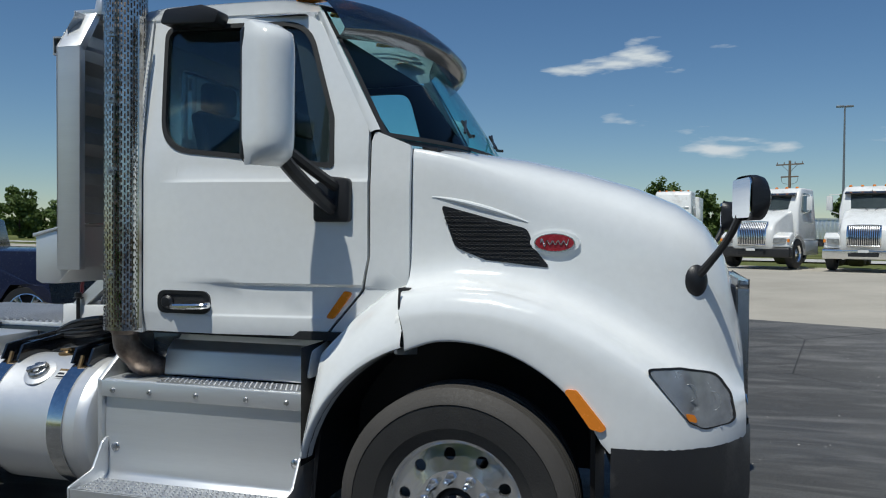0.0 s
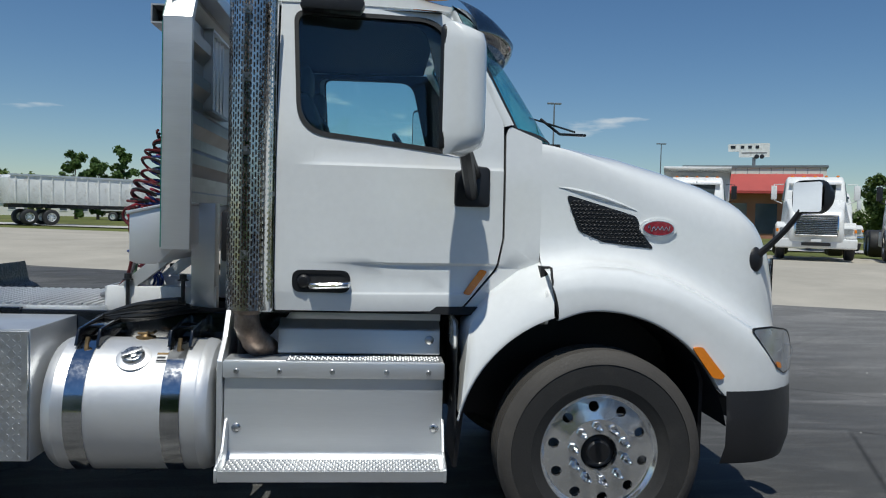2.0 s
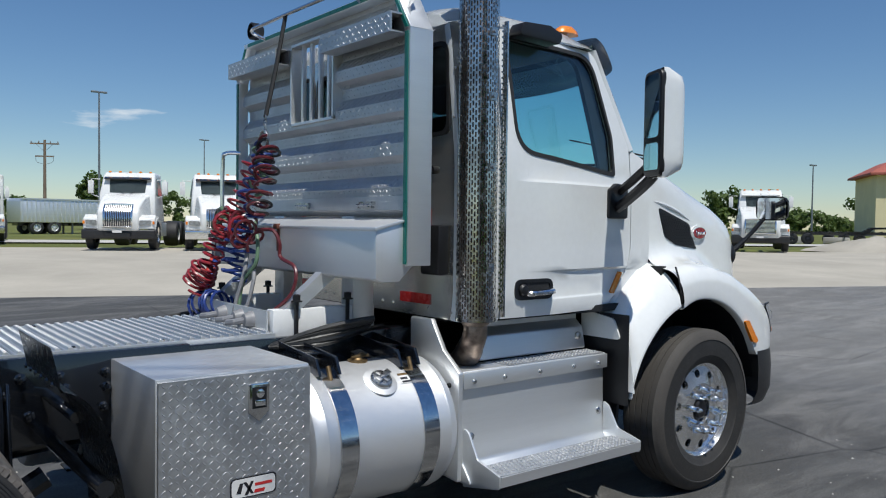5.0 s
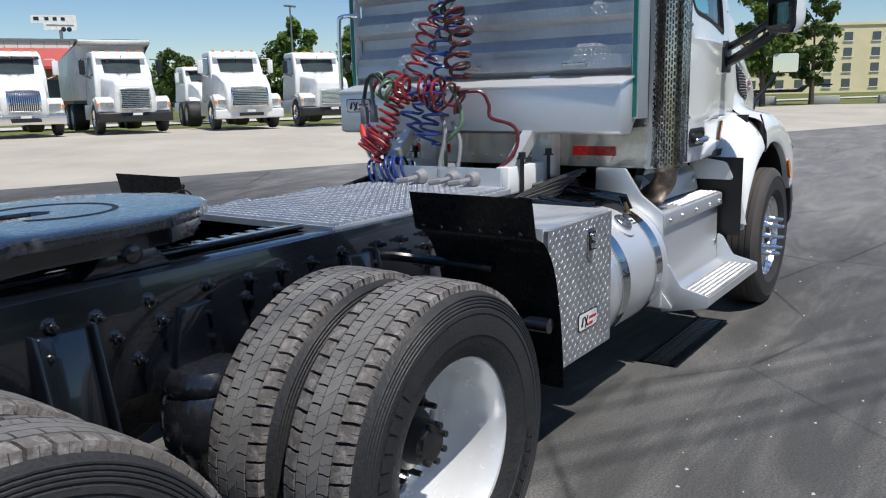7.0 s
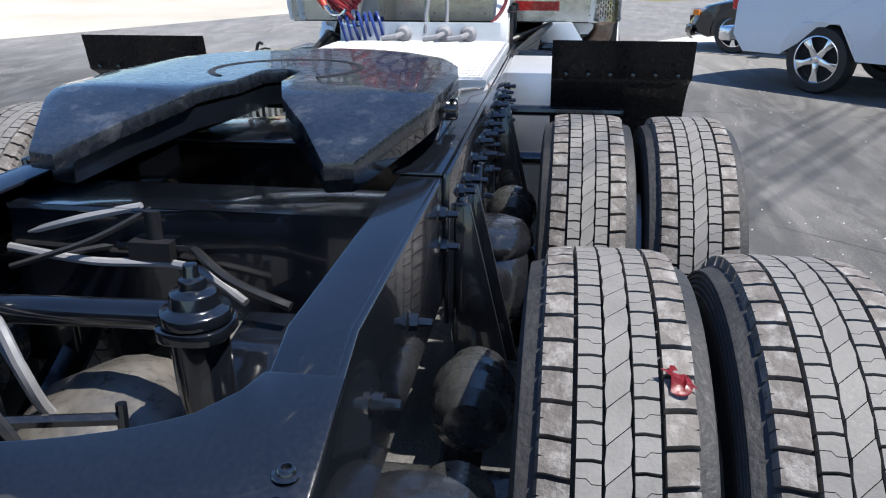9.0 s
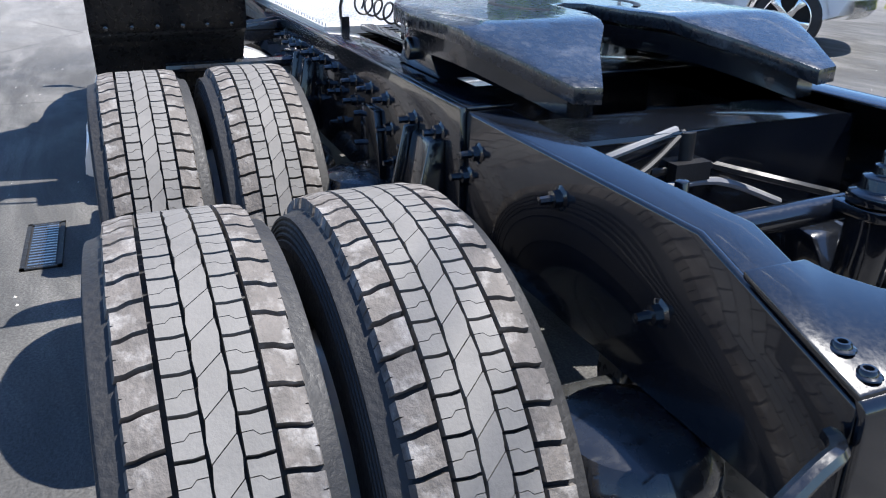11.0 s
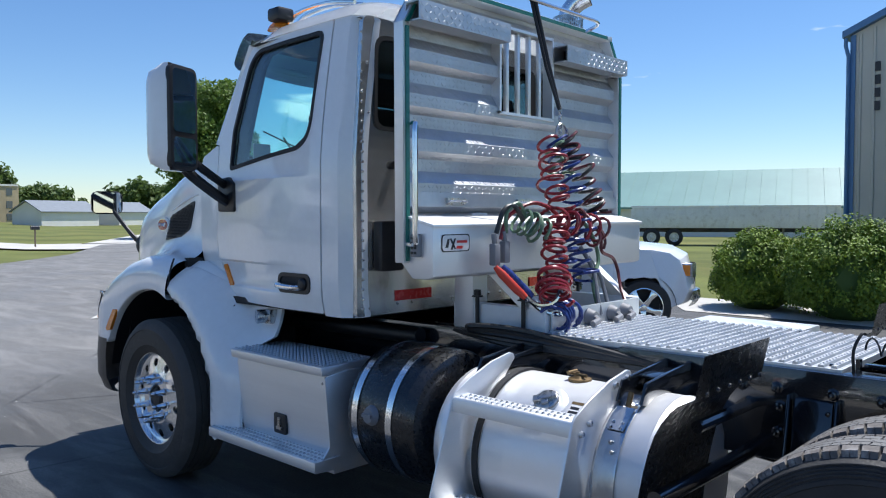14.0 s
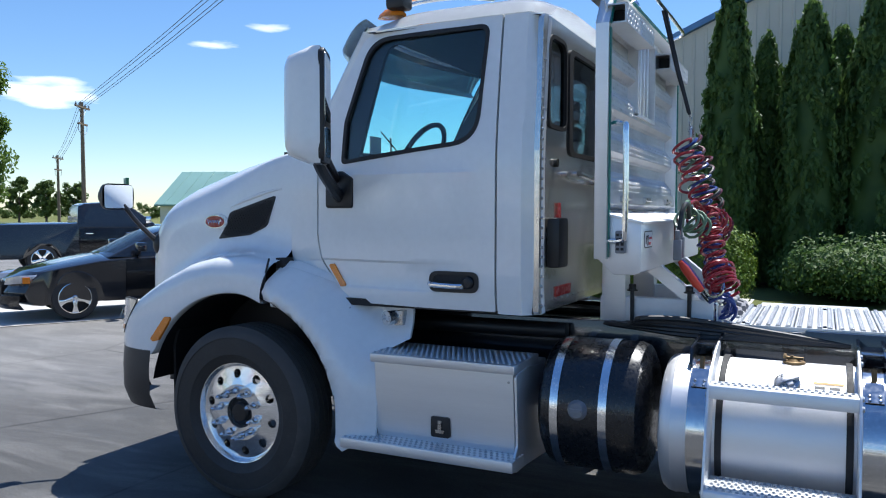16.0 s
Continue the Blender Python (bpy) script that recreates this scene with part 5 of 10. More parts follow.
# end crossmember with a scooped edge, lying on the slope of the rails
bm = bmesh.new()
ring = [(-6.25, 0.50), (-6.06, 0.50), (-6.06, 0.40)]
ring += [(-6.09 - 0.10 * math.sin(math.pi * k / 18) ** 0.6, 0.38 - 0.76 * k / 18) for k in range(19)]
ring += [(-6.06, -0.40), (-6.06, -0.50), (-6.25, -0.50)]
prism(bm, ring, "z", 0.0, 0.012)
for v in bm.verts:
    v.co.z += 1.0 + 0.352 * (v.co.x + 6.25)
prism(bm, [(-6.262, 0.74), (-6.262, 0.985), (-6.259, 0.998), (-6.25, 1.008), (-6.24, 1.008), (-6.246, 0.992), (-6.25, 0.985), (-6.25, 0.74)], "y", -0.50, 0.50)
tail = part("end_crossmember", bm, M["black"], truck, "black end crossmember with a scooped edge", bevel=0.004)
for s in (-1, 1):
    for x in (-6.19, -6.228):
        bm = bmesh.new()
        lathe(bm, [(0.0, 0.004), (0.005, 0.004), (0.006, 0.009), (0.009, 0.009), (0.011, 0.007), (0.012, 0.003), (0.016, 0.0015), (0.017, 0.0)], 14, "z", (x, s * 0.468, 1.011 + 0.352 * (x + 6.25)))
        part("bolt", bm, M["black"], tail)
    bm = bmesh.new()
    tube(bm, spline([(-6.23, s * 0.505, 0.95), (-6.262, s * 0.53, 0.958), (-6.272, s * 0.57, 0.952), (-6.29, s * 0.68, 0.90)], 10), 0.012, 8)
    part("tow_hook", bm, M["black"], tail)
for x, z0, z1, w in ((-5.33, 0.84, 1.062, 0.10), (-3.5, 0.82, 1.03, 0.08), (-2.4, 0.84, 1.03, 0.08), (-1.2, 0.84, 1.0, 0.1), (-4.55, 0.84, 1.02, 0.10)):
    bm = bmesh.new()
    box(bm, x - w, x - w + 0.012, -0.40, 0.40, z0, z1)
    box(bm, x - w, x + w, -0.40, 0.40, z1 - 0.012, z1)
    box(bm, x - w, x + w, -0.40, 0.40, z0, z0 + 0.012)
    part("crossmember", bm, M["black"], truck, bevel=0.003)
# axles, rods and dampers between the rails
for x in (AX1, AX2):
    bm = bmesh.new()
    cyl(bm, (x, -0.95, 0.524), (x, 0.95, 0.524), 0.075, 16)
    axle = part("drive_axle", bm, M["housing"], truck, "black drive axle with a round housing")
    bm = bmesh.new()
    lathe(bm, [(0.0, -0.30), (0.12, -0.27), (0.20, -0.12), (0.225, 0.02), (0.19, 0.16), (0.08, 0.24), (0.0, 0.25)], 24, "x", (x - 0.06, 0.10, 0.57))
    part("axle_cover", bm, M["cover"], axle, "dusty grey rounded axle cover")
    bm = bmesh.new()
    prism(bm, [(x + 0.12, 0.80), (x + 0.10, 0.88), (x - 0.02, 0.86), (x - 0.08, 0.78), (x - 0.04, 0.62), (x + 0.10, 0.62)], "y", -0.245, -0.135)
    part("rod_bracket", bm, M["black"], axle, "black cast rod bracket", bevel=0.012)
    bm = bmesh.new()
    prism(bm, rpoly([(x + 0.10, -0.27, 0.02), (x + 0.10, -0.16, 0.02), (x - 0.07, -0.16, 0.02), (x - 0.07, -0.25, 0.02)]), "z", 0.612, 0.622)
    part("mounting_plate", bm, M["steel"], axle, "pale metal mounting plate", bevel=0.003)
bm = bmesh.new()
cyl(bm, (0.035, -0.9, 0.45), (0.035, 0.9, 0.45), 0.06, 12)
box(bm, -0.8, 1.05, -0.42, 0.42, 0.62, 1.15)
box(bm, -1.9, -0.6, -0.34, 0.34, 0.55, 1.0)
part("engine_block", bm, M["plastic"], truck, "dark engine and gearbox mass")
bm = bmesh.new()
cyl(bm, (AX1 + 0.3, 0.0, 0.6), (-1.9, 0.0, 0.75), 0.06, 12)
cyl(bm, (AX1 - 0.3, 0.0, 0.6), (AX2 + 0.3, 0.0, 0.6), 0.05, 12)
part("propshaft", bm, M["black"], truck)
for s in (-1, 1):
    bm = bmesh.new()
    x = -5.73
    yc = 0.33 if s > 0 else -0.15
    lathe(bm, [(0.0, 1.075), (0.012, 1.074), (0.013, 1.05), (0.022, 1.048), (0.022, 1.03), (0.04, 1.026), (0.042, 1.0), (0.06, 0.995), (0.062, 0.975), (0.03, 0.97)], 16, "z", (x, yc, 0))
    cyl(bm, (x, yc, 0.97), (x + 0.04, yc, 0.5), 0.05, 18)
    prism(bm, rpoly([(x - 0.062, yc - 0.062, 0.05), (x + 0.062, yc - 0.062, 0.05), (x + 0.062, yc + 0.062, 0.02), (x - 0.062, yc + 0.062, 0.05)]), "z", 0.95, 0.972)
    part("shock_absorber", bm, M["black"], truck, "glossy black shock absorber", bevel=0.003)
bm = bmesh.new()
cyl(bm, (-5.66, 0.42, 0.93), (-5.66, -0.14, 0.945), 0.028, 12)
part("torque_rod", bm, M["black"], truck, "black torque rod")
bm = bmesh.new()
tube(bm, [(-6.0, 0.30, 0.80), (-5.85, 0.16, 0.82), (-5.78, -0.02, 0.80)], 0.012, 6)
cyl(bm, (-5.78, -0.02, 0.83), (-5.80, -0.02, 0.55), 0.01, 8)
part("levelling_rod", bm, M["black"], truck)
for s in (-1, 1):
    for x in (AX1, AX2):
        for dx, zc in ((0.20, 0.66), (-0.17, 0.62)):
            bm = bmesh.new()
            lathe(bm, [(0.0, -0.13), (0.05, -0.125), (0.078, -0.10), (0.082, -0.03), (0.092, -0.02), (0.092, 0.01), (0.08, 0.02), (0.07, 0.09), (0.03, 0.11), (0.0, 0.11)], 20, "x", (x + dx, s * 0.585, zc))
            part("brake_chamber", bm, M["housing"], truck, "black brake chamber")
valve = bmesh.new()
box(valve, -5.46, -5.38, 0.03, 0.12, 0.96, 1.0)
cyl(valve, (-5.42, 0.075, 1.0), (-5.42, 0.075, 1.06), 0.022, 12)
cyl(valve, (-5.42, 0.0, 0.98), (-5.42, 0.16, 0.98), 0.014, 10)
part("air_valve", valve, M["plastic"], truck, "small black air valve")
for pts, r in (([(-5.42, 0.16, 0.98), (-5.45, 0.30, 0.96), (-5.42, 0.42, 0.95)], 0.008), ([(-5.42, 0.08, 1.06), (-5.46, 0.20, 1.0), (-5.50, 0.36, 0.95)], 0.007),
               ([(-5.42, 0.0, 0.98), (-5.52, -0.12, 0.955), (-5.55, -0.25, 0.92)], 0.01), ([(-5.9, 0.22, 0.93), (-5.95, 0.12, 0.82), (-6.0, 0.16, 0.66)], 0.013),
               ([(-5.88, 0.19, 0.93), (-5.92, 0.06, 0.80), (-5.85, 0.12, 0.62)], 0.011)):
    bm = bmesh.new()
    tube(bm, spline(pts, 12), r, 6)
    part("air_line", bm, M["hose_black"], truck)
for pts, r in (([(-5.66, 0.36, 0.95), (-5.70, 0.27, 0.94), (-5.74, 0.20, 0.88), (-5.72, 0.17, 0.76), (-5.66, 0.16, 0.70)], 0.012), ([(-5.66, 0.34, 0.96), (-5.72, 0.235, 0.945), (-5.76, 0.17, 0.87), (-5.73, 0.15, 0.76), (-5.64, 0.14, 0.70)], 0.011),
               ([(-5.42, 0.36, 1.0), (-5.43, 0.22, 1.04), (-5.42, 0.10, 1.065)], 0.009), ([(-5.44, 0.40, 0.97), (-5.46, 0.20, 0.955), (-5.45, 0.0, 0.95), (-5.50, -0.14, 0.90)], 0.009)):
    bm = bmesh.new()
    tube(bm, spline(pts, 16), r, 7)
    part("brake_hose", bm, M["grey"], truck, "grey braided brake hose")

# ---- fifth wheel ----
half = [(-4.24, 0.0), (-4.26, 0.13), (-4.33, 0.26), (-4.46, 0.38), (-4.62, 0.45), (-4.80, 0.475), (-5.06, 0.47), (-5.16, 0.455), (-5.40, 0.345), (-5.41, 0.285), (-5.26, 0.20), (-5.14, 0.115), (-4.98, 0.06), (-4.80, 0.05), (-4.76, 0.0)]
outline = half + [(x, -y) for x, y in half[-2:0:-1]]
bm = skin(outline, [], lambda u, v: (u, v, 1.258 - 0.30 * max(0.0, -5.10 - u) ** 1.0 - 0.006 * sstep(0.40, 0.47, abs(v))), (0, 0, -0.035), 0.06)
fifth = part("fifth_wheel", bm, M["grease"], truck, "greasy black fifth wheel plate", bevel=0.005)
bm = bmesh.new()
prism(bm, outline, "z", 1.165, 1.215)
bmesh.ops.scale(bm, vec=(0.93, 0.96, 1), space=Matrix.Translation((4.75, 0, 0)), verts=bm.verts[:])
for v in bm.verts:
    v.co.z -= 0.28 * max(0.0, -5.10 - v.co.x)
part("plate_ribs", bm, M["black"], fifth)
bm = bmesh.new()
lathe(bm, [(0.19, 1.2585), (0.195, 1.2605), (0.205, 1.2605), (0.21, 1.2585)], 40, "z", (-4.76, 0, 0), radians(-140), radians(140))
part("wear_ring", bm, M["iron"], fifth)
for s in (-1, 1):
    bm = bmesh.new()
    prism(bm, [(-4.62, 1.1035), (-4.92, 1.1035), (-4.84, 1.19), (-4.70, 1.19)], "y", *sorted((s * 0.30, s * 0.44)))
    cyl(bm, (-4.77, s * 0.28, 1.16), (-4.77, s * 0.47, 1.16), 0.03, 14)
    part("pivot_bracket", bm, M["black"], fifth, bevel=0.008)
    bm = bmesh.new()
    box(bm, -5.32, -3.95, *sorted((s * 0.30, s * 0.345)), 1.1035, 1.124)
    part("slide_rail", bm, M["black"], fifth, bevel=0.004)
    for k in range(12):
        bm = bmesh.new()
        box(bm, -4.02 - k * 0.06, -4.05 - k * 0.06, *sorted((s * 0.255, s * 0.30)), 1.1035, 1.122)
        part("slide_tooth", bm, M["steel"] if k % 3 == 0 else M["black"], fifth)
bm = bmesh.new()
box(bm, -5.0, -4.55, -0.30, 0.30, 1.1035, 1.112)
part("slide_plate", bm, M["black"], fifth, bevel=0.004)
bm = bmesh.new()
tube(bm, helix((-3.96, 0.36, 1.20), (-4.48, 0.22, 1.15), 0.03, 9, wob=0.06, seed=3), 0.004, 5)
tube(bm, spline([(-3.93, 0.40, 1.09), (-3.93, 0.41, 1.18), (-3.95, 0.39, 1.24), (-3.96, 0.37, 1.24)], 10), 0.006, 5)
solid("coiled_cable", bm, M["hose_black"], "thin black coiled cable beside the fifth wheel", "cable")
bm = bmesh.new()
box(bm, -3.955, -3.94, 0.385, 0.415, 1.08, 1.15)
part("cable_post", bm, M["black"], truck)

# ---- deck plate of grip planks ----
bm = bmesh.new()
for y in (-0.463, 0.463):
    box(bm, -3.905, -2.555, y - 0.004, y + 0.004, 1.086, 1.113)
box(bm, -3.908, -3.90, -0.46, 0.46, 1.086, 1.113)
deck = part("deck_plate", bm, M["alu"], truck, "bright aluminium grip-plank deck plate")
for k in range(7):
    x0 = -3.90 + k * 0.1914
    bm = bmesh.new()
    prism(bm, [(x0, 1.094), (x0 + 0.187, 1.094), (x0 + 0.187, 1.108), (x0 + 0.183, 1.112), (x0 + 0.004, 1.112), (x0, 1.108)], "y", -0.458, 0.458)
    for j in range(4):
        xx = x0 + 0.024 + j * 0.0465
        prism(bm, [(xx - 0.013, 1.112), (xx + 0.013, 1.112), (xx + 0.008, 1.122), (xx - 0.008, 1.122)], "y", -0.452, 0.452)
        teeth(bm, xx - 0.008, xx + 0.008, -0.45, 0.45, 1.1215, 0.016, 0.018, 0.006, 0.003)
    pl = part("plank", bm, M["tread_plate"], deck)
    if k % 2 == 0:
        for yb in (-0.40, 0.40):
            bm = bmesh.new()
            lathe(bm, [(0.0, 0.009), (0.008, 0.008), (0.011, 0.0)], 8, "z", (x0 + 0.047, yb, 1.112))
            part("bolt", bm, M["black"], pl)

# ---- quarter fenders ----
for s in (-1, 1):
    prof = spline([(-3.735, 1.245, 0), (-3.72, 1.18, 0), (-3.705, 1.105, 0)], 5) + spline([(-3.695, 1.095, 0), (-3.63, 1.06, 0), (-3.56, 0.95, 0), (-3.515, 0.78, 0), (-3.49, 0.60, 0), (-3.484, 0.47, 0)], 14)
    bm = bmesh.new()
    rows = [[(p.x, s * (0.705 + 0.535 * i / 6), p.y) for i in range(7)] for p in prof]
    grid(bm, rows)
    bmesh.ops.solidify(bm, geom=bm.faces[:], thickness=0.012)
    fender = part("quarter_fender", bm, M["fender"], truck, "black quarter fender with a stand-up flap")
    for k in range(6):
        bm = bmesh.new()
        lathe(bm, [(0.0, -0.008), (0.008, -0.006), (0.01, 0.0)], 8, "x", (-3.718, s * (0.76 + 0.085 * k), 1.115))
        part("screw", bm, M["black"], fender)
    bm = bmesh.new()
    cyl(bm, (-3.60, s * 0.46, 0.95), (-3.60, s * 1.0, 0.95), 0.022, 10)
    cyl(bm, (-3.57, s * 0.46, 0.74), (-3.56, s * 1.22, 0.74), 0.03, 12)
    part("fender_arm", bm, M["black"], fender)

# ---- exhaust stack ----
STX, STY = -1.70, -0.995
def slotted(bm, rows, cols, place, slot=0.7):
    """A sheet with staggered upright slots; place(u, v) lays it out."""
    for c in range(cols):
        u0, u1, u2 = c / cols, (c + 0.55) / cols, (c + 1) / cols
        for r in range(rows):
            # cuts at which this column's and the next one's bridges meet the bar between them
            cut = [(r + q) / rows for q in (0, 0.5 - (1 - slot) / 2, 0.5 + (1 - slot) / 2, 1 - (1 - slot), 1)]
            for lo, hi in zip(cut, cut[1:]):
                bm.faces.new([bm.verts.new(place(*q)) for q in ((u1, lo), (u2, lo), (u2, hi), (u1, hi))])
            lo, hi = (cut[1], cut[2]) if c % 2 else (cut[3], cut[4])
            bm.faces.new([bm.verts.new(place(*q)) for q in ((u0, lo), (u1, lo), (u1, hi), (u0, hi))])
    return bm


bm = bmesh.new()
slotted(bm, 52, 44, lambda u, v: (STX + 0.103 * math.cos(2 * math.pi * u), STY + 0.103 * math.sin(2 * math.pi * u), 1.18 + 1.86 * v), 0.68)
for z in (1.18, 3.03):
    lathe(bm, [(0.1045, z - 0.006), (0.1045, z + 0.012)], 44, "z", (STX, STY, 0))
bmesh.ops.remove_doubles(bm, verts=bm.verts[:], dist=1e-4)
stack = part("heat_shield", bm, M["shield"], truck, "slotted chrome heat shield round the exhaust stack", smooth=0.5)
bm = bmesh.new()
lathe(bm, [(0.066, 1.15), (0.09, 1.2), (0.09, 2.95), (0.066, 3.0)], 28, "z", (STX, STY, 0))
part("muffler", bm, M["rust"], stack, "rust-brown muffler behind the shield")
bm = bmesh.new()
tube(bm, spline([(STX, STY, 1.22), (STX, STY, 1.12), (STX + 0.01, STY + 0.03, 1.06), (STX + 0.04, STY + 0.10, 0.99), (STX + 0.08, STY + 0.20, 0.93)], 16), [0.062] * 5 + [0.064] * 5 + [0.07] * 6, 22)
part("exhaust_elbow", bm, M["rust"], stack, "heat-browned exhaust elbow")
bm = bmesh.new()
tube(bm, spline([(STX, STY, 2.98), (STX, STY, 3.06), (STX - 0.05, STY - 0.02, 3.13), (STX - 0.13, STY - 0.05, 3.17)], 14), 0.064, 22, caps=False)
part("stack_tip", bm, M["chrome"], stack, "curved chrome stack tip")
bm = bmesh.new()
slotted(bm, 50, 3, lambda u, v: (-1.60 + 0.035 * u, -1.055 - 0.012 * u, 1.22 + 1.46 * v), 0.66)
box(bm, -1.575, -1.565, -1.07, -1.045, 1.19, 2.70)
part("shield_flange", bm, M["shield"], stack)
for z in (1.45, 1.95, 2.3, 2.62):
    bm = bmesh.new()
    box(bm, STX - 0.015, STX + 0.02, STY - 0.115, STY - 0.10, z - 0.02, z + 0.02)
    lathe(bm, [(0.0, -0.012), (0.008, -0.012), (0.008, 0.0)], 8, "y", (STX, STY - 0.115, z))
    part("shield_clamp", bm, M["steel"], stack)

# ---- step box on the passenger side ----
bm = bmesh.new()
prism(bm, rpoly([(-0.86, 0.36, 0), (-1.10, 0.36, 0.02), (-1.02, 0.46, 0.04), (-1.01, 0.88, 0.02), (-1.03, 0.925, 0.01), (-0.86, 0.925, 0)]), "x", -1.80, -0.715)
step_box = part("step_box", bm, M["alu"], truck, "brushed aluminium battery box with two steps", bevel=0.004)
bm = bmesh.new()
box(bm, -1.805, -0.71, -1.04, -1.012, 0.838, 0.918)
part("box_valance", bm, M["alu"], step_box, bevel=0.004)
bm = bmesh.new()
prism(bm, rpoly([(-0.84, 0.925, 0), (-0.88, 0.935, 0.01), (-0.855, 1.06, 0.03), (-0.80, 1.105, 0.02), (-0.76, 1.105, 0), (-0.76, 0.925, 0)]), "x", -1.56, -0.725)
part("upper_riser", bm, M["alu"], step_box, bevel=0.004)
bm = bmesh.new()
prism(bm, rpoly([(-1.62, 0.93, 0), (-1.52, 0.93, 0.02), (-1.46, 1.05, 0.03), (-1.44, 1.10, 0.02), (-0.72, 1.10, 0), (-0.72, 1.145, 0), (-1.50, 1.145, 0.02), (-1.62, 1.0, 0.02)]), "y", -0.80, -0.74)
part("heat_guard", bm, M["alu"], step_box, bevel=0.003)
for x0, x1, y0, y1, z in ((-1.50, -0.73, -1.025, -0.885, 0.9265), (-1.76, -0.74, -1.275, -1.10, 0.452)):
    bm = bmesh.new()
    box(bm, x0, x1, y0, y1, z - 0.004, z)
    teeth(bm, x0 + 0.005, x1 - 0.005, y0 + 0.008, y1 - 0.008, z, 0.027, 0.030, 0.009, 0.006)
    part("step_tread", bm, M["tread_plate"], step_box, "grip step tread")
bm = bmesh.new()
prism(bm, [(-1.10, 0.40), (-1.285, 0.40), (-1.29, 0.452), (-1.283, 0.452), (-1.278, 0.41), (-1.10, 0.41)], "x", -1.775, -0.715)
part("step_lip", bm, M["alu"], step_box)
for x in (-1.785, -0.715):
    bm = bmesh.new()
    prism(bm, rpoly([(-1.02, 0.34, 0.01), (-1.29, 0.395, 0.02), (-1.29, 0.46, 0.01), (-1.13, 0.50, 0.04), (-1.06, 0.62, 0.03), (-1.02, 0.64, 0.01)]), "x", x - 0.006, x + 0.006)
    part("step_bracket", bm, M["alu"], step_box, bevel=0.002)
bm = bmesh.new()
prism(bm, rpoly([(-1.03, 0.37, 0.01), (-1.035, 0.92, 0.02), (-0.90, 1.02, 0.02), (-0.80, 1.17, 0.02), (-0.62, 1.17, 0.02), (-0.62, 0.4, 0.01)]), "x", -1.835, -1.808)
part("box_end_plate", bm, M["alu"], step_box, bevel=0.004)
for x in (-1.74, -1.53, -1.27, -1.0, -0.79):
    bm = bmesh.new()
    lathe(bm, [(0.0, -0.012), (0.009, -0.011), (0.013, -0.004), (0.014, 0.0)], 10, "y", (x, -1.04, 0.872))
    part("bolt", bm, M["steel"], step_box)
for x, z, y in ((-1.74, 0.585, -1.015), (-0.755, 0.585, -1.015), (-0.78, 1.01, -0.868)):
    bm = bmesh.new()
    lathe(bm, [(0.0, -0.012), (0.012, -0.012), (0.022, -0.006), (0.024, 0.0)], 16, "y", (x, y, z))
    part("box_catch", bm, M["steel"], step_box)
for k in range(4):
    bm = bmesh.new()
    lathe(bm, [(0.0, -0.014), (0.012, -0.012), (0.014, 0.0)], 10, "x", (-1.835, -0.96 + 0.05 * (k % 2), 0.80 + 0.05 * (k // 2)))
    part("bolt", bm, M["plastic"], step_box)
bm = bmesh.new()
box(bm, -1.70, -1.615, -1.016, -1.0125, 0.50, 0.565)
part("rating_plate", bm, M["brass"], step_box, "small tan rating plate")

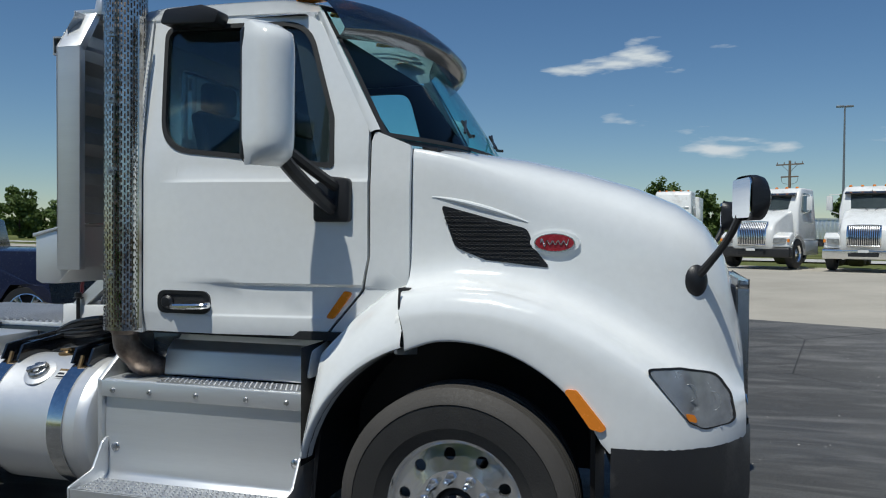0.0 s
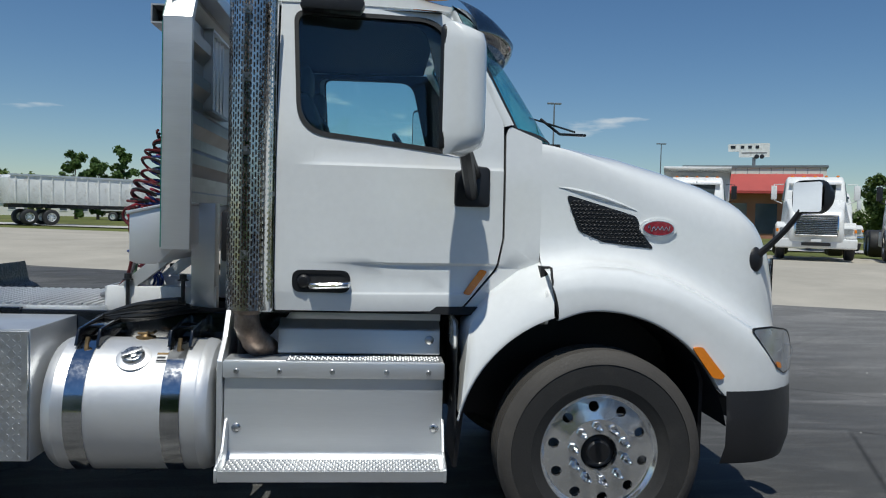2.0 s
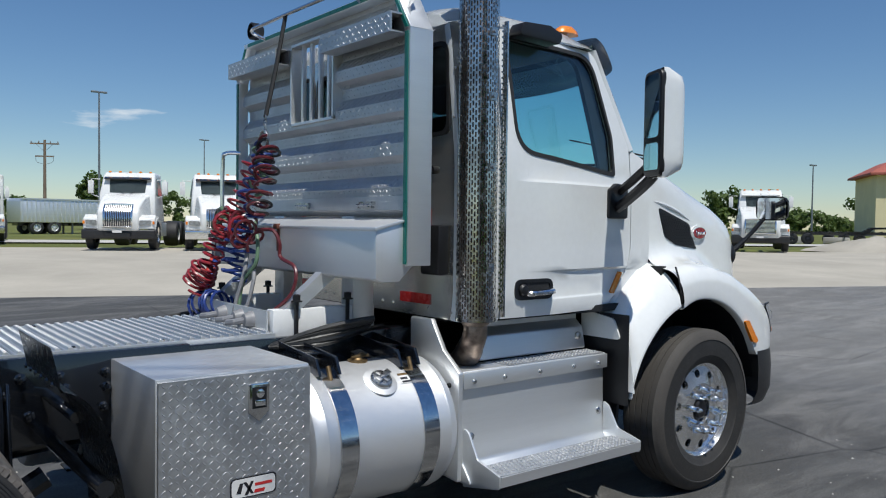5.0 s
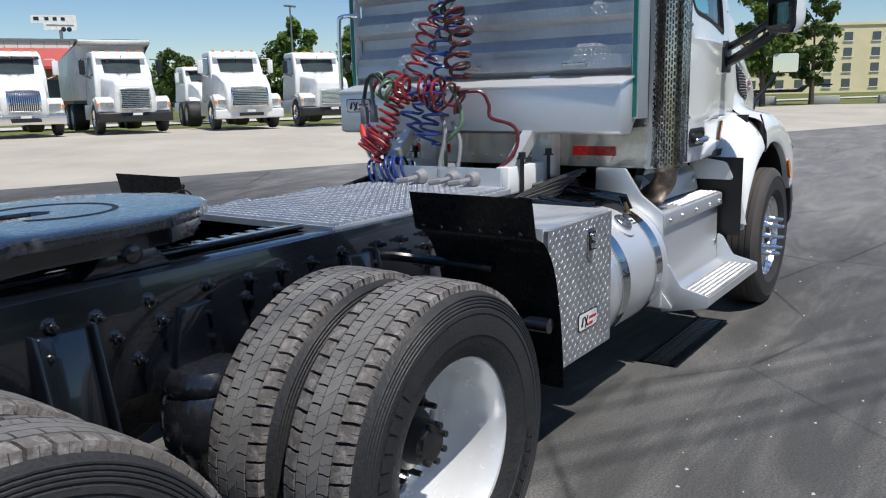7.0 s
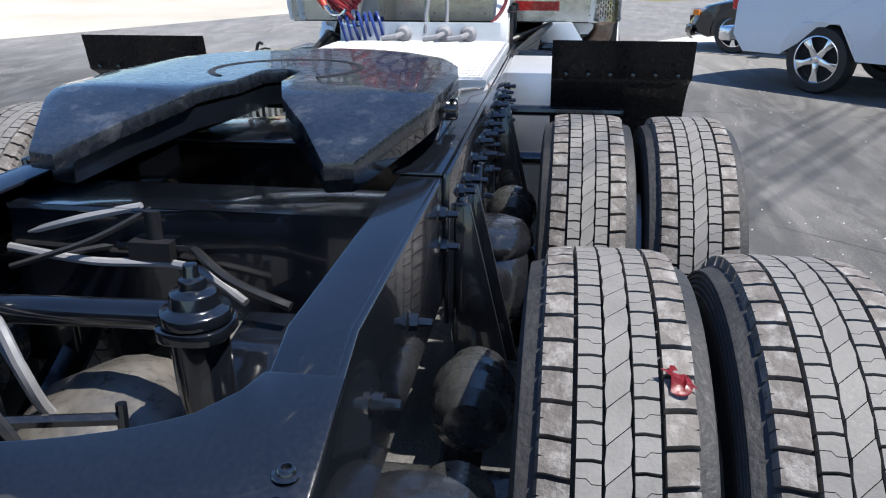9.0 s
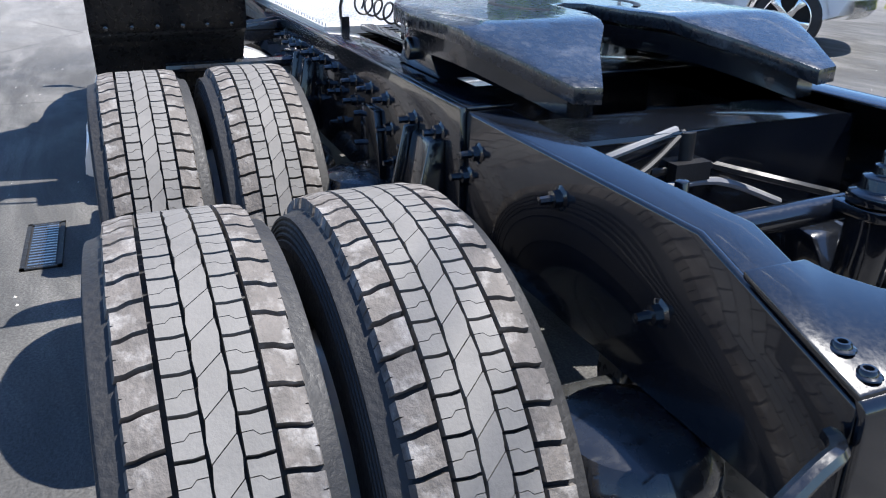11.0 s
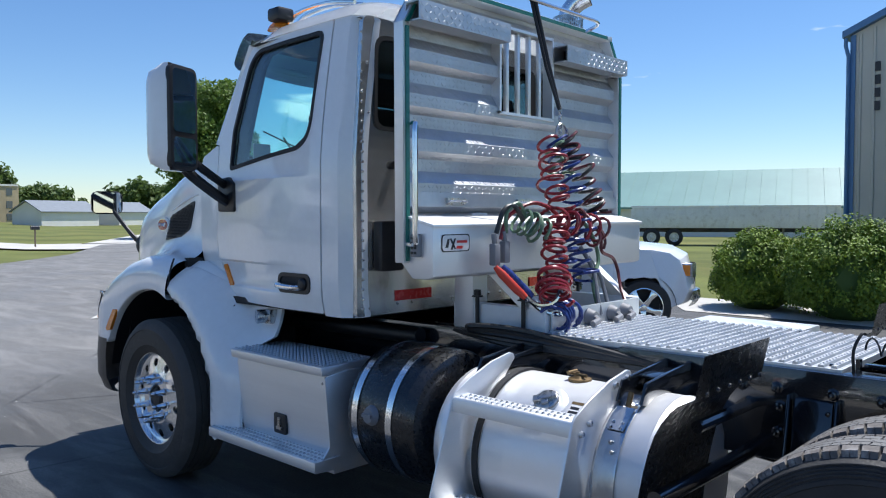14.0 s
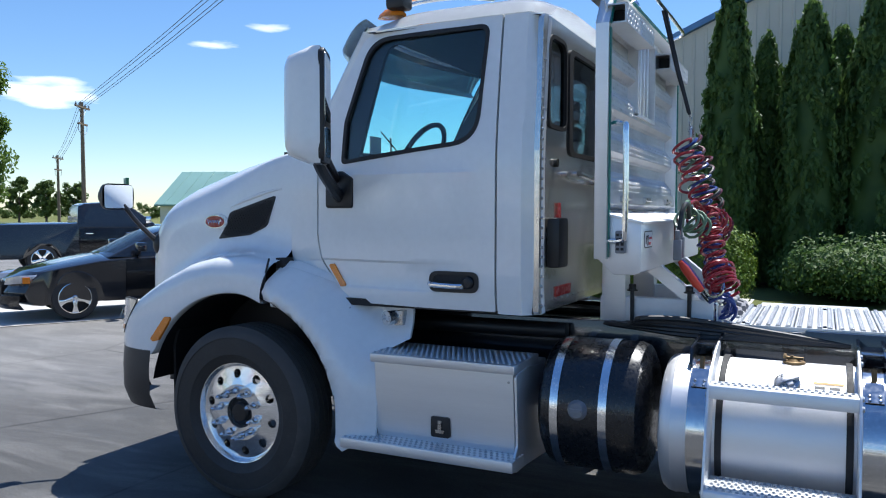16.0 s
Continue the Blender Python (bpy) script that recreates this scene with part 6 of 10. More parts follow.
# ---- fuel tanks ----
def fuel_tank(x0, x1, s, straps, cap):
    r, cy, cz = 0.337, s * 0.755, 0.648
    bm = bmesh.new()
    e = 0.055
    prof = [(0.0, x0 + 0.015), (r * 0.55, x0 + 0.01), (r - 0.05, x0 + 0.004), (r - 0.02, x0 + 0.014), (r - 0.004, x0 + 0.035), (r, x0 + e), (r + 0.003, x0 + e + 0.01), (r, x0 + e + 0.02),
            (r, x1 - e - 0.02), (r + 0.003, x1 - e - 0.01), (r, x1 - e), (r - 0.004, x1 - 0.035), (r - 0.02, x1 - 0.014), (r - 0.05, x1 - 0.004), (r * 0.55, x1 - 0.01), (0.0, x1 - 0.015)]
    lathe(bm, prof, 64, "x", (0, cy, cz))
    ob = part("fuel_tank", bm, M["tank"], truck, "round brushed aluminium fuel tank", smooth=0.5)
    for x in straps:
        bm = bmesh.new()
        lathe(bm, [(r + 0.002, x - 0.045), (r + 0.006, x - 0.045), (r + 0.006, x + 0.045), (r + 0.002, x + 0.045)], 64, "x", (0, cy, cz))
        st = part("tank_strap", bm, M["strap"], ob, "polished tank strap", smooth=0.5)
        bm = bmesh.new()
        a = cy + s * 0.10
        prism(bm, [(a, cz + r - 0.03), (cy - s * 0.30, cz + r + 0.03), (cy - s * 0.30, cz + r + 0.10), (a + s * 0.02, cz + r + 0.06), (a + s * 0.06, cz + r - 0.02)], "x", x - 0.06, x - 0.045)
        prism(bm, [(a, cz + r - 0.03), (cy - s * 0.30, cz + r + 0.03), (cy - s * 0.30, cz + r + 0.10), (a + s * 0.02, cz + r + 0.06), (a + s * 0.06, cz + r - 0.02)], "x", x + 0.045, x + 0.06)
        box(bm, x - 0.06, x + 0.06, *sorted((cy - s * 0.30, cy)), cz + r + 0.05, cz + r + 0.062)
        part("tank_bracket", bm, M["black"], ob, "black tank bracket", bevel=0.003)
        bm = bmesh.new()
        cyl(bm, (x, cy + s * 0.135, cz + r + 0.02), (x, cy + s * 0.17, cz + r - 0.06), 0.011, 8)
        part("strap_bolt", bm, M["brass"], st)
    cx = cap
    n = Vector((0, s * 0.60, 0.80)).normalized()
    c = Vector((cx, cy, cz)) + n * (r - 0.004)
    turn = n.to_track_quat("Z", "Y").to_matrix().to_4x4()
    bm = bmesh.new()
    lathe(bm, [(0.085, 0.0), (0.085, 0.006), (0.072, 0.01), (0.055, 0.012), (0.055, 0.022)], 28, "z")
    part("filler_neck", bm, M["tank"], ob, m=Matrix.Translation(c) @ turn)
    bm = bmesh.new()
    lathe(bm, [(0.0, 0.034), (0.045, 0.034), (0.052, 0.028), (0.053, 0.014)], 24, "z")
    box(bm, -0.05, 0.05, -0.014, 0.014, 0.03, 0.052)
    box(bm, -0.014, 0.014, -0.035, 0.035, 0.03, 0.046)
    part("filler_cap", bm, M["steel"], ob, "grey fuel filler cap", bevel=0.002, m=Matrix.Translation(c) @ turn @ Matrix.Rotation(0.5, 4, "Z"))
    c2 = Vector((cx + (0.17 if s < 0 else -0.165), cy, cz)) + n * (r + 0.0015)
    bm = bmesh.new()
    box(bm, -0.06, 0.06, -0.032, 0.032, 0.0, 0.001)
    lab = part("warning_label", bm, M["label"], ob, "pale warning label with dark bars", m=Matrix.Translation(c2) @ turn)
    bm = bmesh.new()
    for k, (a, b) in enumerate(((-0.055, -0.005), (0.005, 0.055))):
        box(bm, a, b, -0.028, -0.016, 0.001, 0.0016)
        box(bm, a, b - 0.01, -0.008, 0.006, 0.001, 0.0016)
    part("label_bars", bm, M["label_dark"], lab)
    bm = bmesh.new()
    box(bm, -0.06, 0.06, 0.018, 0.032, 0.001, 0.0018)
    part("label_band", bm, M["brass"], lab)
    bm = bmesh.new()
    f = Vector((cx + (0.0 if s < 0 else -0.02), cy, cz + r))
    lathe(bm, [(0.05, -0.004), (0.05, 0.008), (0.03, 0.01), (0.02, 0.02)], 16, "z", f + Vector((0.0, 0, 0)))
    cyl(bm, f + Vector((0.01, 0, 0.01)), f + Vector((0.01, 0, 0.035)), 0.009, 8)
    cyl(bm, f + Vector((-0.04, s * 0.01, 0.024)), f + Vector((0.04, 0, 0.024)), 0.007, 8)
    cyl(bm, f + Vector((0.04, -s * 0.035, 0.03)), f + Vector((0.04, s * 0.03, 0.03)), 0.008, 8)
    part("tank_fitting", bm, M["brass"], ob, "brass tank fitting")
    return ob


fuel_tank(-2.67, -1.862, -1, (-2.50, -2.045), -2.255)
ltank = fuel_tank(-3.49, -2.385, 1, (-2.568, -3.282), -2.94)
# step frame round the tank on the driver side: two cheek plates with a step above and below
PLATES = (-3.222, -2.632)
cheek = [(0.79, 1.045), (0.80, 1.068), (0.825, 1.075), (0.95, 1.052), (1.10, 0.998), (1.19, 0.952), (1.207, 0.93), (1.345, 0.53), (1.350, 0.47), (1.338, 0.457), (1.10, 0.395), (0.965, 0.345)]
cheek += [(0.755 + 0.342 * math.cos(radians(a)), 0.648 + 0.342 * math.sin(radians(a))) for a in range(-54, 81, 9)]
for x in PLATES:
    bm = bmesh.new()
    prism(bm, cheek, "x", x - 0.005, x + 0.005)
    steps = part("tank_step_frame", bm, M["alu"], truck, "aluminium step frame round the fuel tank", bevel=0.002)
    out = -1 if x < -3 else 1
    for y, z in ((1.155, 0.885), (1.10, 0.915), (1.29, 0.485), (1.20, 0.46), (0.83, 1.045), (0.92, 1.03)):
        bm = bmesh.new()
        lathe(bm, [(0.0, 0.012), (0.011, 0.011), (0.014, 0.0)], 10, "x")
        part("bolt", bm, M["steel"], steps, m=Matrix.Translation((x + out * 0.005, y, z)) @ Matrix.Rotation(0 if out > 0 else math.pi, 4, "Z"))
for y0, y1, z, drop in ((1.10, 1.205, 0.938, 0.058), (1.125, 1.345, 0.518, 0.055)):
    bm = bmesh.new()
    prism(bm, [(y0, z), (y1 - 0.006, z), (y1, z - 0.006), (y1 + 0.008, z - drop), (y1 - 0.004, z - drop), (y1 - 0.012, z - 0.012), (y0, z - 0.012)], "x", PLATES[0] + 0.005, PLATES[1] - 0.005)
    tread = part("tank_step", bm, M["alu"], steps, "folded aluminium step", bevel=0.002)
    bm = bmesh.new()
    teeth(bm, PLATES[0] + 0.02, PLATES[1] - 0.02, y0 + 0.01, y1 - 0.01, z, 0.027, 0.030, 0.009, 0.006)
    part("step_tread", bm, M["tread_plate"], tread, "grip step tread", kind="stuff")
for x in (-2.664, -3.19):
    bm = bmesh.new()
    lathe(bm, [(0.340, x - 0.014), (0.350, x - 0.014), (0.350, x + 0.014), (0.340, x + 0.014)], 40, "x", (0, 0.755, 0.648))
    part("rubber_band", bm, M["rubber"], ltank, "black rubber band")
for x in (-2.568, -3.282):
    n = Vector((0, 0.62, 0.78)).normalized()
    bm = bmesh.new()
    box(bm, -0.036, 0.036, -0.055, 0.055, 0.0, 0.004)
    for a in (-0.02, 0.02):
        for b in (-0.045, -0.02):
            lathe(bm, [(0.0, 0.011), (0.006, 0.010), (0.008, 0.004)], 8, "z", (a, b, 0))
    part("strap_plate", bm, M["strap"], ltank, "riveted strap end plate", m=Matrix.Translation(Vector((x, 0.755, 0.648)) + n * 0.344) @ n.to_track_quat("Z", "Y").to_matrix().to_4x4())

# ---- black exhaust canister and step box on the driver side ----
bm = bmesh.new()
lathe(bm, [(0.0, -2.32), (0.27, -2.315), (0.32, -2.29), (0.335, -2.25), (0.335, -1.87), (0.32, -1.83), (0.27, -1.80), (0.0, -1.795)], 56, "x", (0, 0.77, 0.70))
can = part("exhaust_canister", bm, M["fender"], truck, "black exhaust treatment canister")
for x in (-1.90, -2.14):
    bm = bmesh.new()
    lathe(bm, [(0.337, x - 0.02), (0.342, x - 0.02), (0.342, x + 0.02), (0.337, x + 0.02)], 56, "x", (0, 0.77, 0.70))
    part("canister_strap", bm, M["chrome"], can, "bright steel strap", smooth=0.5)
n = Vector((0, 0.97, 0.10)).normalized()
bm = bmesh.new()
lathe(bm, [(0.0, 0.03), (0.035, 0.028), (0.045, 0.012), (0.05, 0.0)], 20, "z")
box(bm, -0.03, 0.03, -0.008, 0.008, 0.026, 0.04)
part("canister_cap", bm, M["grey"], can, "grey-blue filler cap", m=Matrix.Translation(Vector((-2.02, 0.77, 0.70)) + n * 0.333) @ n.to_track_quat("Z", "Y").to_matrix().to_4x4())
bm = bmesh.new()
prism(bm, rpoly([(0.62, 0.37, 0), (1.08, 0.37, 0.01), (1.08, 0.42, 0.01), (1.10, 0.50, 0.02), (1.13, 0.885, 0.01), (0.62, 0.885, 0)]), "x", -1.70, -0.90)
lbox = part("step_box", bm, M["alu"], truck, "brushed aluminium side box with a latch", bevel=0.004)
bm = bmesh.new()
prism(bm, [(0.80, 0.886), (1.165, 0.886), (1.17, 0.932), (0.80, 0.938)], "x", -1.72, -0.895)
part("box_lid", bm, M["alu"], lbox, bevel=0.004)
bm = bmesh.new()
teeth(bm, -1.71, -0.905, 0.82, 1.16, 0.936, 0.030, 0.033, 0.010, 0.006)
part("step_tread", bm, M["tread_plate"], lbox, "grip step tread", kind="stuff")
bm = bmesh.new()
box(bm, -1.735, -0.74, 1.06, 1.225, 0.415, 0.47)
part("lower_step", bm, M["alu"], lbox, bevel=0.004)
bm = bmesh.new()
teeth(bm, -1.73, -0.75, 1.07, 1.22, 0.47, 0.030, 0.033, 0.010, 0.006)
part("lower_tread", bm, M["tread_plate"], lbox, "grip step tread", kind="stuff")
bm = bmesh.new()
prism(bm, rpoly([(0.62, 0.37, 0), (1.22, 0.41, 0.01), (1.12, 0.52, 0.04), (1.15, 0.88, 0.02), (0.98, 0.90, 0.03), (0.62, 0.86, 0)]), "x", -1.725, -1.712)
part("box_end_plate", bm, M["alu"], lbox, bevel=0.003)
bm = bmesh.new()
prism(bm, rpoly([(-1.345, 0.51, 0.015), (-1.235, 0.51, 0.015), (-1.235, 0.62, 0.015), (-1.345, 0.62, 0.015)]), "y", 1.095, 1.118)
la = part("box_latch", bm, M["plastic"], lbox, "black paddle latch", bevel=0.003)
bm = bmesh.new()
prism(bm, [(-1.315, 0.535), (-1.265, 0.535), (-1.265, 0.55), (-1.28, 0.55), (-1.28, 0.60), (-1.30, 0.60), (-1.30, 0.55), (-1.315, 0.55)], "y", 1.118, 1.126)
part("latch_lever", bm, M["steel"], la)
for k in range(3):
    bm = bmesh.new()
    lathe(bm, [(0.0, 0.008), (0.006, 0.007), (0.008, 0.0)], 8, "y", (-1.675, 1.125 - 0.012 * k, 0.84 - 0.07 * k))
    part("screw", bm, M["steel"], lbox)
bm = bmesh.new()
cyl(bm, (-0.93, 0.92, 1.10), (-0.90, 1.0, 1.10), 0.04, 18)
box(bm, -0.98, -0.93, 0.90, 0.96, 1.06, 1.14)
part("work_lamp", bm, M["steel"], truck, "small round work lamp under the cab")
bm = bmesh.new()
cyl(bm, (-1.80, 0.55, 1.03), (-0.75, 0.60, 1.03), 0.045, 14)
part("exhaust_pipe", bm, M["plastic"], truck)

# ---- tool box of tread plate ----
bm = bmesh.new()
box(bm, -3.345, -2.70, -1.075, -0.50, 0.43, 1.068)
tb = part("tool_box", bm, M["alu"], truck, "aluminium tool box with a tread plate door", bevel=0.004)
bm = bmesh.new()
box(bm, -3.34, -2.705, -1.096, -1.078, 0.44, 1.058)
lugs(bm, (-3.335, -1.096, 0.445), (1, 0, 0), (0, 0, 1), (0, -1, 0), 0.625, 0.61, 0.0265, 0.022, 0.006, 0.0015)
tdoor = part("tool_box_door", bm, M["tread_plate"], tb, "tread plate door")
bm = bmesh.new()
prism(bm, rpoly([(-2.985, 0.90, 0.01), (-2.94, 0.86, 0.005), (-2.895, 0.90, 0.01), (-2.895, 1.015, 0.012), (-2.985, 1.015, 0.012)]), "y", -1.106, -1.094)
lt = part("door_latch", bm, M["strap"], tdoor, "chrome T latch", bevel=0.003)
bm = bmesh.new()
box(bm, -2.97, -2.91, -1.109, -1.104, 0.915, 1.0)
part("latch_recess", bm, M["plastic"], lt)
bm = bmesh.new()
cyl(bm, (-2.94, -1.118, 0.975), (-2.94, -1.104, 0.975), 0.018, 14)
box(bm, -2.962, -2.918, -1.118, -1.108, 0.925, 0.95)
part("latch_handle", bm, M["chrome"], lt, bevel=0.002)


def sticker(parent, c, u, v, n):
    """A dealer's decal: pale lozenge, dark rim, dark and red marks."""
    c, u, v, n = Vector(c), Vector(u), Vector(v), Vector(n)
    for nm, w, h, off, mt, pts in (("decal", 0.10, 0.042, 0.001, "label_dark", None), ("decal_face", 0.094, 0.037, 0.002, "label", None)):
        bm = bmesh.new()
        ring = rpoly([(-w, -h, 0.02), (w, -h, 0.02), (w, h, 0.02), (-w, h, 0.02)])
        vs = [bm.verts.new(c + u * a + v * b + n * off) for a, b in ring]
        bm.faces.new(vs)
        if nm == "decal":
            ob = part(nm, bm, M[mt], parent, "white dealer decal with dark rim")
        else:
            part(nm, bm, M[mt], ob)
    for mt, shape in (("label_dark", [(-0.075, -0.02), (-0.055, -0.022), (-0.045, 0.02), (-0.06, 0.02)]), ("label_dark", [(-0.04, -0.03), (-0.025, -0.032), (0.0, 0.022), (-0.012, 0.022)]),
                      ("label_dark", [(-0.012, -0.028), (0.0, -0.028), (-0.032, 0.022), (-0.046, 0.022)]), ("label_red", [(0.005, 0.0), (0.08, 0.0), (0.08, 0.012), (0.005, 0.012)]),
                      ("label_red", [(0.0, -0.028), (0.045, -0.028), (0.05, -0.014), (0.005, -0.014)])):
        bm = bmesh.new()
        bm.faces.new([bm.verts.new(c + u * a + v * b + n * 0.003) for a, b in shape])
        part("decal_mark", bm, M[mt], ob)


sticker(tdoor, (-2.96, -1.0985, 0.60), (1, 0, 0), (0, 0, 1), (0, -1, 0))

# ---- headache rack ----
rack = None
for s in (-1, 1):
    bm = bmesh.new()
    a, b = sorted((s * 0.945, s * 0.985))
    xf = -1.985 if s < 0 else -2.06
    prism(bm, [(-2.125, 1.46), (xf, 1.46), (xf, 2.60), (-2.125, 2.60)], "y", a, b)
    prism(bm, [(s * 0.985, 2.60), (s * 0.86, 2.80), (s * 0.82, 2.80), (s * 0.945, 2.58)], "x", -2.125, xf)
    ob = part("rack_post", bm, M["alu"], truck if rack is None else rack, "aluminium headache rack between cab and deck" if rack is None else "", bevel=0.004)
    if rack is None:
        rack = ob
        ob.name = "headache_rack"
    bm = bmesh.new()
    box(bm, -2.132, -2.126, *sorted((s * 0.952, s * 0.975)), 1.47, 2.58)
    prism(bm, [(s * 0.975, 2.60), (s * 0.855, 2.79), (s * 0.835, 2.79), (s * 0.953, 2.60)], "x", -2.132, -2.126)
    part("edge_tape", bm, M["teal"], rack, "teal edge tape")
    bm = bmesh.new()
    tube(bm, spline([(-2.12, s * 0.93, 2.12), (-2.20, s * 0.98, 2.115), (-2.215, s * 1.0, 2.05), (-2.215, s * 1.0, 1.62), (-2.20, s * 0.985, 1.555), (-2.12, s * 0.96, 1.55)], 22), 0.014, 10)
    part("grab_handle", bm, M["chrome"], rack, "chrome grab handle") if s > 0 else bm.free()
    # legs and gussets
    bm = bmesh.new()
    box(bm, -2.10, -1.97, *sorted((s * 0.34, s * 0.46)), 1.085, 1.70)
    part("rack_leg", bm, M["alu"], rack, bevel=0.004)
    bm = bmesh.new()
    box(bm, -2.56, -1.96, *sorted((s * 0.38, s * 0.455)), 1.085, 1.225)
    part("rack_foot", bm, M["white"], rack, bevel=0.004)
    bm = bmesh.new()
    prism(bm, [(-2.50, 1.225), (-2.40, 1.225), (-2.10, 1.46), (-2.10, 1.56)], "y", *sorted((s * 0.385, s * 0.45)))
    part("rack_gusset", bm, M["alu"], rack)
    for x in (-2.44, -2.14):
        bm = bmesh.new()
        cyl(bm, (x, s * 0.47, 0.86), (x, s * 0.47, 1.30), 0.011, 8)
        lathe(bm, [(0.0, 1.30), (0.02, 1.298), (0.02, 1.27), (0.03, 1.268), (0.03, 1.262)], 8, "z", (x, s * 0.47, 0))
        part("u_bolt", bm, M["plastic"], rack)
bm = bmesh.new()
prism(bm, [(-2.13, 2.79), (-1.955, 2.79), (-1.955, 2.865), (-1.99, 2.865), (-2.0, 2.82), (-2.13, 2.82)], "y", -0.86, 0.86)
part("top_channel", bm, M["alu"], rack, bevel=0.003)
bm = bmesh.new()
tube(bm, spline([(-2.12, 0.55, 2.80), (-2.22, 0.55, 2.84), (-2.23, 0.3, 2.845), (-2.23, -0.3, 2.845), (-2.22, -0.55, 2.84), (-2.12, -0.55, 2.80)], 26), 0.011, 8)
part("hose_rail", bm, M["chrome"], rack, "chrome hose tender rail")
bm = bmesh.new()
box(bm, -2.134, -2.128, -0.80, 0.80, 2.795, 2.815)
part("edge_tape", bm, M["teal"], rack, "teal edge tape")
FOLD = [(1.70, -2.05)]
z = 1.70
for k in range(5):
    FOLD += [(z + 0.05, -2.05), (z + 0.085, -2.095), (z + 0.145, -2.095), (z + 0.205, -2.05)]
    z += 0.215
FOLD.append((2.79, -2.05))


def fold_x(zz):
    return interp(FOLD, zz)


bm = bmesh.new()
for y0, y1, z0, z1 in ((-0.945, -0.25, 1.70, 2.79), (0.25, 0.945, 1.70, 2.79), (-0.25, 0.25, 1.70, 2.24), (-0.25, 0.25, 2.71, 2.79)):
    zs = sorted({z0, z1, *[q[0] for q in FOLD if z0 < q[0] < z1]})
    grid(bm, [[(fold_x(q), y0, q), (fold_x(q), y1, q)] for q in zs])
    for a, b in zip(zs, zs[1:]):
        d = Vector((fold_x(b) - fold_x(a), 0, b - a))
        if d.length > 0.03:
            v = d.normalized()
            lugs(bm, Vector((fold_x(a), y1, a)), Vector((0, -1, 0)), v, Vector((0, -1, 0)).cross(v), y1 - y0, d.length, 0.029, 0.024, 0.006, 0.0022)
panel = part("rack_panel", bm, M["tread_plate"], rack, "folded tread plate panel", smooth=0.4)
bm = bmesh.new()
for y in (-0.25, 0.235):
    box(bm, -2.11, -2.04, y, y + 0.015, 2.24, 2.71)
for zz in (2.235, 2.70):
    box(bm, -2.11, -2.04, -0.25, 0.25, zz, zz + 0.015)
fr = part("rack_window_frame", bm, M["alu"], panel)
for y in (-0.15, -0.05, 0.05, 0.15):
    bm = bmesh.new()
    box(bm, -2.085, -2.06, y - 0.012, y + 0.012, 2.24, 2.71)
    part("window_bar", bm, M["alu"], panel, bevel=0.003)
for y0, y1, z0 in ((-0.93, -0.26, 2.575), (0.27, 0.95, 2.60)):
    bm = bmesh.new()
    ring = [(-2.20, z0), (-2.10, z0), (-2.10, z0 + 0.095), (-2.20, z0 + 0.095)]
    inn = [(-2.192, z0 + 0.008), (-2.108, z0 + 0.008), (-2.108, z0 + 0.087), (-2.192, z0 + 0.087)]
    for a in range(4):
        b = (a + 1) % 4
        prism(bm, [ring[a], ring[b], inn[b], inn[a]], "y", y0, y1)
    lugs(bm, (-2.20, y1, z0), (0, -1, 0), (0, 0, 1), (-1, 0, 0), y1 - y0, 0.095, 0.029, 0.024, 0.006, 0.0022)
    tb2 = part("chain_tube", bm, M["tread_plate"], rack, "open square tread plate tube")
    bm = bmesh.new()
    box(bm, -2.19, -2.11, y0 + 0.10, y1 - 0.10, z0 + 0.01, z0 + 0.085)
    part("tube_shadow", bm, M["interior"], tb2)
# tray with a sloping lid
bm = bmesh.new()
prism(bm, [(-2.285, 1.40), (-2.285, 1.635), (-2.06, 1.685), (-2.06, 1.47), (-2.15, 1.385), (-2.25, 1.385)], "y", -0.955, 0.955)
tray = part("rack_tray", bm, M["tank"], rack, "plain aluminium tray box", bevel=0.005)
bm = bmesh.new()
prism(bm, [(-2.297, 1.628), (-2.297, 1.645), (-2.06, 1.698), (-2.06, 1.688)], "y", -0.965, 0.965)
part("tray_lid", bm, M["tank"], tray, bevel=0.002)
bm = bmesh.new()
prism(bm, [(-2.06, 1.70), (-2.12, 1.73), (-2.115, 1.80), (-2.06, 1.80)], "y", -0.94, 0.94)
lugs(bm, (-2.118, 0.94, 1.732), (0, -1, 0), (0.07, 0, 1), (-1, 0, 0), 1.88, 0.068, 0.029, 0.024, 0.006, 0.0022)
part("ledge", bm, M["tread_plate"], rack, "tread plate ledge")
for y in (-0.62, 0.05, 0.62):
    bm = bmesh.new()
    box(bm, -2.135, -2.118, y - 0.07, y + 0.07, 1.74, 1.775)
    cyl(bm, (-2.14, y - 0.07, 1.757), (-2.14, y + 0.07, 1.757), 0.006, 8)
    part("hinge", bm, M["steel"], rack)
bm = bmesh.new()
box(bm, -2.292, -2.287, 0.02, 0.055, 1.50, 1.63)
box(bm, -2.31, -2.288, 0.015, 0.06, 1.625, 1.655)
part("tie_strap", bm, M["brown"], tray, "brown leather tie strap", bevel=0.002)
sticker(tray, (-2.287, 0.80, 1.555), (0, -1, 0), (0, 0, 1), (-1, 0, 0))
bm = bmesh.new()
prism(bm, rpoly([(-2.215, 1.49, 0.01), (-2.165, 1.49, 0.01), (-2.165, 1.60, 0.01), (-2.215, 1.60, 0.01)]), "y", 0.955, 0.985)
sk = part("socket", bm, M["grey"], tray, "grey trailer socket", bevel=0.004)
bm = bmesh.new()
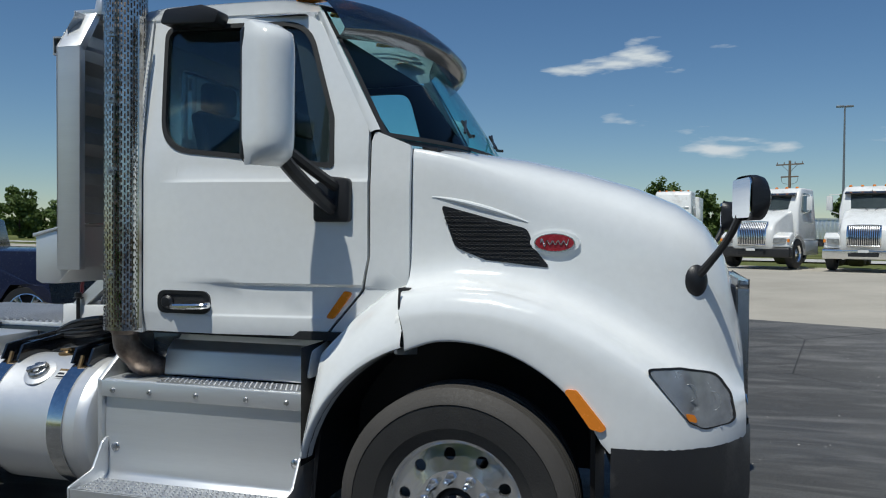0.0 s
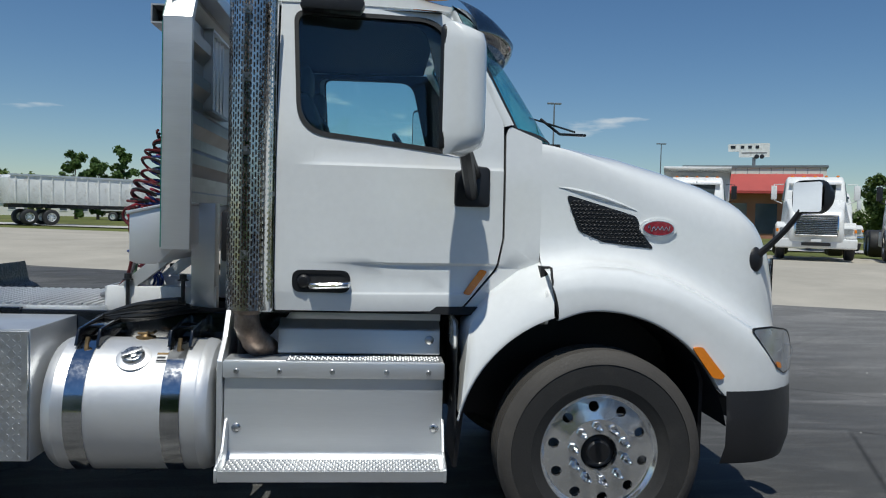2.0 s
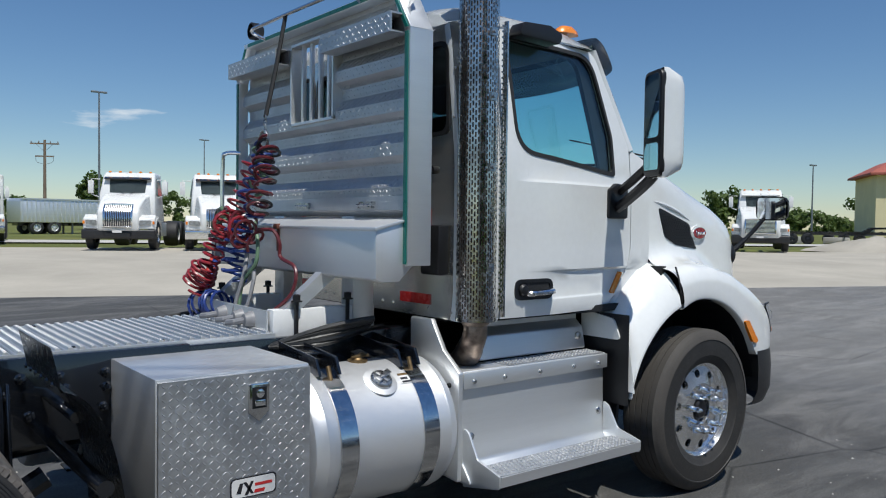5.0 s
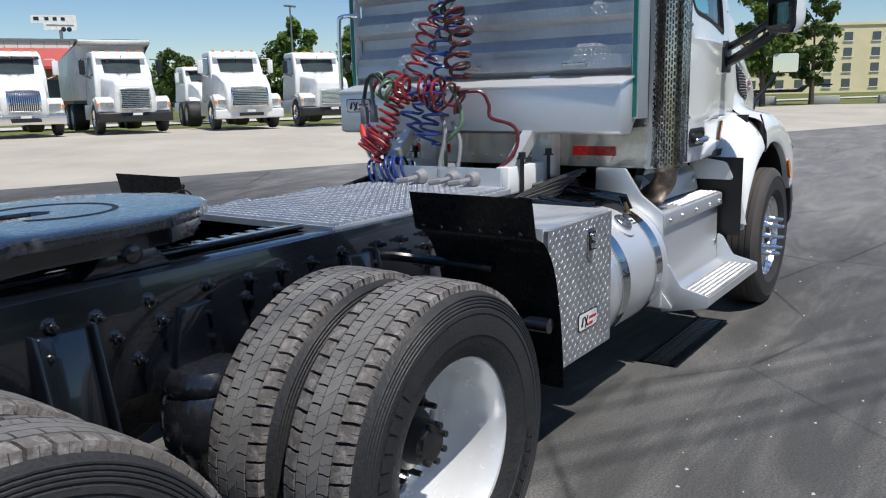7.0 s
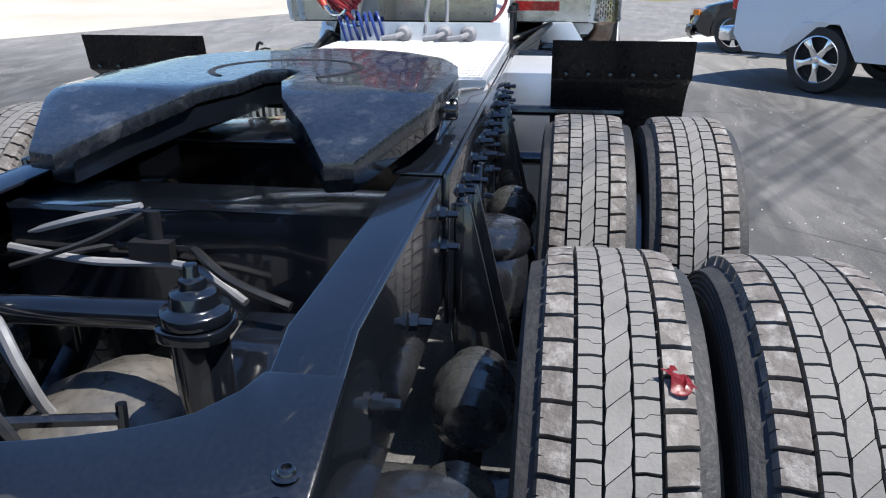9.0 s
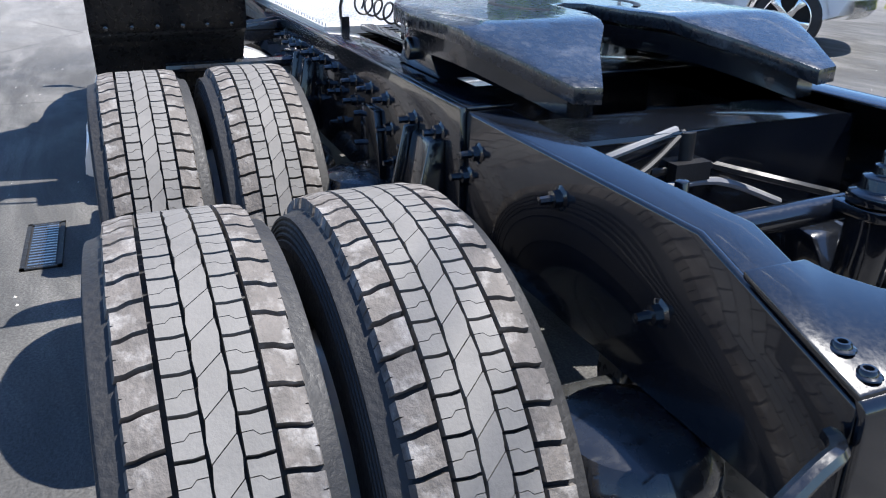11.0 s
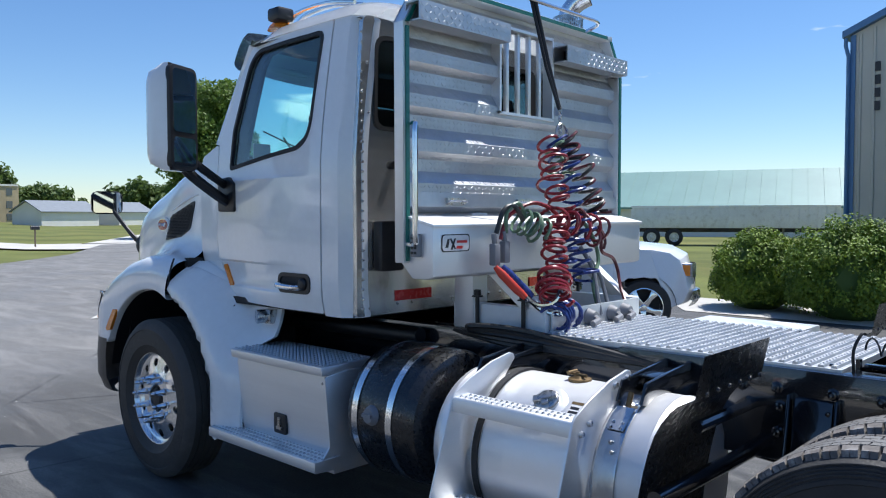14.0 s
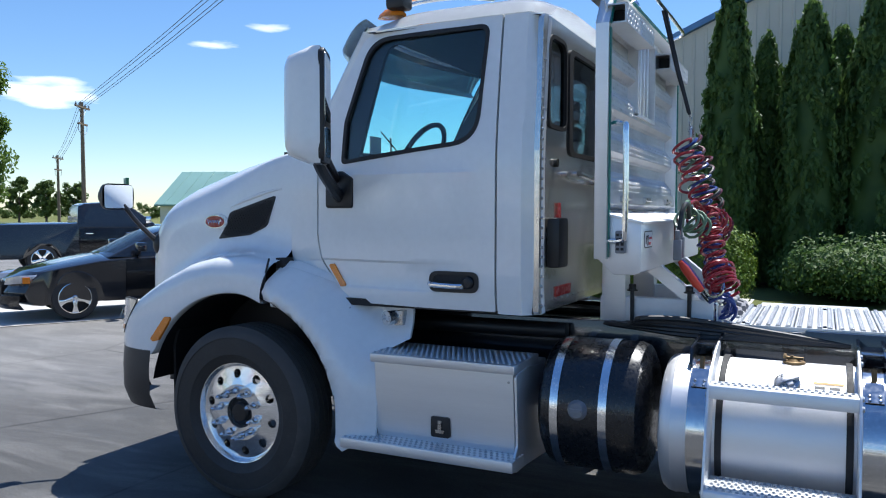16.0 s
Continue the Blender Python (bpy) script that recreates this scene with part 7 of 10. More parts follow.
for j in range(4):
    for i in range(2):
        box(bm, -2.207 + i * 0.022, -2.193 + i * 0.022, 0.985, 0.989, 1.505 + j * 0.023, 1.517 + j * 0.023)
part("socket_pins", bm, M["plastic"], sk)
# work lamps on the rack's head
bm = bmesh.new()
lathe(bm, [(0.0, 0.05), (0.04, 0.045), (0.055, 0.02), (0.055, -0.03), (0.045, -0.035)], 20, "x", (-2.09, 0.78, 2.90))
cyl(bm, (-2.08, 0.78, 2.80), (-2.08, 0.78, 2.86), 0.01, 8)
part("rack_lamp", bm, M["plastic"], rack, "round black work lamp")
# board that carries the couplings, and junction parts on it
bm = bmesh.new()
box(bm, -2.58, -2.57, -0.42, 0.42, 1.085, 1.22)
part("coupling_board", bm, M["alu"], rack)
for y in (-0.25, -0.12, 0.1):
    bm = bmesh.new()
    lathe(bm, [(0.0, -0.05), (0.03, -0.045), (0.04, -0.02), (0.045, 0.0)], 16, "x", (-2.58, y, 1.16))
    tube(bm, [(-2.62, y, 1.16), (-2.66, y + 0.03, 1.15), (-2.67, y + 0.10, 1.14)], 0.016, 8)
    part("coupling", bm, M["grey"], rack, "grey air coupling")
for k in range(5):
    bm = bmesh.new()
    tube(bm, spline([(-1.9 - 0.1 * k, -0.45, 1.10), (-2.1, -0.55 - 0.03 * k, 1.10 + 0.02 * k), (-2.35, -0.60, 1.06 + 0.02 * k), (-2.6, -0.48, 1.05)], 14), 0.014, 6)
    part("cable", bm, M["hose_black"], truck, "black cable along the frame")
    bm = bmesh.new()
    tube(bm, spline([(-1.9 - 0.1 * k, 0.45, 1.08), (-2.2, 0.54 + 0.02 * k, 1.07 + 0.015 * k), (-2.5, 0.56, 1.05 + 0.02 * k), (-3.2, 0.50, 1.04)], 14), 0.014, 6)
    part("cable", bm, M["hose_black"], truck, "black cable along the frame")

# ---- hanging hoses ----
bm = bmesh.new()
tube(bm, [(-2.225, 0.09, 2.845), (-2.30, 0.07, 2.50), (-2.36, 0.055, 2.26)], 0.012, 6)
tube(bm, [(-2.215, 0.11, 2.845), (-2.30, 0.09, 2.48), (-2.365, 0.06, 2.25)], 0.009, 6)
solid("hanger_strap", bm, M["rubber"], "black elastic strap holding the hoses", "strap")
bm = bmesh.new()
for k in range(5):
    c = Vector((-2.366, 0.053, 2.245 - k * 0.026))
    ax = Vector((1, 0, 0)) if k % 2 else Vector((0, 1, 0))
    tube(bm, [c + ax * 0.011 * math.cos(t) + Vector((0, 0, 0.019 * math.sin(t))) for t in [2 * math.pi * h / 10 for h in range(10)]], 0.003, 5, True)
tube(bm, [Vector((-2.375, 0.05 + 0.05 * math.cos(t), 2.12 + 0.055 * math.sin(t))) for t in [2 * math.pi * h / 16 for h in range(16)]], 0.009, 6, True)
solid("hanger_chain", bm, M["steel"], "short steel chain and hose ring", "chain")
HOSES = (("red", "hose_red", (-2.335, 0.13, 2.09), (-2.46, 0.22, 1.72), 0.064, 7, 0.22, 11), ("red", "hose_red", (-2.50, 0.27, 1.67), (-2.57, 0.385, 1.40), 0.056, 7, 0.14, 17),
         ("blue", "hose_blue", (-2.36, 0.05, 2.10), (-2.47, 0.03, 1.68), 0.062, 6, 0.26, 12), ("blue", "hose_blue", (-2.48, 0.05, 1.66), (-2.54, 0.08, 1.34), 0.056, 6, 0.24, 22),
         ("dark red", "hose_dark", (-2.38, -0.01, 2.12), (-2.50, -0.13, 1.68), 0.054, 7, 0.20, 13), ("black", "hose_black", (-2.37, 0.0, 2.10), (-2.49, -0.12, 1.69), 0.058, 7, 0.20, 14),
         ("green", "hose_green", (-2.35, 0.09, 2.08), (-2.42, 0.06, 1.80), 0.045, 3, 0.30, 24),
         ("red", "hose_red", (-2.50, 0.32, 1.67), (-2.51, 0.00, 1.61), 0.060, 5, 0.3, 15), ("dark red", "hose_dark", (-2.50, 0.14, 1.66), (-2.52, -0.13, 1.55), 0.060, 5, 0.3, 16),
         ("blue", "hose_blue", (-2.49, 0.16, 1.62), (-2.53, 0.20, 1.40), 0.050, 4, 0.25, 27))
for word, mt, a, b, r, turns, wob, seed in HOSES:
    bm = bmesh.new()
    tube(bm, helix(a, b, r, turns, 14, wob, seed), 0.0084, 6)
    solid("coiled_hose", bm, M[mt], f"{word} coiled air hose hanging behind the cab", "hose", group="trailer hoses")
for word, mt, pts in (("red", "hose_red", helix((-2.565, 0.385, 1.40), (-2.615, 0.455, 1.29), 0.074, 7, 14, 0.12, 5)),
                      ("blue", "hose_blue", helix((-2.53, 0.22, 1.21), (-2.585, 0.44, 1.17), 0.068, 7, 14, 0.16, 6)),
                      ("green", "hose_green", helix((-2.42, 0.47, 1.67), (-2.46, 0.35, 1.60), 0.064, 4, 14, 0.15, 7))):
    bm = bmesh.new()
    tube(bm, pts, 0.0085, 6)
    solid("hose_loop", bm, M[mt], f"{word} hose end looped in a bunch", "hose", group="trailer hoses")
for mt, pts, r in (("hose_green", [(-2.46, -0.02, 1.66), (-2.48, -0.10, 1.56), (-2.50, -0.12, 1.44), (-2.53, -0.02, 1.33), (-2.56, -0.04, 1.16)], 0.011),
                   ("grey", [(-2.48, 0.03, 1.52), (-2.52, -0.03, 1.40), (-2.56, -0.02, 1.25), (-2.58, -0.02, 1.16)], 0.012),
                   ("grey", [(-2.48, -0.05, 1.46), (-2.51, -0.12, 1.36), (-2.55, -0.13, 1.22), (-2.58, -0.12, 1.16)], 0.011),
                   ("hose_dark", [(-2.50, -0.12, 1.62), (-2.45, -0.22, 1.62), (-2.43, -0.26, 1.55), (-2.43, -0.27, 1.48), (-2.42, -0.40, 1.44), (-2.43, -0.44, 1.37), (-2.46, -0.42, 1.28), (-2.55, -0.34, 1.18)], 0.010),
                   ("hose_red", [(-2.40, 0.60, 1.57), (-2.41, 0.55, 1.68), (-2.44, 0.42, 1.745), (-2.46, 0.32, 1.735), (-2.48, 0.24, 1.69)], 0.010),
                   ("hose_black", [(-2.43, 0.46, 1.66), (-2.43, 0.53, 1.73), (-2.42, 0.60, 1.71), (-2.41, 0.645, 1.60)], 0.012),
                   ("hose_green", [(-2.43, 0.44, 1.68), (-2.43, 0.50, 1.745), (-2.42, 0.575, 1.70), (-2.41, 0.57, 1.60)], 0.011),
                   ("strap", [(-2.515, 0.545, 1.295), (-2.54, 0.50, 1.255), (-2.58, 0.44, 1.255), (-2.60, 0.40, 1.29), (-2.60, 0.375, 1.34)], 0.0125),
                   ("strap", [(-2.50, 0.50, 1.275), (-2.54, 0.45, 1.22), (-2.59, 0.38, 1.20), (-2.61, 0.31, 1.215)], 0.0115)):
    bm = bmesh.new()
    tube(bm, spline(pts, 28), r, 7)
    solid("hose_end", bm, M[mt], "loose hose end dropping to the couplings" if mt != "strap" else "silver spring guard round a hose end", "hose", group="trailer hoses")
for word, mt, dy in (("red", "grip_red", 0.0), ("blue", "hose_blue", -0.055)):
    bm = bmesh.new()
    tube(bm, [(-2.42, 0.665 + dy, 1.44), (-2.44, 0.64 + dy, 1.405), (-2.485, 0.575 + dy, 1.325), (-2.51, 0.545 + dy, 1.29)], [0.012, 0.021, 0.021, 0.016], 12)
    solid("hose_grip", bm, M[mt], f"{word} hose grip at the end of an air line", "hose grip", group="trailer hoses")
for y, z in ((0.650, 1.50), (0.575, 1.51)):
    bm = bmesh.new()
    box(bm, -2.425, -2.385, y - 0.02, y + 0.02, z - 0.055, z + 0.05)
    cyl(bm, (-2.405, y, z + 0.04), (-2.405, y + 0.01, z + 0.10), 0.014, 8)
    solid("glad_hand", bm, M["grey"], "dark metal air coupling hung by the tray", "coupling", group="glad hands", bevel=0.008)

# ---- drain grates in the asphalt ----
def grate(x0, x1, y0, y1):
    g = thing("drain_grate", "dark iron drain grate set in the asphalt", "grate")
    bm = bmesh.new()
    z = 0.006
    for a in ((x0, x1, y0, y0 + 0.02), (x0, x1, y1 - 0.02, y1), (x0, x0 + 0.02, y0, y1), (x1 - 0.02, x1, y0, y1)):
        box(bm, *a, -0.02, z + 0.004)
    part("grate_frame", bm, M["iron"], g)
    # no hole is cut: a flush near-black block paints the shade below the slats
    bm = bmesh.new()
    box(bm, x0, x1, y0, y1, -0.06, 0.003)
    part("pit_shade", bm, M["interior"], g)
    n = int((x1 - x0) / 0.034)
    bm = bmesh.new()
    box(bm, -0.008, 0.008, y0 + 0.03, y1 - 0.03, 0.002, 0.009)
    slat = to_mesh("slat", bm, M["steel"])
    for k in range(n):
        part("slat", slat, None, g, m=Matrix.Translation((x0 + (k + 0.5) * (x1 - x0) / n, 0, 0)))


grate(-1.75, -0.64, -1.09, -0.88)
grate(-3.06, -2.45, 1.525, 1.70)

# ---- the parked trucks across the drive ----
M["grille_dark"] = mat("dark_grille", (0.05, 0.05, 0.055), 0.4, 0.6, var=0.2)
M["lot_glass"] = mat("dark_truck_glass", (0.10, 0.125, 0.125), 0.10, 0.0, var=0.1, rvar=0.02, spec=0.8)
M["lot_lamp"] = mat("grey_lamp_glass", (0.26, 0.27, 0.27), 0.15, var=0.3, scale=9, coat=0.6)
M["lot_red"] = mat("dark_red_paint", (0.18, 0.02, 0.02), 0.3, var=0.15, coat=0.3)
M["lot_black"] = mat("black_paint", (0.012, 0.013, 0.016), 0.15, var=0.1, coat=0.7)
M["lot_blue"] = mat("dark_blue_paint", (0.015, 0.02, 0.05), 0.2, var=0.1, coat=0.5)


def plain_wheel(parent, x, y, z, r, w, rim):
    bm = bmesh.new()
    lathe(bm, [(r * 0.55, -w / 2), (r * 0.85, -w / 2), (r * 0.97, -w * 0.42), (r, -w * 0.3), (r, w * 0.3), (r * 0.97, w * 0.42), (r * 0.85, w / 2), (r * 0.55, w / 2)], 28, "y", (x, y, z))
    t = part("wheel", bm, M["tyre"], parent)
    s = 1 if y > 0 else -1
    bm = bmesh.new()
    holed_disc(bm, r * 0.2, r * 0.5, 8, r * 0.07, r * 0.38, lambda q: s * w * 0.3 - s * 0.03 * (q / r), s, 0.04, 10)
    lathe(bm, [(0.0, s * w * 0.42), (r * 0.14, s * w * 0.40), (r * 0.2, s * w * 0.28)], 16, "y")
    lathe(bm, [(r * 0.5, s * w * 0.28), (r * 0.56, s * w * 0.46), (r * 0.58, s * w * 0.5)], 28, "y")
    for v in bm.verts:
        v.co += Vector((x, y, z))
    part("rim", bm, rim, t)


def parked_truck(label, m, paint="lotpaint", style="slope", grille_h=0.6, dump=False, day=True, bumper="chrome", group="parked trucks", tall=False):
    """A heavy truck with its nose along +x; the wheels' foot is z = 0."""
    t = thing("parked_truck", label, "truck", m, group)
    P = M[paint]
    if style == "slope":
        side = [(0.95, 0.62), (1.02, 1.0), (0.98, 1.30), (0.75, 1.56), (0.0, 1.86), (-0.55, 1.98), (-0.55, 0.95), (0.3, 0.85)]
        hw, nose = 0.86, 0.98
    elif style == "square":
        side = [(1.0, 0.62), (1.05, 1.0), (1.05, 1.62), (0.9, 1.74), (-0.55, 1.90), (-0.55, 0.95), (0.3, 0.85)]
        hw, nose = 0.84, 1.06
    else:
        side = [(0.98, 0.55), (1.08, 0.85), (1.05, 1.25), (0.85, 1.60), (0.1, 1.88), (-0.55, 2.0), (-0.55, 0.95), (0.3, 0.85)]
        hw, nose = 1.02, 1.03
    bm = bmesh.new()
    prism(bm, side, "y", -hw, hw)
    for v in bm.verts:
        k = sstep(0.2, 1.1, v.co.x)
        v.co.y *= 1 - 0.22 * k - 0.10 * sstep(1.2, 1.9, v.co.z)
    part("bonnet", bm, P, t, bevel=0.10, seg=4)
    for s in (-1, 1):
        bm = bmesh.new()
        rows = []
        for k in range(15):
            a = radians(12 + 156 * k / 14)
            xa, za = 0.05 + 0.66 * math.cos(a), 0.52 + 0.62 * math.sin(a)
            rows.append([(xa, s * 0.80, za + 0.08), (xa, s * 1.08, za + 0.06), (xa, s * 1.19, za + 0.0), (xa * 1.0, s * 1.19, za - 0.07)])
        grid(bm, rows)
        bmesh.ops.solidify(bm, geom=bm.faces[:], thickness=0.02)
        part("wing", bm, P, t)
        bm = bmesh.new()
        prism(bm, rpoly([(0.45, 0.72, 0), (0.97, 0.72, 0.05), (0.95, 1.10, 0.10), (0.45, 1.24, 0.08)]), "y", *sorted((s * 0.60, s * 1.17)))
        for v in bm.verts:
            v.co.x -= 0.16 * sstep(0.75, 1.17, abs(v.co.y)) * sstep(0.5, 0.9, v.co.x)
        w = part("headlamp_pod", bm, P, t, bevel=0.07, seg=3)
        bm = bmesh.new()
        prism(bm, rpoly([(s * 0.68, 0.84, 0.03), (s * 1.06, 0.90, 0.05), (s * 1.08, 1.03, 0.05), (s * 0.70, 1.02, 0.03)]), "x", 0.93, 0.985)
        for v in bm.verts:
            v.co.x -= 0.13 * sstep(0.75, 1.17, abs(v.co.y))
        part("headlamp", bm, M["lot_lamp"], w)
        bm = bmesh.new()
        box(bm, 0.80, 0.86, *sorted((s * 1.10, s * 1.168)), 0.90, 1.00)
        part("turn_lamp", bm, M["amber"], w)
    # grille with its bars
    gw = 0.46 if style != "wide" else 0.62
    z0, z1 = 0.80, 0.80 + grille_h
    gr = bmesh.new()
    front = {"slope": [(0.90, 1.03), (1.02, 1.055), (1.30, 1.01), (1.56, 0.80)], "square": [(0.6, 1.085), (1.62, 1.085), (1.8, 1.0)], "wide": [(0.7, 1.10), (0.95, 1.12), (1.25, 1.085), (1.60, 0.88)]}[style]
    edge = [z0 + (z1 - z0) * k / 6 for k in range(7)]
    prism(gr, [(interp(front, z) - 0.10, z) for z in edge] + [(interp(front, z), z) for z in edge[::-1]], "y", -gw, gw)
    g = part("grille", gr, M["grille_dark"], t, bevel=0.01)
    bm = bmesh.new()
    tube(bm, [(interp(front, z) + 0.008, y, z) for y, z in [(-gw, z) for z in edge] + [(-gw * 0.5, z1 + 0.02), (gw * 0.5, z1 + 0.02)] + [(gw, z) for z in edge[::-1]]], 0.028, 6, True)
    part("grille_frame", bm, M["chrome"], g)
    n = 11 if style != "slope" else 15
    for k in range(n):
        bm = bmesh.new()
        if style == "slope":
            y = -gw + 0.05 + (2 * gw - 0.10) * k / (n - 1)
            tube(bm, [(interp(front, z) + 0.006, y, z) for z in edge], 0.018, 5)
        else:
            zz = z0 + (z1 - z0) * (k + 0.5) / n
            xx = interp(front, zz)
            box(bm, xx - 0.01, xx + 0.018, -gw + 0.03, gw - 0.03, zz - 0.016, zz + 0.016)
        part("grille_bar", bm, M["chrome"], g)
    bm = bmesh.new()
    prism(bm, rpoly([(nose - 0.25, 0.38, 0.05), (nose + 0.12, 0.38, 0.06), (nose + 0.14, 0.70, 0.06), (nose - 0.25, 0.70, 0.05)]), "y", -1.19, 1.19)
    for v in bm.verts:
        v.co.x -= 0.18 * sstep(0.6, 1.2, abs(v.co.y))
    b = part("bumper", bm, {"chrome": M["chrome"], "black": M["bumper"], "white": P}[bumper], t, bevel=0.02)
    bm = bmesh.new()
    box(bm, nose + 0.10, nose + 0.145, -0.42, 0.42, 0.47, 0.58)
    part("bumper_slot", bm, M["interior"], b)
    bm = bmesh.new()
    box(bm, nose + 0.13, nose + 0.15, -0.15, 0.15, 0.60, 0.68)
    part("plate", bm, M["label"], b)
    # cab
    top = 2.78 if not tall else 3.35
    cab = [(-0.50, 0.95), (-0.50, 1.95), (-0.86, top - 0.12), (-1.05, top), (-2.15, top), (-2.2, 0.95)]
    bm = bmesh.new()
    prism(bm, cab, "y", -1.02, 1.02)
    for v in bm.verts:
        v.co.y *= 1 - 0.13 * sstep(1.9, 2.8, v.co.z) - 0.05 * sstep(-1.2, -0.5, v.co.x)
    c = part("cab", bm, P, t, bevel=0.09, seg=4)
    bm = bmesh.new()
    q = [(-0.515, 2.02), (-0.74, 2.50)]
    grid(bm, [[(q[i][0] + 0.012 - 0.10 * abs(v) ** 3, v * (0.88 - 0.07 * i), q[i][1]) for v in [j / 6 - 1 for j in range(13)]] for i in (0, 1)])
    bmesh.ops.solidify(bm, geom=bm.faces[:], thickness=0.012)
    part("windscreen", bm, M["lot_glass"], c)
    bm = bmesh.new()
    box(bm, -0.66, -0.655, -0.012, 0.012, 2.02, 2.62)
    for s in (-1, 1):
        bm2 = bmesh.new()
        prism(bm2, rpoly([(-0.82, 1.95, 0.05), (-1.62, 1.92, 0.06), (-1.62, 2.58, 0.06), (-1.05, 2.60, 0.08)]), "y", *sorted((s * 0.94, s * 1.004)))
        for v in bm2.verts:
            v.co.y = s * (1.008 - 0.09 * 1.02 * sstep(1.9, 2.8, v.co.z)) if abs(v.co.y) > 0.98 else v.co.y * 0.97
        part("side_window", bm2, M["lot_glass"], c)
        arm = bmesh.new()
        tube(arm, [(-0.75, s * 1.0, 1.85), (-0.72, s * 1.25, 1.95), (-0.72, s * 1.27, 2.5), (-0.80, s * 0.98, 2.5)], 0.02, 6)
        box(arm, -0.76, -0.64, *sorted((s * 1.18, s * 1.36)), 1.98, 2.45)
        part("side_mirror", arm, M["plastic"] if paint != "lotpaint" or style == "square" else P, c, bevel=0.012)
    part("screen_bar", bm, M["plastic"], c)
    for k in range(5):
        bm = bmesh.new()
        lathe(bm, [(0.0, 0.06), (0.04, 0.05), (0.06, 0.0)], 10, "z", (-1.08, -0.7 + 0.35 * k, top - 0.01))
        part("roof_lamp", bm, M["amber"], c)
    bm = bmesh.new()
    prism(bm, [(-0.80, 2.53), (-0.60, 2.49), (-0.59, 2.53), (-0.80, 2.60)], "y", -0.80, 0.80)
    part("sun_visor", bm, M["lot_black"] if style == "slope" else P, c)
    for s in (-1, 1):
        bm = bmesh.new()
        tube(bm, [(-0.47, s * 0.1, 1.96), (-0.62, s * 0.45, 2.2)], 0.012, 4)
        part("wiper", bm, M["plastic"], c)
        bm = bmesh.new()
        box(bm, -1.15, -1.0, s * 0.45 - 0.25, s * 0.45 + 0.25, 1.95, 2.45)
        part("seat_back", bm, M["interior"], c)
    for s in (-1, 1):
        bm = bmesh.new()
        box(bm, -2.0, -0.75, *sorted((s * 0.75, s * 1.12)), 0.45, 0.95)
        part("step_box", bm, M["alu"], t, bevel=0.02)
        plain_wheel(t, 0.05, s * 1.03, 0.51, 0.51, 0.29, M["chrome"])
        for x in (-4.4, -5.7):
            plain_wheel(t, x, s * 0.95, 0.51, 0.51, 0.55, M["wheel_white"])
        bm = bmesh.new()
        box(bm, -6.3, 0.7, *sorted((s * 0.36, s * 0.46)), 0.72, 1.0)
        part("frame_rail", bm, M["lot_black"], t)
    if dump:
        bm = bmesh.new()
        prism(bm, [(-2.4, 1.15), (-2.4, 3.05), (-2.0, 3.2), (-1.5, 3.2), (-1.5, 3.12), (-2.3, 3.05), (-7.2, 2.7), (-7.2, 1.15)], "y", -1.2, 1.2)
        part("dump_body", bm, P, t, bevel=0.03)
    if not day:
        bm = bmesh.new()
        box(bm, -3.6, -2.15, -1.1, 1.1, 0.95, 3.1)
        part("sleeper", bm, P, t, bevel=0.08)
    return t


def face(x, y, yaw):
    """Nose of a truck set down at x, y and turned to the drive."""
    return Matrix.Translation((x, y, ground_z(x, y) - (0.0 if y < 45 else 0.06))) @ Matrix.Rotation(radians(yaw), 4, "Z")


parked_truck("white day-cab truck with black bumper in the lot", face(4.1, 24.73, -118), grille_h=0.75, bumper="black")
parked_truck("white short-nosed truck with chrome bumper", face(7.07, 23.44, -110), grille_h=0.62, bumper="chrome")
parked_truck("white square-nosed dump truck", face(10.02, 21.95, -112), style="square", grille_h=0.66, dump=True, bumper="black")
parked_truck("white wide-grille truck with white bumper", face(13.2, 19.85, -117), style="wide", grille_h=0.62, bumper="white")
parked_truck("white square-nosed truck with black bumper", face(16.3, 18.8, -118), style="square", grille_h=0.5, bumper="black")
parked_truck("white wide-grille day-cab truck beside the others", face(19.0, 17.04, -128), style="wide", grille_h=0.62, bumper="black")
parked_truck("white wide-grille truck by the gravel heap", face(28.6, 14.6, -150), style="wide", grille_h=0.6, bumper="black")
parked_truck("white truck with grey bumper before the hopper trailer", face(-11.26, 35.53, -95), style="slope", grille_h=0.55, bumper="black")
parked_truck("white truck with tall chrome grille and black bumper", face(-5.68, 33.03, -108), style="slope", grille_h=0.8, bumper="black")
parked_truck("dark red truck parked beyond the lot", face(-56, 76, 150) @ Matrix.Translation((0, 0, -0.07)), paint="lot_red", style="square", grille_h=0.6)
parked_truck("white truck parked beyond the lot", face(-48, 52, 120) @ Matrix.Translation((0, 0, -0.12)), style="square", grille_h=0.6)
parked_truck("dark blue truck parked beyond the lot", face(-52, 82, 150) @ Matrix.Translation((0, 0, -0.07)), paint="lot_blue", style="square", grille_h=0.6)
parked_truck("white truck seen from behind beyond the lot", face(-45.5, 56, 125) @ Matrix.Translation((0, 0, -0.12)), style="wide", grille_h=0.6)
parked_truck("white truck at the far side of the lot", face(20.5, 31, -110), style="slope", grille_h=0.6)
parked_truck("white sleeper truck at the far side of the lot", face(1, 36, -100), style="wide", grille_h=0.6, day=False, tall=True)


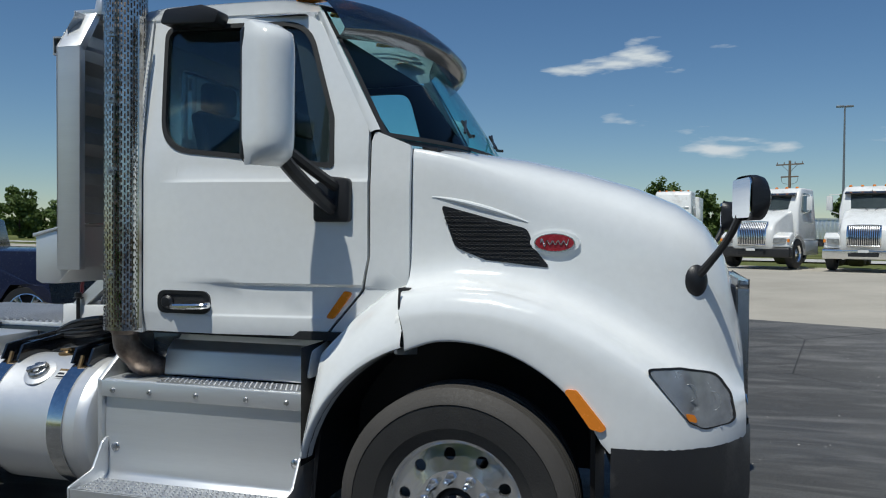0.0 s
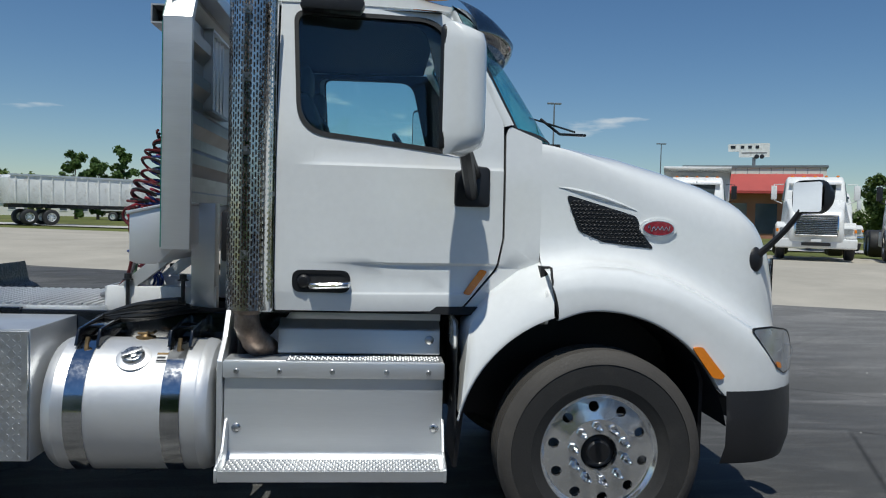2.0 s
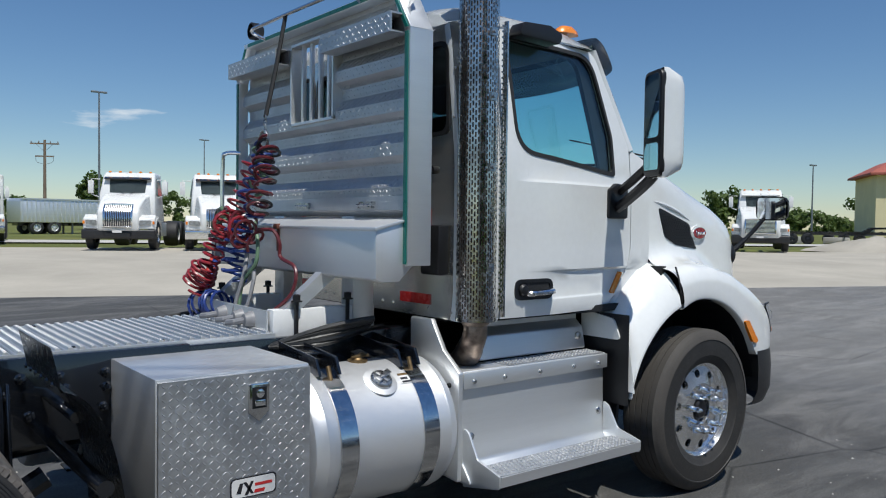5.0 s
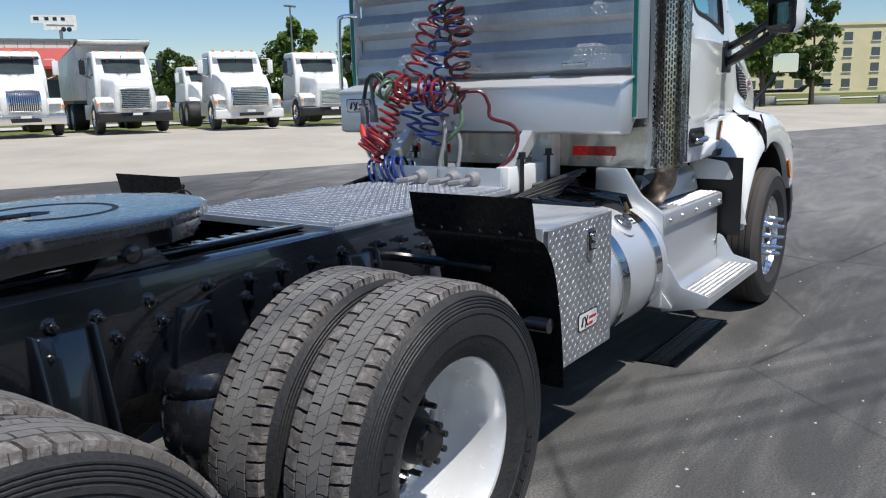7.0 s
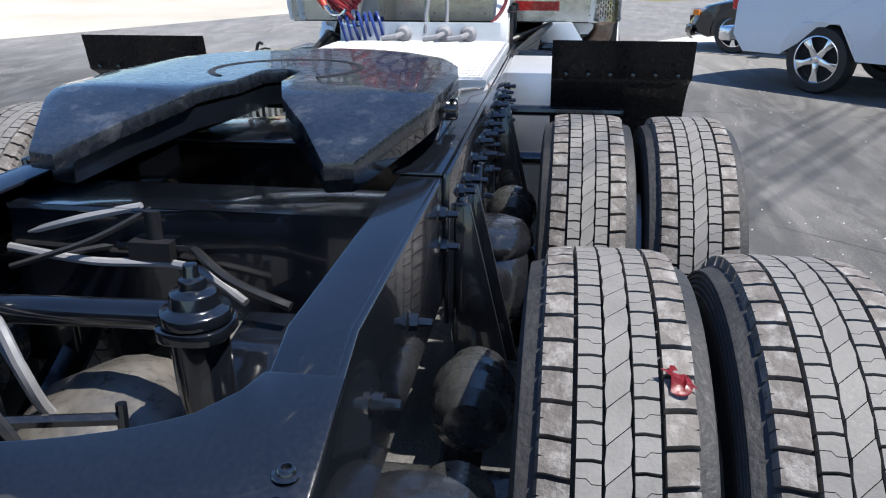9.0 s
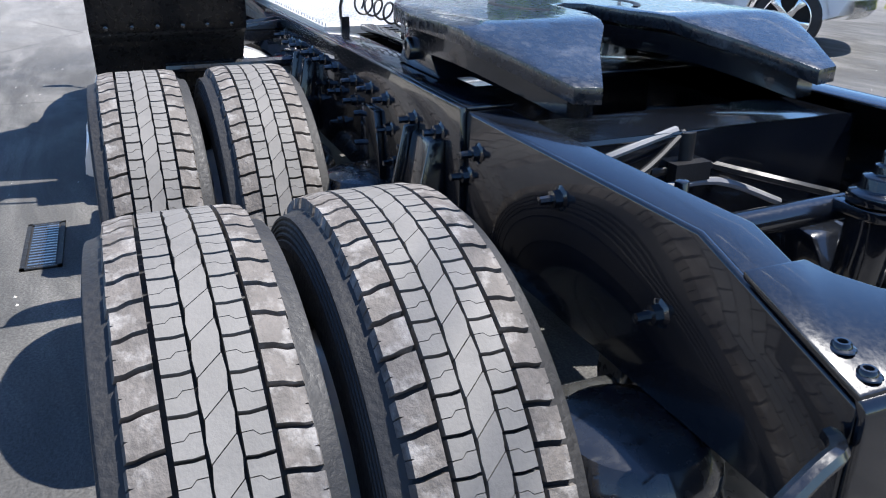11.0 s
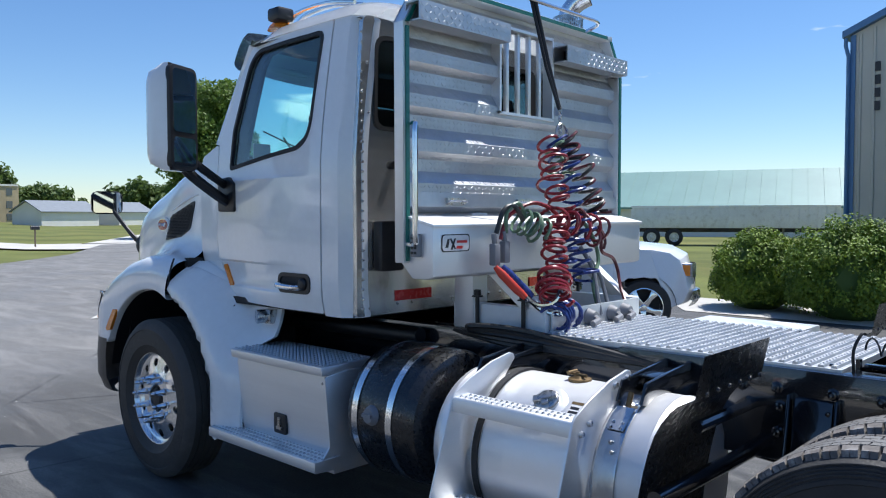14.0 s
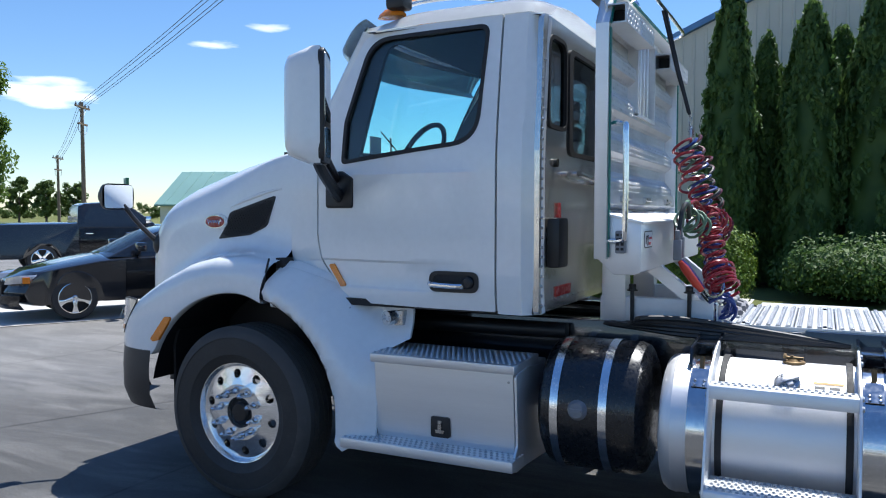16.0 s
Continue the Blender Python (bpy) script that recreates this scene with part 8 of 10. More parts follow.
# ---- trailers ----
def trailer(label, m, long, z0, z1, paint, ribs=16, name="trailer"):
    t = thing(name, label, "trailer", m)
    bm = bmesh.new()
    prism(bm, [(0, z0), (long, z0), (long, z1), (long * 0.02, z1), (0, z1 - 0.2)], "y", -1.25, 1.25)
    body = part("trailer_body", bm, M[paint], t, bevel=0.03)
    for s in (-1, 1):
        for k in range(ribs):
            bm = bmesh.new()
            x = (k + 0.5) * long / ribs
            box(bm, x - 0.04, x + 0.04, *sorted((s * 1.25, s * 1.29)), z0 + 0.05, z1 - 0.08)
            part("rib", bm, M[paint], body)
        bm = bmesh.new()
        box(bm, 0, long, *sorted((s * 1.25, s * 1.31)), z1 - 0.09, z1 + 0.02)
        part("top_rail", bm, M["alu"], body)
        for x in (1.2, 2.5):
            plain_wheel(t, x, s * 1.0, 0.51, 0.51, 0.5, M["wheel_white"])
        bm = bmesh.new()
        box(bm, long - 3.0, long - 2.88, *sorted((s * 0.7, s * 0.82)), 0.0, z0)
        part("landing_leg", bm, M["grey"], t)
    bm = bmesh.new()
    box(bm, 0.1, long - 0.2, -0.5, 0.5, z0 - 0.25, z0)
    part("chassis", bm, M["lot_black"], t)
    return t


trailer("long white hopper trailer on the far side of the lot", face(-25, 47, 38), 11.5, 1.35, 3.2, "lotpaint")
trailer("aluminium livestock trailer behind the parked trucks", face(7, 62, 12) @ Matrix.Translation((0, 0, -0.07)), 7.0, 0.9, 2.7, "alu", 22)
trailer("pale livestock trailer behind the parked trucks", face(-10, 48, 5), 7.0, 0.9, 2.6, "alu", 18)
trailer("white box trailer in the far lot", face(-30, 80, 0) @ Matrix.Translation((0, 0, -0.12)), 10, 1.1, 3.6, "lotpaint")


# ---- buildings over the lot ----
M["siding"] = mat("cream_siding", (0.74, 0.72, 0.66), 0.6, var=0.06, scale=0.3, fine=8)
M["red_roof"] = mat("red_metal_roof", (0.42, 0.06, 0.05), 0.45, var=0.12, scale=0.4)
M["hotel"] = mat("yellow_stucco", (0.80, 0.70, 0.44), 0.85, var=0.06, scale=0.3, fine=12, bump=0.1)
M["hotel_red"] = mat("terracotta_roof", (0.36, 0.10, 0.07), 0.7, var=0.15)
M["brick"] = mat("brick_red_wall", (0.33, 0.16, 0.10), 0.85, var=0.15, scale=0.6, fine=30)
M["tealroof"] = mat("teal_metal_roof", (0.17, 0.30, 0.27), 0.45, var=0.08, scale=0.3)
M["beige"] = mat("beige_metal_siding", (0.58, 0.55, 0.47), 0.5, var=0.05, scale=0.5)
M["bluetrim"] = mat("blue_trim", (0.10, 0.22, 0.42), 0.45, var=0.08)
M["window"] = mat("building_glass", (0.06, 0.08, 0.10), 0.08, var=0.1, rvar=0.02, spec=0.8)
M["wood"] = mat("grey_pole_wood", (0.20, 0.15, 0.11), 0.85, var=0.25, scale=2, fine=30, stretch=(6, 6, 0.6), bump=0.3)
M["galv"] = mat("galvanised_pole", (0.22, 0.24, 0.26), 0.5, 0.5, var=0.1)

dealer = thing("dealership", "low cream building with a red canopy fascia behind the lot", "building", Matrix.Translation((35.3, 71.4, 0.6)) @ Matrix.Rotation(radians(-27), 4, "Z"))
bm = bmesh.new()
box(bm, -5.9, 7.4, 0, 14, -0.6, 7.0)
wall = part("wall", bm, M["siding"], dealer)
bm = bmesh.new()
box(bm, -7.6, -5.9, 1.2, 12, -0.6, 5.6)
annex = part("annex", bm, M["siding"], dealer, "lower cream side wing")
bm = bmesh.new()
for a in ((-6.05, 7.55, -0.15, 0.05, 6.98, 7.2), (7.37, 7.55, 0.05, 14.1, 6.98, 7.2), (-6.05, -5.88, 0.05, 14.1, 6.98, 7.2), (-7.75, -5.92, 1.05, 1.25, 5.58, 5.76)):
    box(bm, *a)
part("coping", bm, M["galv"], dealer, "dark metal coping")
for k in range(12):
    bm = bmesh.new()
    box(bm, -5.3 + k * 1.1, -5.26 + k * 1.1, -0.02, 0.0, 5.9, 6.95)
    part("panel_joint", bm, M["galv"], wall)
bm = bmesh.new()
prism(bm, [(-1.9, 4.6), (0.0, 6.35), (0.0, 4.35), (-1.9, 4.35)], "x", -5.2, 7.1)
canopy = part("canopy", bm, M["red_roof"], dealer, "red metal canopy roof")
for k in range(16):
    bm = bmesh.new()
    x = -4.9 + k * 0.78
    prism(bm, [(-1.9, 4.605), (0.0, 6.355), (0.0, 6.40), (-1.9, 4.65)], "x", x - 0.025, x + 0.025)
    part("roof_seam", bm, M["red_roof"], canopy)
bm = bmesh.new()
box(bm, -5.0, 6.9, -0.12, -0.005, -0.6, 4.35)
part("canopy_wall", bm, M["brick"], dealer, "brown brick front under the canopy")
for k in range(4):
    bm = bmesh.new()
    box(bm, -4.5 + k * 2.8, -2.5 + k * 2.8, -0.18, -0.11, 0.4, 3.4)
    part("window", bm, M["window"], dealer)
bm = bmesh.new()
box(bm, -7.4, -6.1, 1.12, 1.205, 2.6, 4.2)
part("window", bm, M["window"], annex)

sign = thing("roof_sign", "pale trailer-shaped sign on a pole over the red-canopied building", "sign", Matrix.Translation((36.2, 72.6, 0.6)) @ Matrix.Rotation(radians(-27), 4, "Z"))
bm = bmesh.new()
cyl(bm, (0.5, 0, 0), (0.5, 0, 8.1), 0.16, 10)
part("post", bm, M["galv"], sign)
bm = bmesh.new()
prism(bm, rpoly([(-2.0, 8.75, 0.05), (-0.95, 8.75, 0.05), (-0.95, 8.15, 0.05), (1.95, 8.15, 0.08), (1.95, 9.55, 0.12), (-2.0, 9.45, 0.12)]), "y", -0.25, 0.25)
face_ob = part("sign_body", bm, M["lotpaint"], sign, "white trailer-shaped sign body")
for x, w in ((-1.75, 0.45), (-0.8, 0.35), (-0.1, 0.35), (0.6, 0.35)):
    bm = bmesh.new()
    box(bm, x, x + w, -0.28, -0.25, 9.0, 9.3)
    part("sign_window", bm, M["label_dark"], face_ob)
for x in (0.75, 1.25):
    bm = bmesh.new()
    lathe(bm, [(0.0, -0.34), (0.12, -0.33), (0.22, -0.31), (0.23, -0.26)], 16, "y", (x, 0, 8.18))
    part("sign_wheel", bm, M["label_dark"], face_ob)
bm = bmesh.new()
box(bm, -0.7, 1.7, -0.27, -0.25, 8.5, 8.62)
part("sign_bars", bm, M["grey"], face_ob, "row of plain grey bars")

hotel = thing("hotel", "yellow four-storey hotel with a terracotta roof", "hotel", Matrix.Translation((148.6, 34.4, 0.3)) @ Matrix.Rotation(radians(35), 4, "Z"))
bm = bmesh.new()
box(bm, -1, 16, -60, 10.5, 0, 12.2)
part("wall", bm, M["hotel"], hotel)
bm = bmesh.new()
box(bm, -1.2, 16.2, -60.2, 10.6, 12.2, 12.6)
part("parapet", bm, M["hotel"], hotel)
bm = bmesh.new()
box(bm, 0, 16, 10.5, 24, 0, 10.6)
part("wall", bm, M["hotel"], hotel)
bm = bmesh.new()
rows = [[(-1.3, 9.7, 10.55), (-1.3, 25.2, 10.55), (17, 25.2, 10.55), (17, 9.7, 10.55)], [(-1.3, 9.7, 10.9), (-1.3, 25.2, 10.9), (17, 25.2, 10.9), (17, 9.7, 10.9)],
        [(2.6, 10.4, 13.2), (2.6, 21.0, 13.2), (14, 21.0, 13.2), (14, 10.4, 13.2)]]
vs = [[bm.verts.new(p) for p in row] for row in rows]
for a, b in zip(vs, vs[1:]):
    for i in range(4):
        bm.faces.new((a[i], a[(i + 1) % 4], b[(i + 1) % 4], b[i]))
bm.faces.new(vs[-1]), bm.faces.new(vs[0][::-1])
part("roof", bm, M["hotel_red"], hotel, "hipped terracotta roof")
pane = bmesh.new()
box(pane, -0.06, 0.0, -0.75, 0.75, 0, 1.5)
PANE = to_mesh("window", pane, M["window"])
shelf = bmesh.new()
box(shelf, -0.14, 0.0, -0.9, 0.9, -0.16, 0.0)
SILL = to_mesh("window_sill", shelf, M["white"])
for fl in range(4):
    for k in range(17):
        yy = -58 + k * 4.3 - (0.8 if k % 2 else 0)
        if 8.6 < yy:
            continue
        m4 = Matrix.Translation((-1.02 if yy < 10.5 else -0.02, yy, 1.2 + fl * 2.75))
        w = part("window", PANE, None, hotel, m=m4)
        part("window_sill", SILL, None, w)

for fl in range(4):
    w = part("window", PANE, None, hotel, m=Matrix.Translation((-0.02, 12.2, 1.2 + fl * 2.5)))
    part("window_sill", SILL, None, w)


def flatbed(x, y, yaw, long):
    """A low black flatbed trailer: two beams, cross bars, a gooseneck and three axles."""
    t = thing("flatbed_trailer", "black empty flatbed trailer parked on the far grass", "trailer", Matrix.Translation((x, y, ground_z(x, y) - 0.12)) @ Matrix.Rotation(radians(yaw), 4, "Z"), "flatbed trailers")
    for s in (-1, 1):
        bm = bmesh.new()
        prism(bm, [(0, 0.72), (long * 0.75, 0.72), (long * 0.8, 1.15), (long, 1.2), (long, 1.32), (long * 0.78, 1.30), (long * 0.72, 0.95), (0, 0.95)], "y", *sorted((s * 0.45, s * 0.6)))
        part("beam", bm, M["lot_black"], t)
        for k in range(3):
            plain_wheel(t, 0.9 + k * 1.05, s * 1.0, 0.42, 0.42, 0.3, M["grille_dark"])
    for k in range(int(long * 0.75 / 0.6)):
        bm = bmesh.new()
        box(bm, 0.2 + k * 0.6, 0.3 + k * 0.6, -1.25, 1.25, 0.90, 1.0)
        part("cross_bar", bm, M["lot_black"], t)
    return t


flatbed(51.0, 27.0, -62, 9.0)
flatbed(56.0, 25.5, -66, 9.0)
flatbed(62.0, 17.5, -70, 9.0)

blk = bmesh.new()
prism(blk, [(-0.9, 0), (0.9, 0), (0.85, 0.55), (-0.85, 0.55)], "y", -0.3, 0.3)
BLK = to_mesh("concrete_block", blk, M["concrete"], bevel=0.03)
for k in range(9):
    x = 56 - k * 1.1
    y = 27.5 - k * 4.1
    ob = new("concrete_block", BLK)
    ob.matrix_basis = Matrix.Translation((x, y, ground_z(x, y) - 0.14)) @ Matrix.Rotation(radians(-73), 4, "Z")
    tagged(ob, "pale concrete barrier block on the grass edge", "block", "barrier blocks")
bm = bmesh.new()
rnd = random.Random(4)
rows = []
for i in range(13):
    r = i / 12
    rows.append([(36.4 + 3.0 * r * math.cos(a) + 0.4 * math.sin(3 * a) * r, 12.9 + 3.4 * r * math.sin(a), ground_z(36, 13.6) - 0.08 + 0.70 * (1 - r * r) ** 1.2 * (1 + 0.15 * math.sin(2 * a + 1)) + rnd.uniform(-0.05, 0.05) * (r < 0.95)) for a in [2 * math.pi * k / 28 for k in range(29)]])
grid(bm, rows)
solid("gravel_heap", bm, M["gravel"], "low heap of pale gravel at the lot's edge", "gravel heap", kind="stuff")
for k, (x, y, h) in enumerate(((39.7, 107.7, 13), (16.0, 73.0, 13.0), (93.9, 44.6, 9.2), (49.8, 54.6, 10))):
    p = thing("light_pole", "tall thin dark light pole in the lot", "light pole", Matrix.Translation((x, y, 0.5)), "light poles")
    bm = bmesh.new()
    tube(bm, [(0, 0, -0.2), (0, 0, h)], [0.13, 0.07], 8)
    part("pole", bm, M["galv"], p)
    for x0 in (-0.7, 0.06):
        bm = bmesh.new()
        box(bm, x0, x0 + 0.64, -0.16, 0.16, h - 0.1, h + 0.06)
        part("lamp_head", bm, M["galv"], p, bevel=0.03)


def utility_pole(x, y, h, z=0.0, yaw=0):
    p = thing("utility_pole", "weathered wooden utility pole with cross-arms", "utility pole", Matrix.Translation((x, y, z)) @ Matrix.Rotation(radians(yaw), 4, "Z"), "utility poles")
    bm = bmesh.new()
    tube(bm, [(0, 0, -0.3), (0.04, 0, h)], [0.17, 0.11], 10)
    part("pole", bm, M["wood"], p)
    for zz, w in ((h - 0.35, 1.25), (h - 1.5, 0.8)):
        bm = bmesh.new()
        box(bm, -0.06, 0.06, -w, w, zz - 0.06, zz + 0.06)
        part("cross_arm", bm, M["wood"], p)
    for yy in (-1.15, -0.5, 0.5, 1.15):
        bm = bmesh.new()
        lathe(bm, [(0.0, 0.2), (0.04, 0.18), (0.06, 0.05), (0.03, 0.0)], 8, "z", (0, yy, h - 0.29))
        part("insulator", bm, M["grey"], p)
    bm = bmesh.new()
    for s in (-1, 1):
        tube(bm, [(0, 0, h - 1.1), (0, s * 0.7, h - 0.4)], 0.02, 5)
        tube(bm, spline([(0, s * 0.75, h - 1.45), (0, s * 0.7, h - 2.0), (0, s * 0.15, h - 2.2)], 8), 0.02, 5)
    part("brace", bm, M["galv"], p)
    return p


utility_pole(11.8, 75, 8.4, 0.5, 60)
utility_pole(42.8, -33.1, 9.3, -0.1, 30)
utility_pole(67.6, -50.5, 7.6, -0.1, 30)
wire = bmesh.new()
for k, off in enumerate((-1.1, -0.5, 0.5, 1.1)):
    for a, b, drop in (((42.8, -33.1), (67.6, -50.5), 0.4), ((42.8, -33.1), (-24.5, 6.0), 0.9)):
        dx, dy = -off * 0.6, off * 0.75
        za, zb = 9.0, 7.2 if b[0] > 30 else 13.5
        tube(wire, [(a[0] + dx + (b[0] - a[0]) * t, a[1] + dy + (b[1] - a[1]) * t, za + (zb - za) * t - drop * math.sin(math.pi * t)) for t in [q / 14 for q in range(15)]], 0.014, 4)
solid("overhead_wires", wire, M["hose_black"], "overhead power lines strung between the poles", "wires", kind="stuff")

# ---- leaves ----
def leaf_material(name, col, col2, rough=0.55, thin=0.38):
    m = bpy.data.materials.new(name)
    m.use_nodes = True
    n, l = m.node_tree.nodes, m.node_tree.links
    p, out = n["Principled BSDF"], n["Material Output"]
    geo = n.new("ShaderNodeNewGeometry")
    tc, ns = n.new("ShaderNodeTexCoord"), n.new("ShaderNodeTexNoise")
    ns.inputs["Scale"].default_value, ns.inputs["Detail"].default_value = 1.7, 3.0
    l.new(tc.outputs["Object"], ns.inputs["Vector"])
    add = n.new("ShaderNodeMath")
    add.operation = "MULTIPLY_ADD"
    add.inputs[1].default_value = 0.55
    l.new(geo.outputs["Random Per Island"], add.inputs[0])
    rng = n.new("ShaderNodeMapRange")
    for key, v in (("From Min", 0.35), ("From Max", 0.65), ("To Min", 0.0), ("To Max", 0.5)):
        rng.inputs[key].default_value = v
    l.new(ns.outputs["Fac"], rng.inputs["Value"])
    l.new(rng.outputs["Result"], add.inputs[2])
    mix = n.new("ShaderNodeMix")
    mix.data_type = "RGBA"
    mix.inputs["A"].default_value, mix.inputs["B"].default_value = (*col, 1), (*col2, 1)
    l.new(add.outputs[0], mix.inputs["Factor"])
    l.new(mix.outputs["Result"], p.inputs["Base Color"])
    p.inputs["Roughness"].default_value, p.inputs["Specular IOR Level"].default_value = rough, 0.3
    tl, ms = n.new("ShaderNodeBsdfTranslucent"), n.new("ShaderNodeMixShader")
    l.new(mix.outputs["Result"], tl.inputs["Color"])
    ms.inputs["Fac"].default_value = thin
    l.new(p.outputs["BSDF"], ms.inputs[1])
    l.new(tl.outputs["BSDF"], ms.inputs[2])
    l.new(ms.outputs["Shader"], out.inputs["Surface"])
    return m


M["leaf"] = leaf_material("tree_leaves", (0.08, 0.14, 0.026), (0.18, 0.27, 0.05))
M["leaf_light"] = leaf_material("bush_leaves", (0.04, 0.09, 0.012), (0.24, 0.335, 0.034), thin=0.18)
M["leaf_cedar"] = leaf_material("cedar_sprays", (0.05, 0.105, 0.03), (0.13, 0.21, 0.05))
M["leaf_far"] = leaf_material("far_leaves", (0.07, 0.115, 0.035), (0.15, 0.21, 0.055))
M["leaf_yellow"] = leaf_material("golden_leaves", (0.16, 0.16, 0.02), (0.34, 0.30, 0.04))
M["bark"] = mat("grey_bark", (0.11, 0.085, 0.065), 0.9, var=0.3, scale=6, fine=30, bump=0.6, stretch=(3, 3, 0.6))


def leaf_mesh(name, pts, nrm, size, material, rng, up=0.0, long=1.5):
    """One small folded leaf at each point, turned mostly along its normal."""
    n = len(pts)
    d = nrm + rng.normal(0, 0.55, (n, 3))
    d /= np.linalg.norm(d, axis=1, keepdims=True) + 1e-9
    ref = rng.normal(0, 1, (n, 3)) + np.array((0, 0, up))
    u = np.cross(d, np.cross(ref, d))
    u /= np.linalg.norm(u, axis=1, keepdims=True) + 1e-9
    v = np.cross(d, u)
    s = size * rng.uniform(0.6, 1.35, (n, 1))
    quad = np.stack((pts - u * s * long * 0.5, pts + v * s * 0.5 + d * s * 0.12, pts + u * s * long * 0.5, pts - v * s * 0.5 + d * s * 0.12), 1).reshape(-1, 3)
    me = bpy.data.meshes.new(name)
    me.from_pydata(quad.tolist(), [], np.arange(4 * n).reshape(-1, 4).tolist())
    me.materials.append(material)
    return me


def unit(rng, n):
    v = rng.normal(0, 1, (n, 3))
    return v / np.linalg.norm(v, axis=1, keepdims=True)


def tree(x, y, z, h, spread, seed, leaves=5000, size=0.3, leaf="leaf", name="tree", label="leafy green deciduous tree standing in the grass", low=0.25, group="trees", dense=1.0):
    rng = np.random.default_rng(seed)
    t = thing(name, label, "tree", Matrix.Translation((x, y, z)), group)
    bm = bmesh.new()
    lean = rng.uniform(-0.03, 0.03, 2) * h
    trunk = [(lean[0] * k, lean[1] * k, h * 0.72 * k - 0.2) for k in (0, 0.25, 0.5, 0.75, 1.0)]
    r0 = 0.022 * h
    tube(bm, trunk, [r0 * 1.25, r0, r0 * 0.75, r0 * 0.45, r0 * 0.15], 8)
    part("trunk", bm, M["bark"], t)
    hubs = []
    k = 0
    nb = 13
    for i in range(nb):
        f = low + (0.97 - low) * (i + 0.5) / nb
        a = i * 2.4 + rng.uniform(-0.4, 0.4)
        wide = spread * math.sin(math.pi * min(1, (f - low * 0.75) / (1.06 - low * 0.75))) ** 0.7 * rng.uniform(0.62, 1.0)
        tip = np.array((wide * 0.72 * math.cos(a), wide * 0.72 * math.sin(a), h * f))
        base = np.array((lean[0] * f, lean[1] * f, max(0.1 * h, h * (f - 0.16))))
        bm = bmesh.new()
        mid = base * 0.5 + tip * 0.5 + np.array((0, 0, 0.03 * h))
        tube(bm, [tuple(base), tuple(mid), tuple(tip)], [r0 * 0.4, r0 * 0.25, r0 * 0.08], 5)
        part("limb", bm, M["bark"], t)
        hubs.append((tip, spread * rng.uniform(0.26, 0.46) * dense))
        hubs.append((mid * 0.55 + tip * 0.45 + rng.normal(0, 0.1, 3) * spread, spread * rng.uniform(0.2, 0.38) * dense))
    pts, nrm = [], []
    per = leaves // (len(hubs) * 5)
    for c, r in hubs:
        for _ in range(5):
            o = c + unit(rng, 1)[0] * r * rng.uniform(0.3, 0.95) * np.array((1, 1, 0.75))
            q = unit(rng, per)
            pts.append(o + q * r * 0.55 * rng.uniform(0.3, 1.0, (per, 1)))
            nrm.append(q * 0.6 + (o - c) / (r + 1e-6) * 0.5 + np.array((0, 0, 0.25)))
    part("crown", leaf_mesh("crown", np.concatenate(pts), np.concatenate(nrm), size, M[leaf], rng), None, t)
    return t


def bush(x, y, r, h, seed, n=16000, size=0.055, leaf="leaf_light", label="rounded bright green clipped bush", name="bush"):
    """A clipped round bush: a dome of small upright tufts over a few stems."""
    rng = np.random.default_rng(seed)
    t = thing(name, label, "bush", Matrix.Translation((x, y, 0.0)), "bushes")
    for k in range(5):
        bm = bmesh.new()
        a = k * 1.26
        tube(bm, [(0.08 * math.cos(a), 0.08 * math.sin(a), -0.05), (0.4 * r * math.cos(a), 0.4 * r * math.sin(a), h * 0.6)], [0.03, 0.012], 6)
        part("stem", bm, M["bark"], t)
    pts, nrm = [], []
    for k in range(230):
        d = unit(rng, 1)[0]
        d[2] = abs(d[2]) * 1.35 - 0.55
        d /= np.linalg.norm(d)
        c = np.array((d[0] * r * 0.9, d[1] * r * 0.9, h * 0.42 + d[2] * h * 0.5)) * rng.uniform(0.84, 1.06)
        m = n // 230
        q = unit(rng, m)
        pts.append(c + q * r * rng.uniform(0.10, 0.27) * rng.uniform(0.25, 1, (m, 1)) ** 0.5)
        nrm.append(q * 0.8 + d * 0.5 + np.array((0, 0, 0.4)))
    p = np.concatenate(pts)
    p[:, 2] = np.maximum(p[:, 2], 0.02)
    part("foliage", leaf_mesh("foliage", p, np.concatenate(nrm), size, M[leaf], rng, up=1.5), None, t)
    inner = bmesh.new()
    bmesh.ops.create_icosphere(inner, subdivisions=3, radius=1.0)
    for v in inner.verts:
        v.co = Vector((v.co.x * r * 0.78, v.co.y * r * 0.78, h * 0.40 + v.co.z * h * 0.45)) * (1 + 0.05 * math.sin(9 * v.co.x + 7 * v.co.y + 11 * v.co.z))
    part("inner_foliage", inner, M["leaf_cedar"], t)
    return t


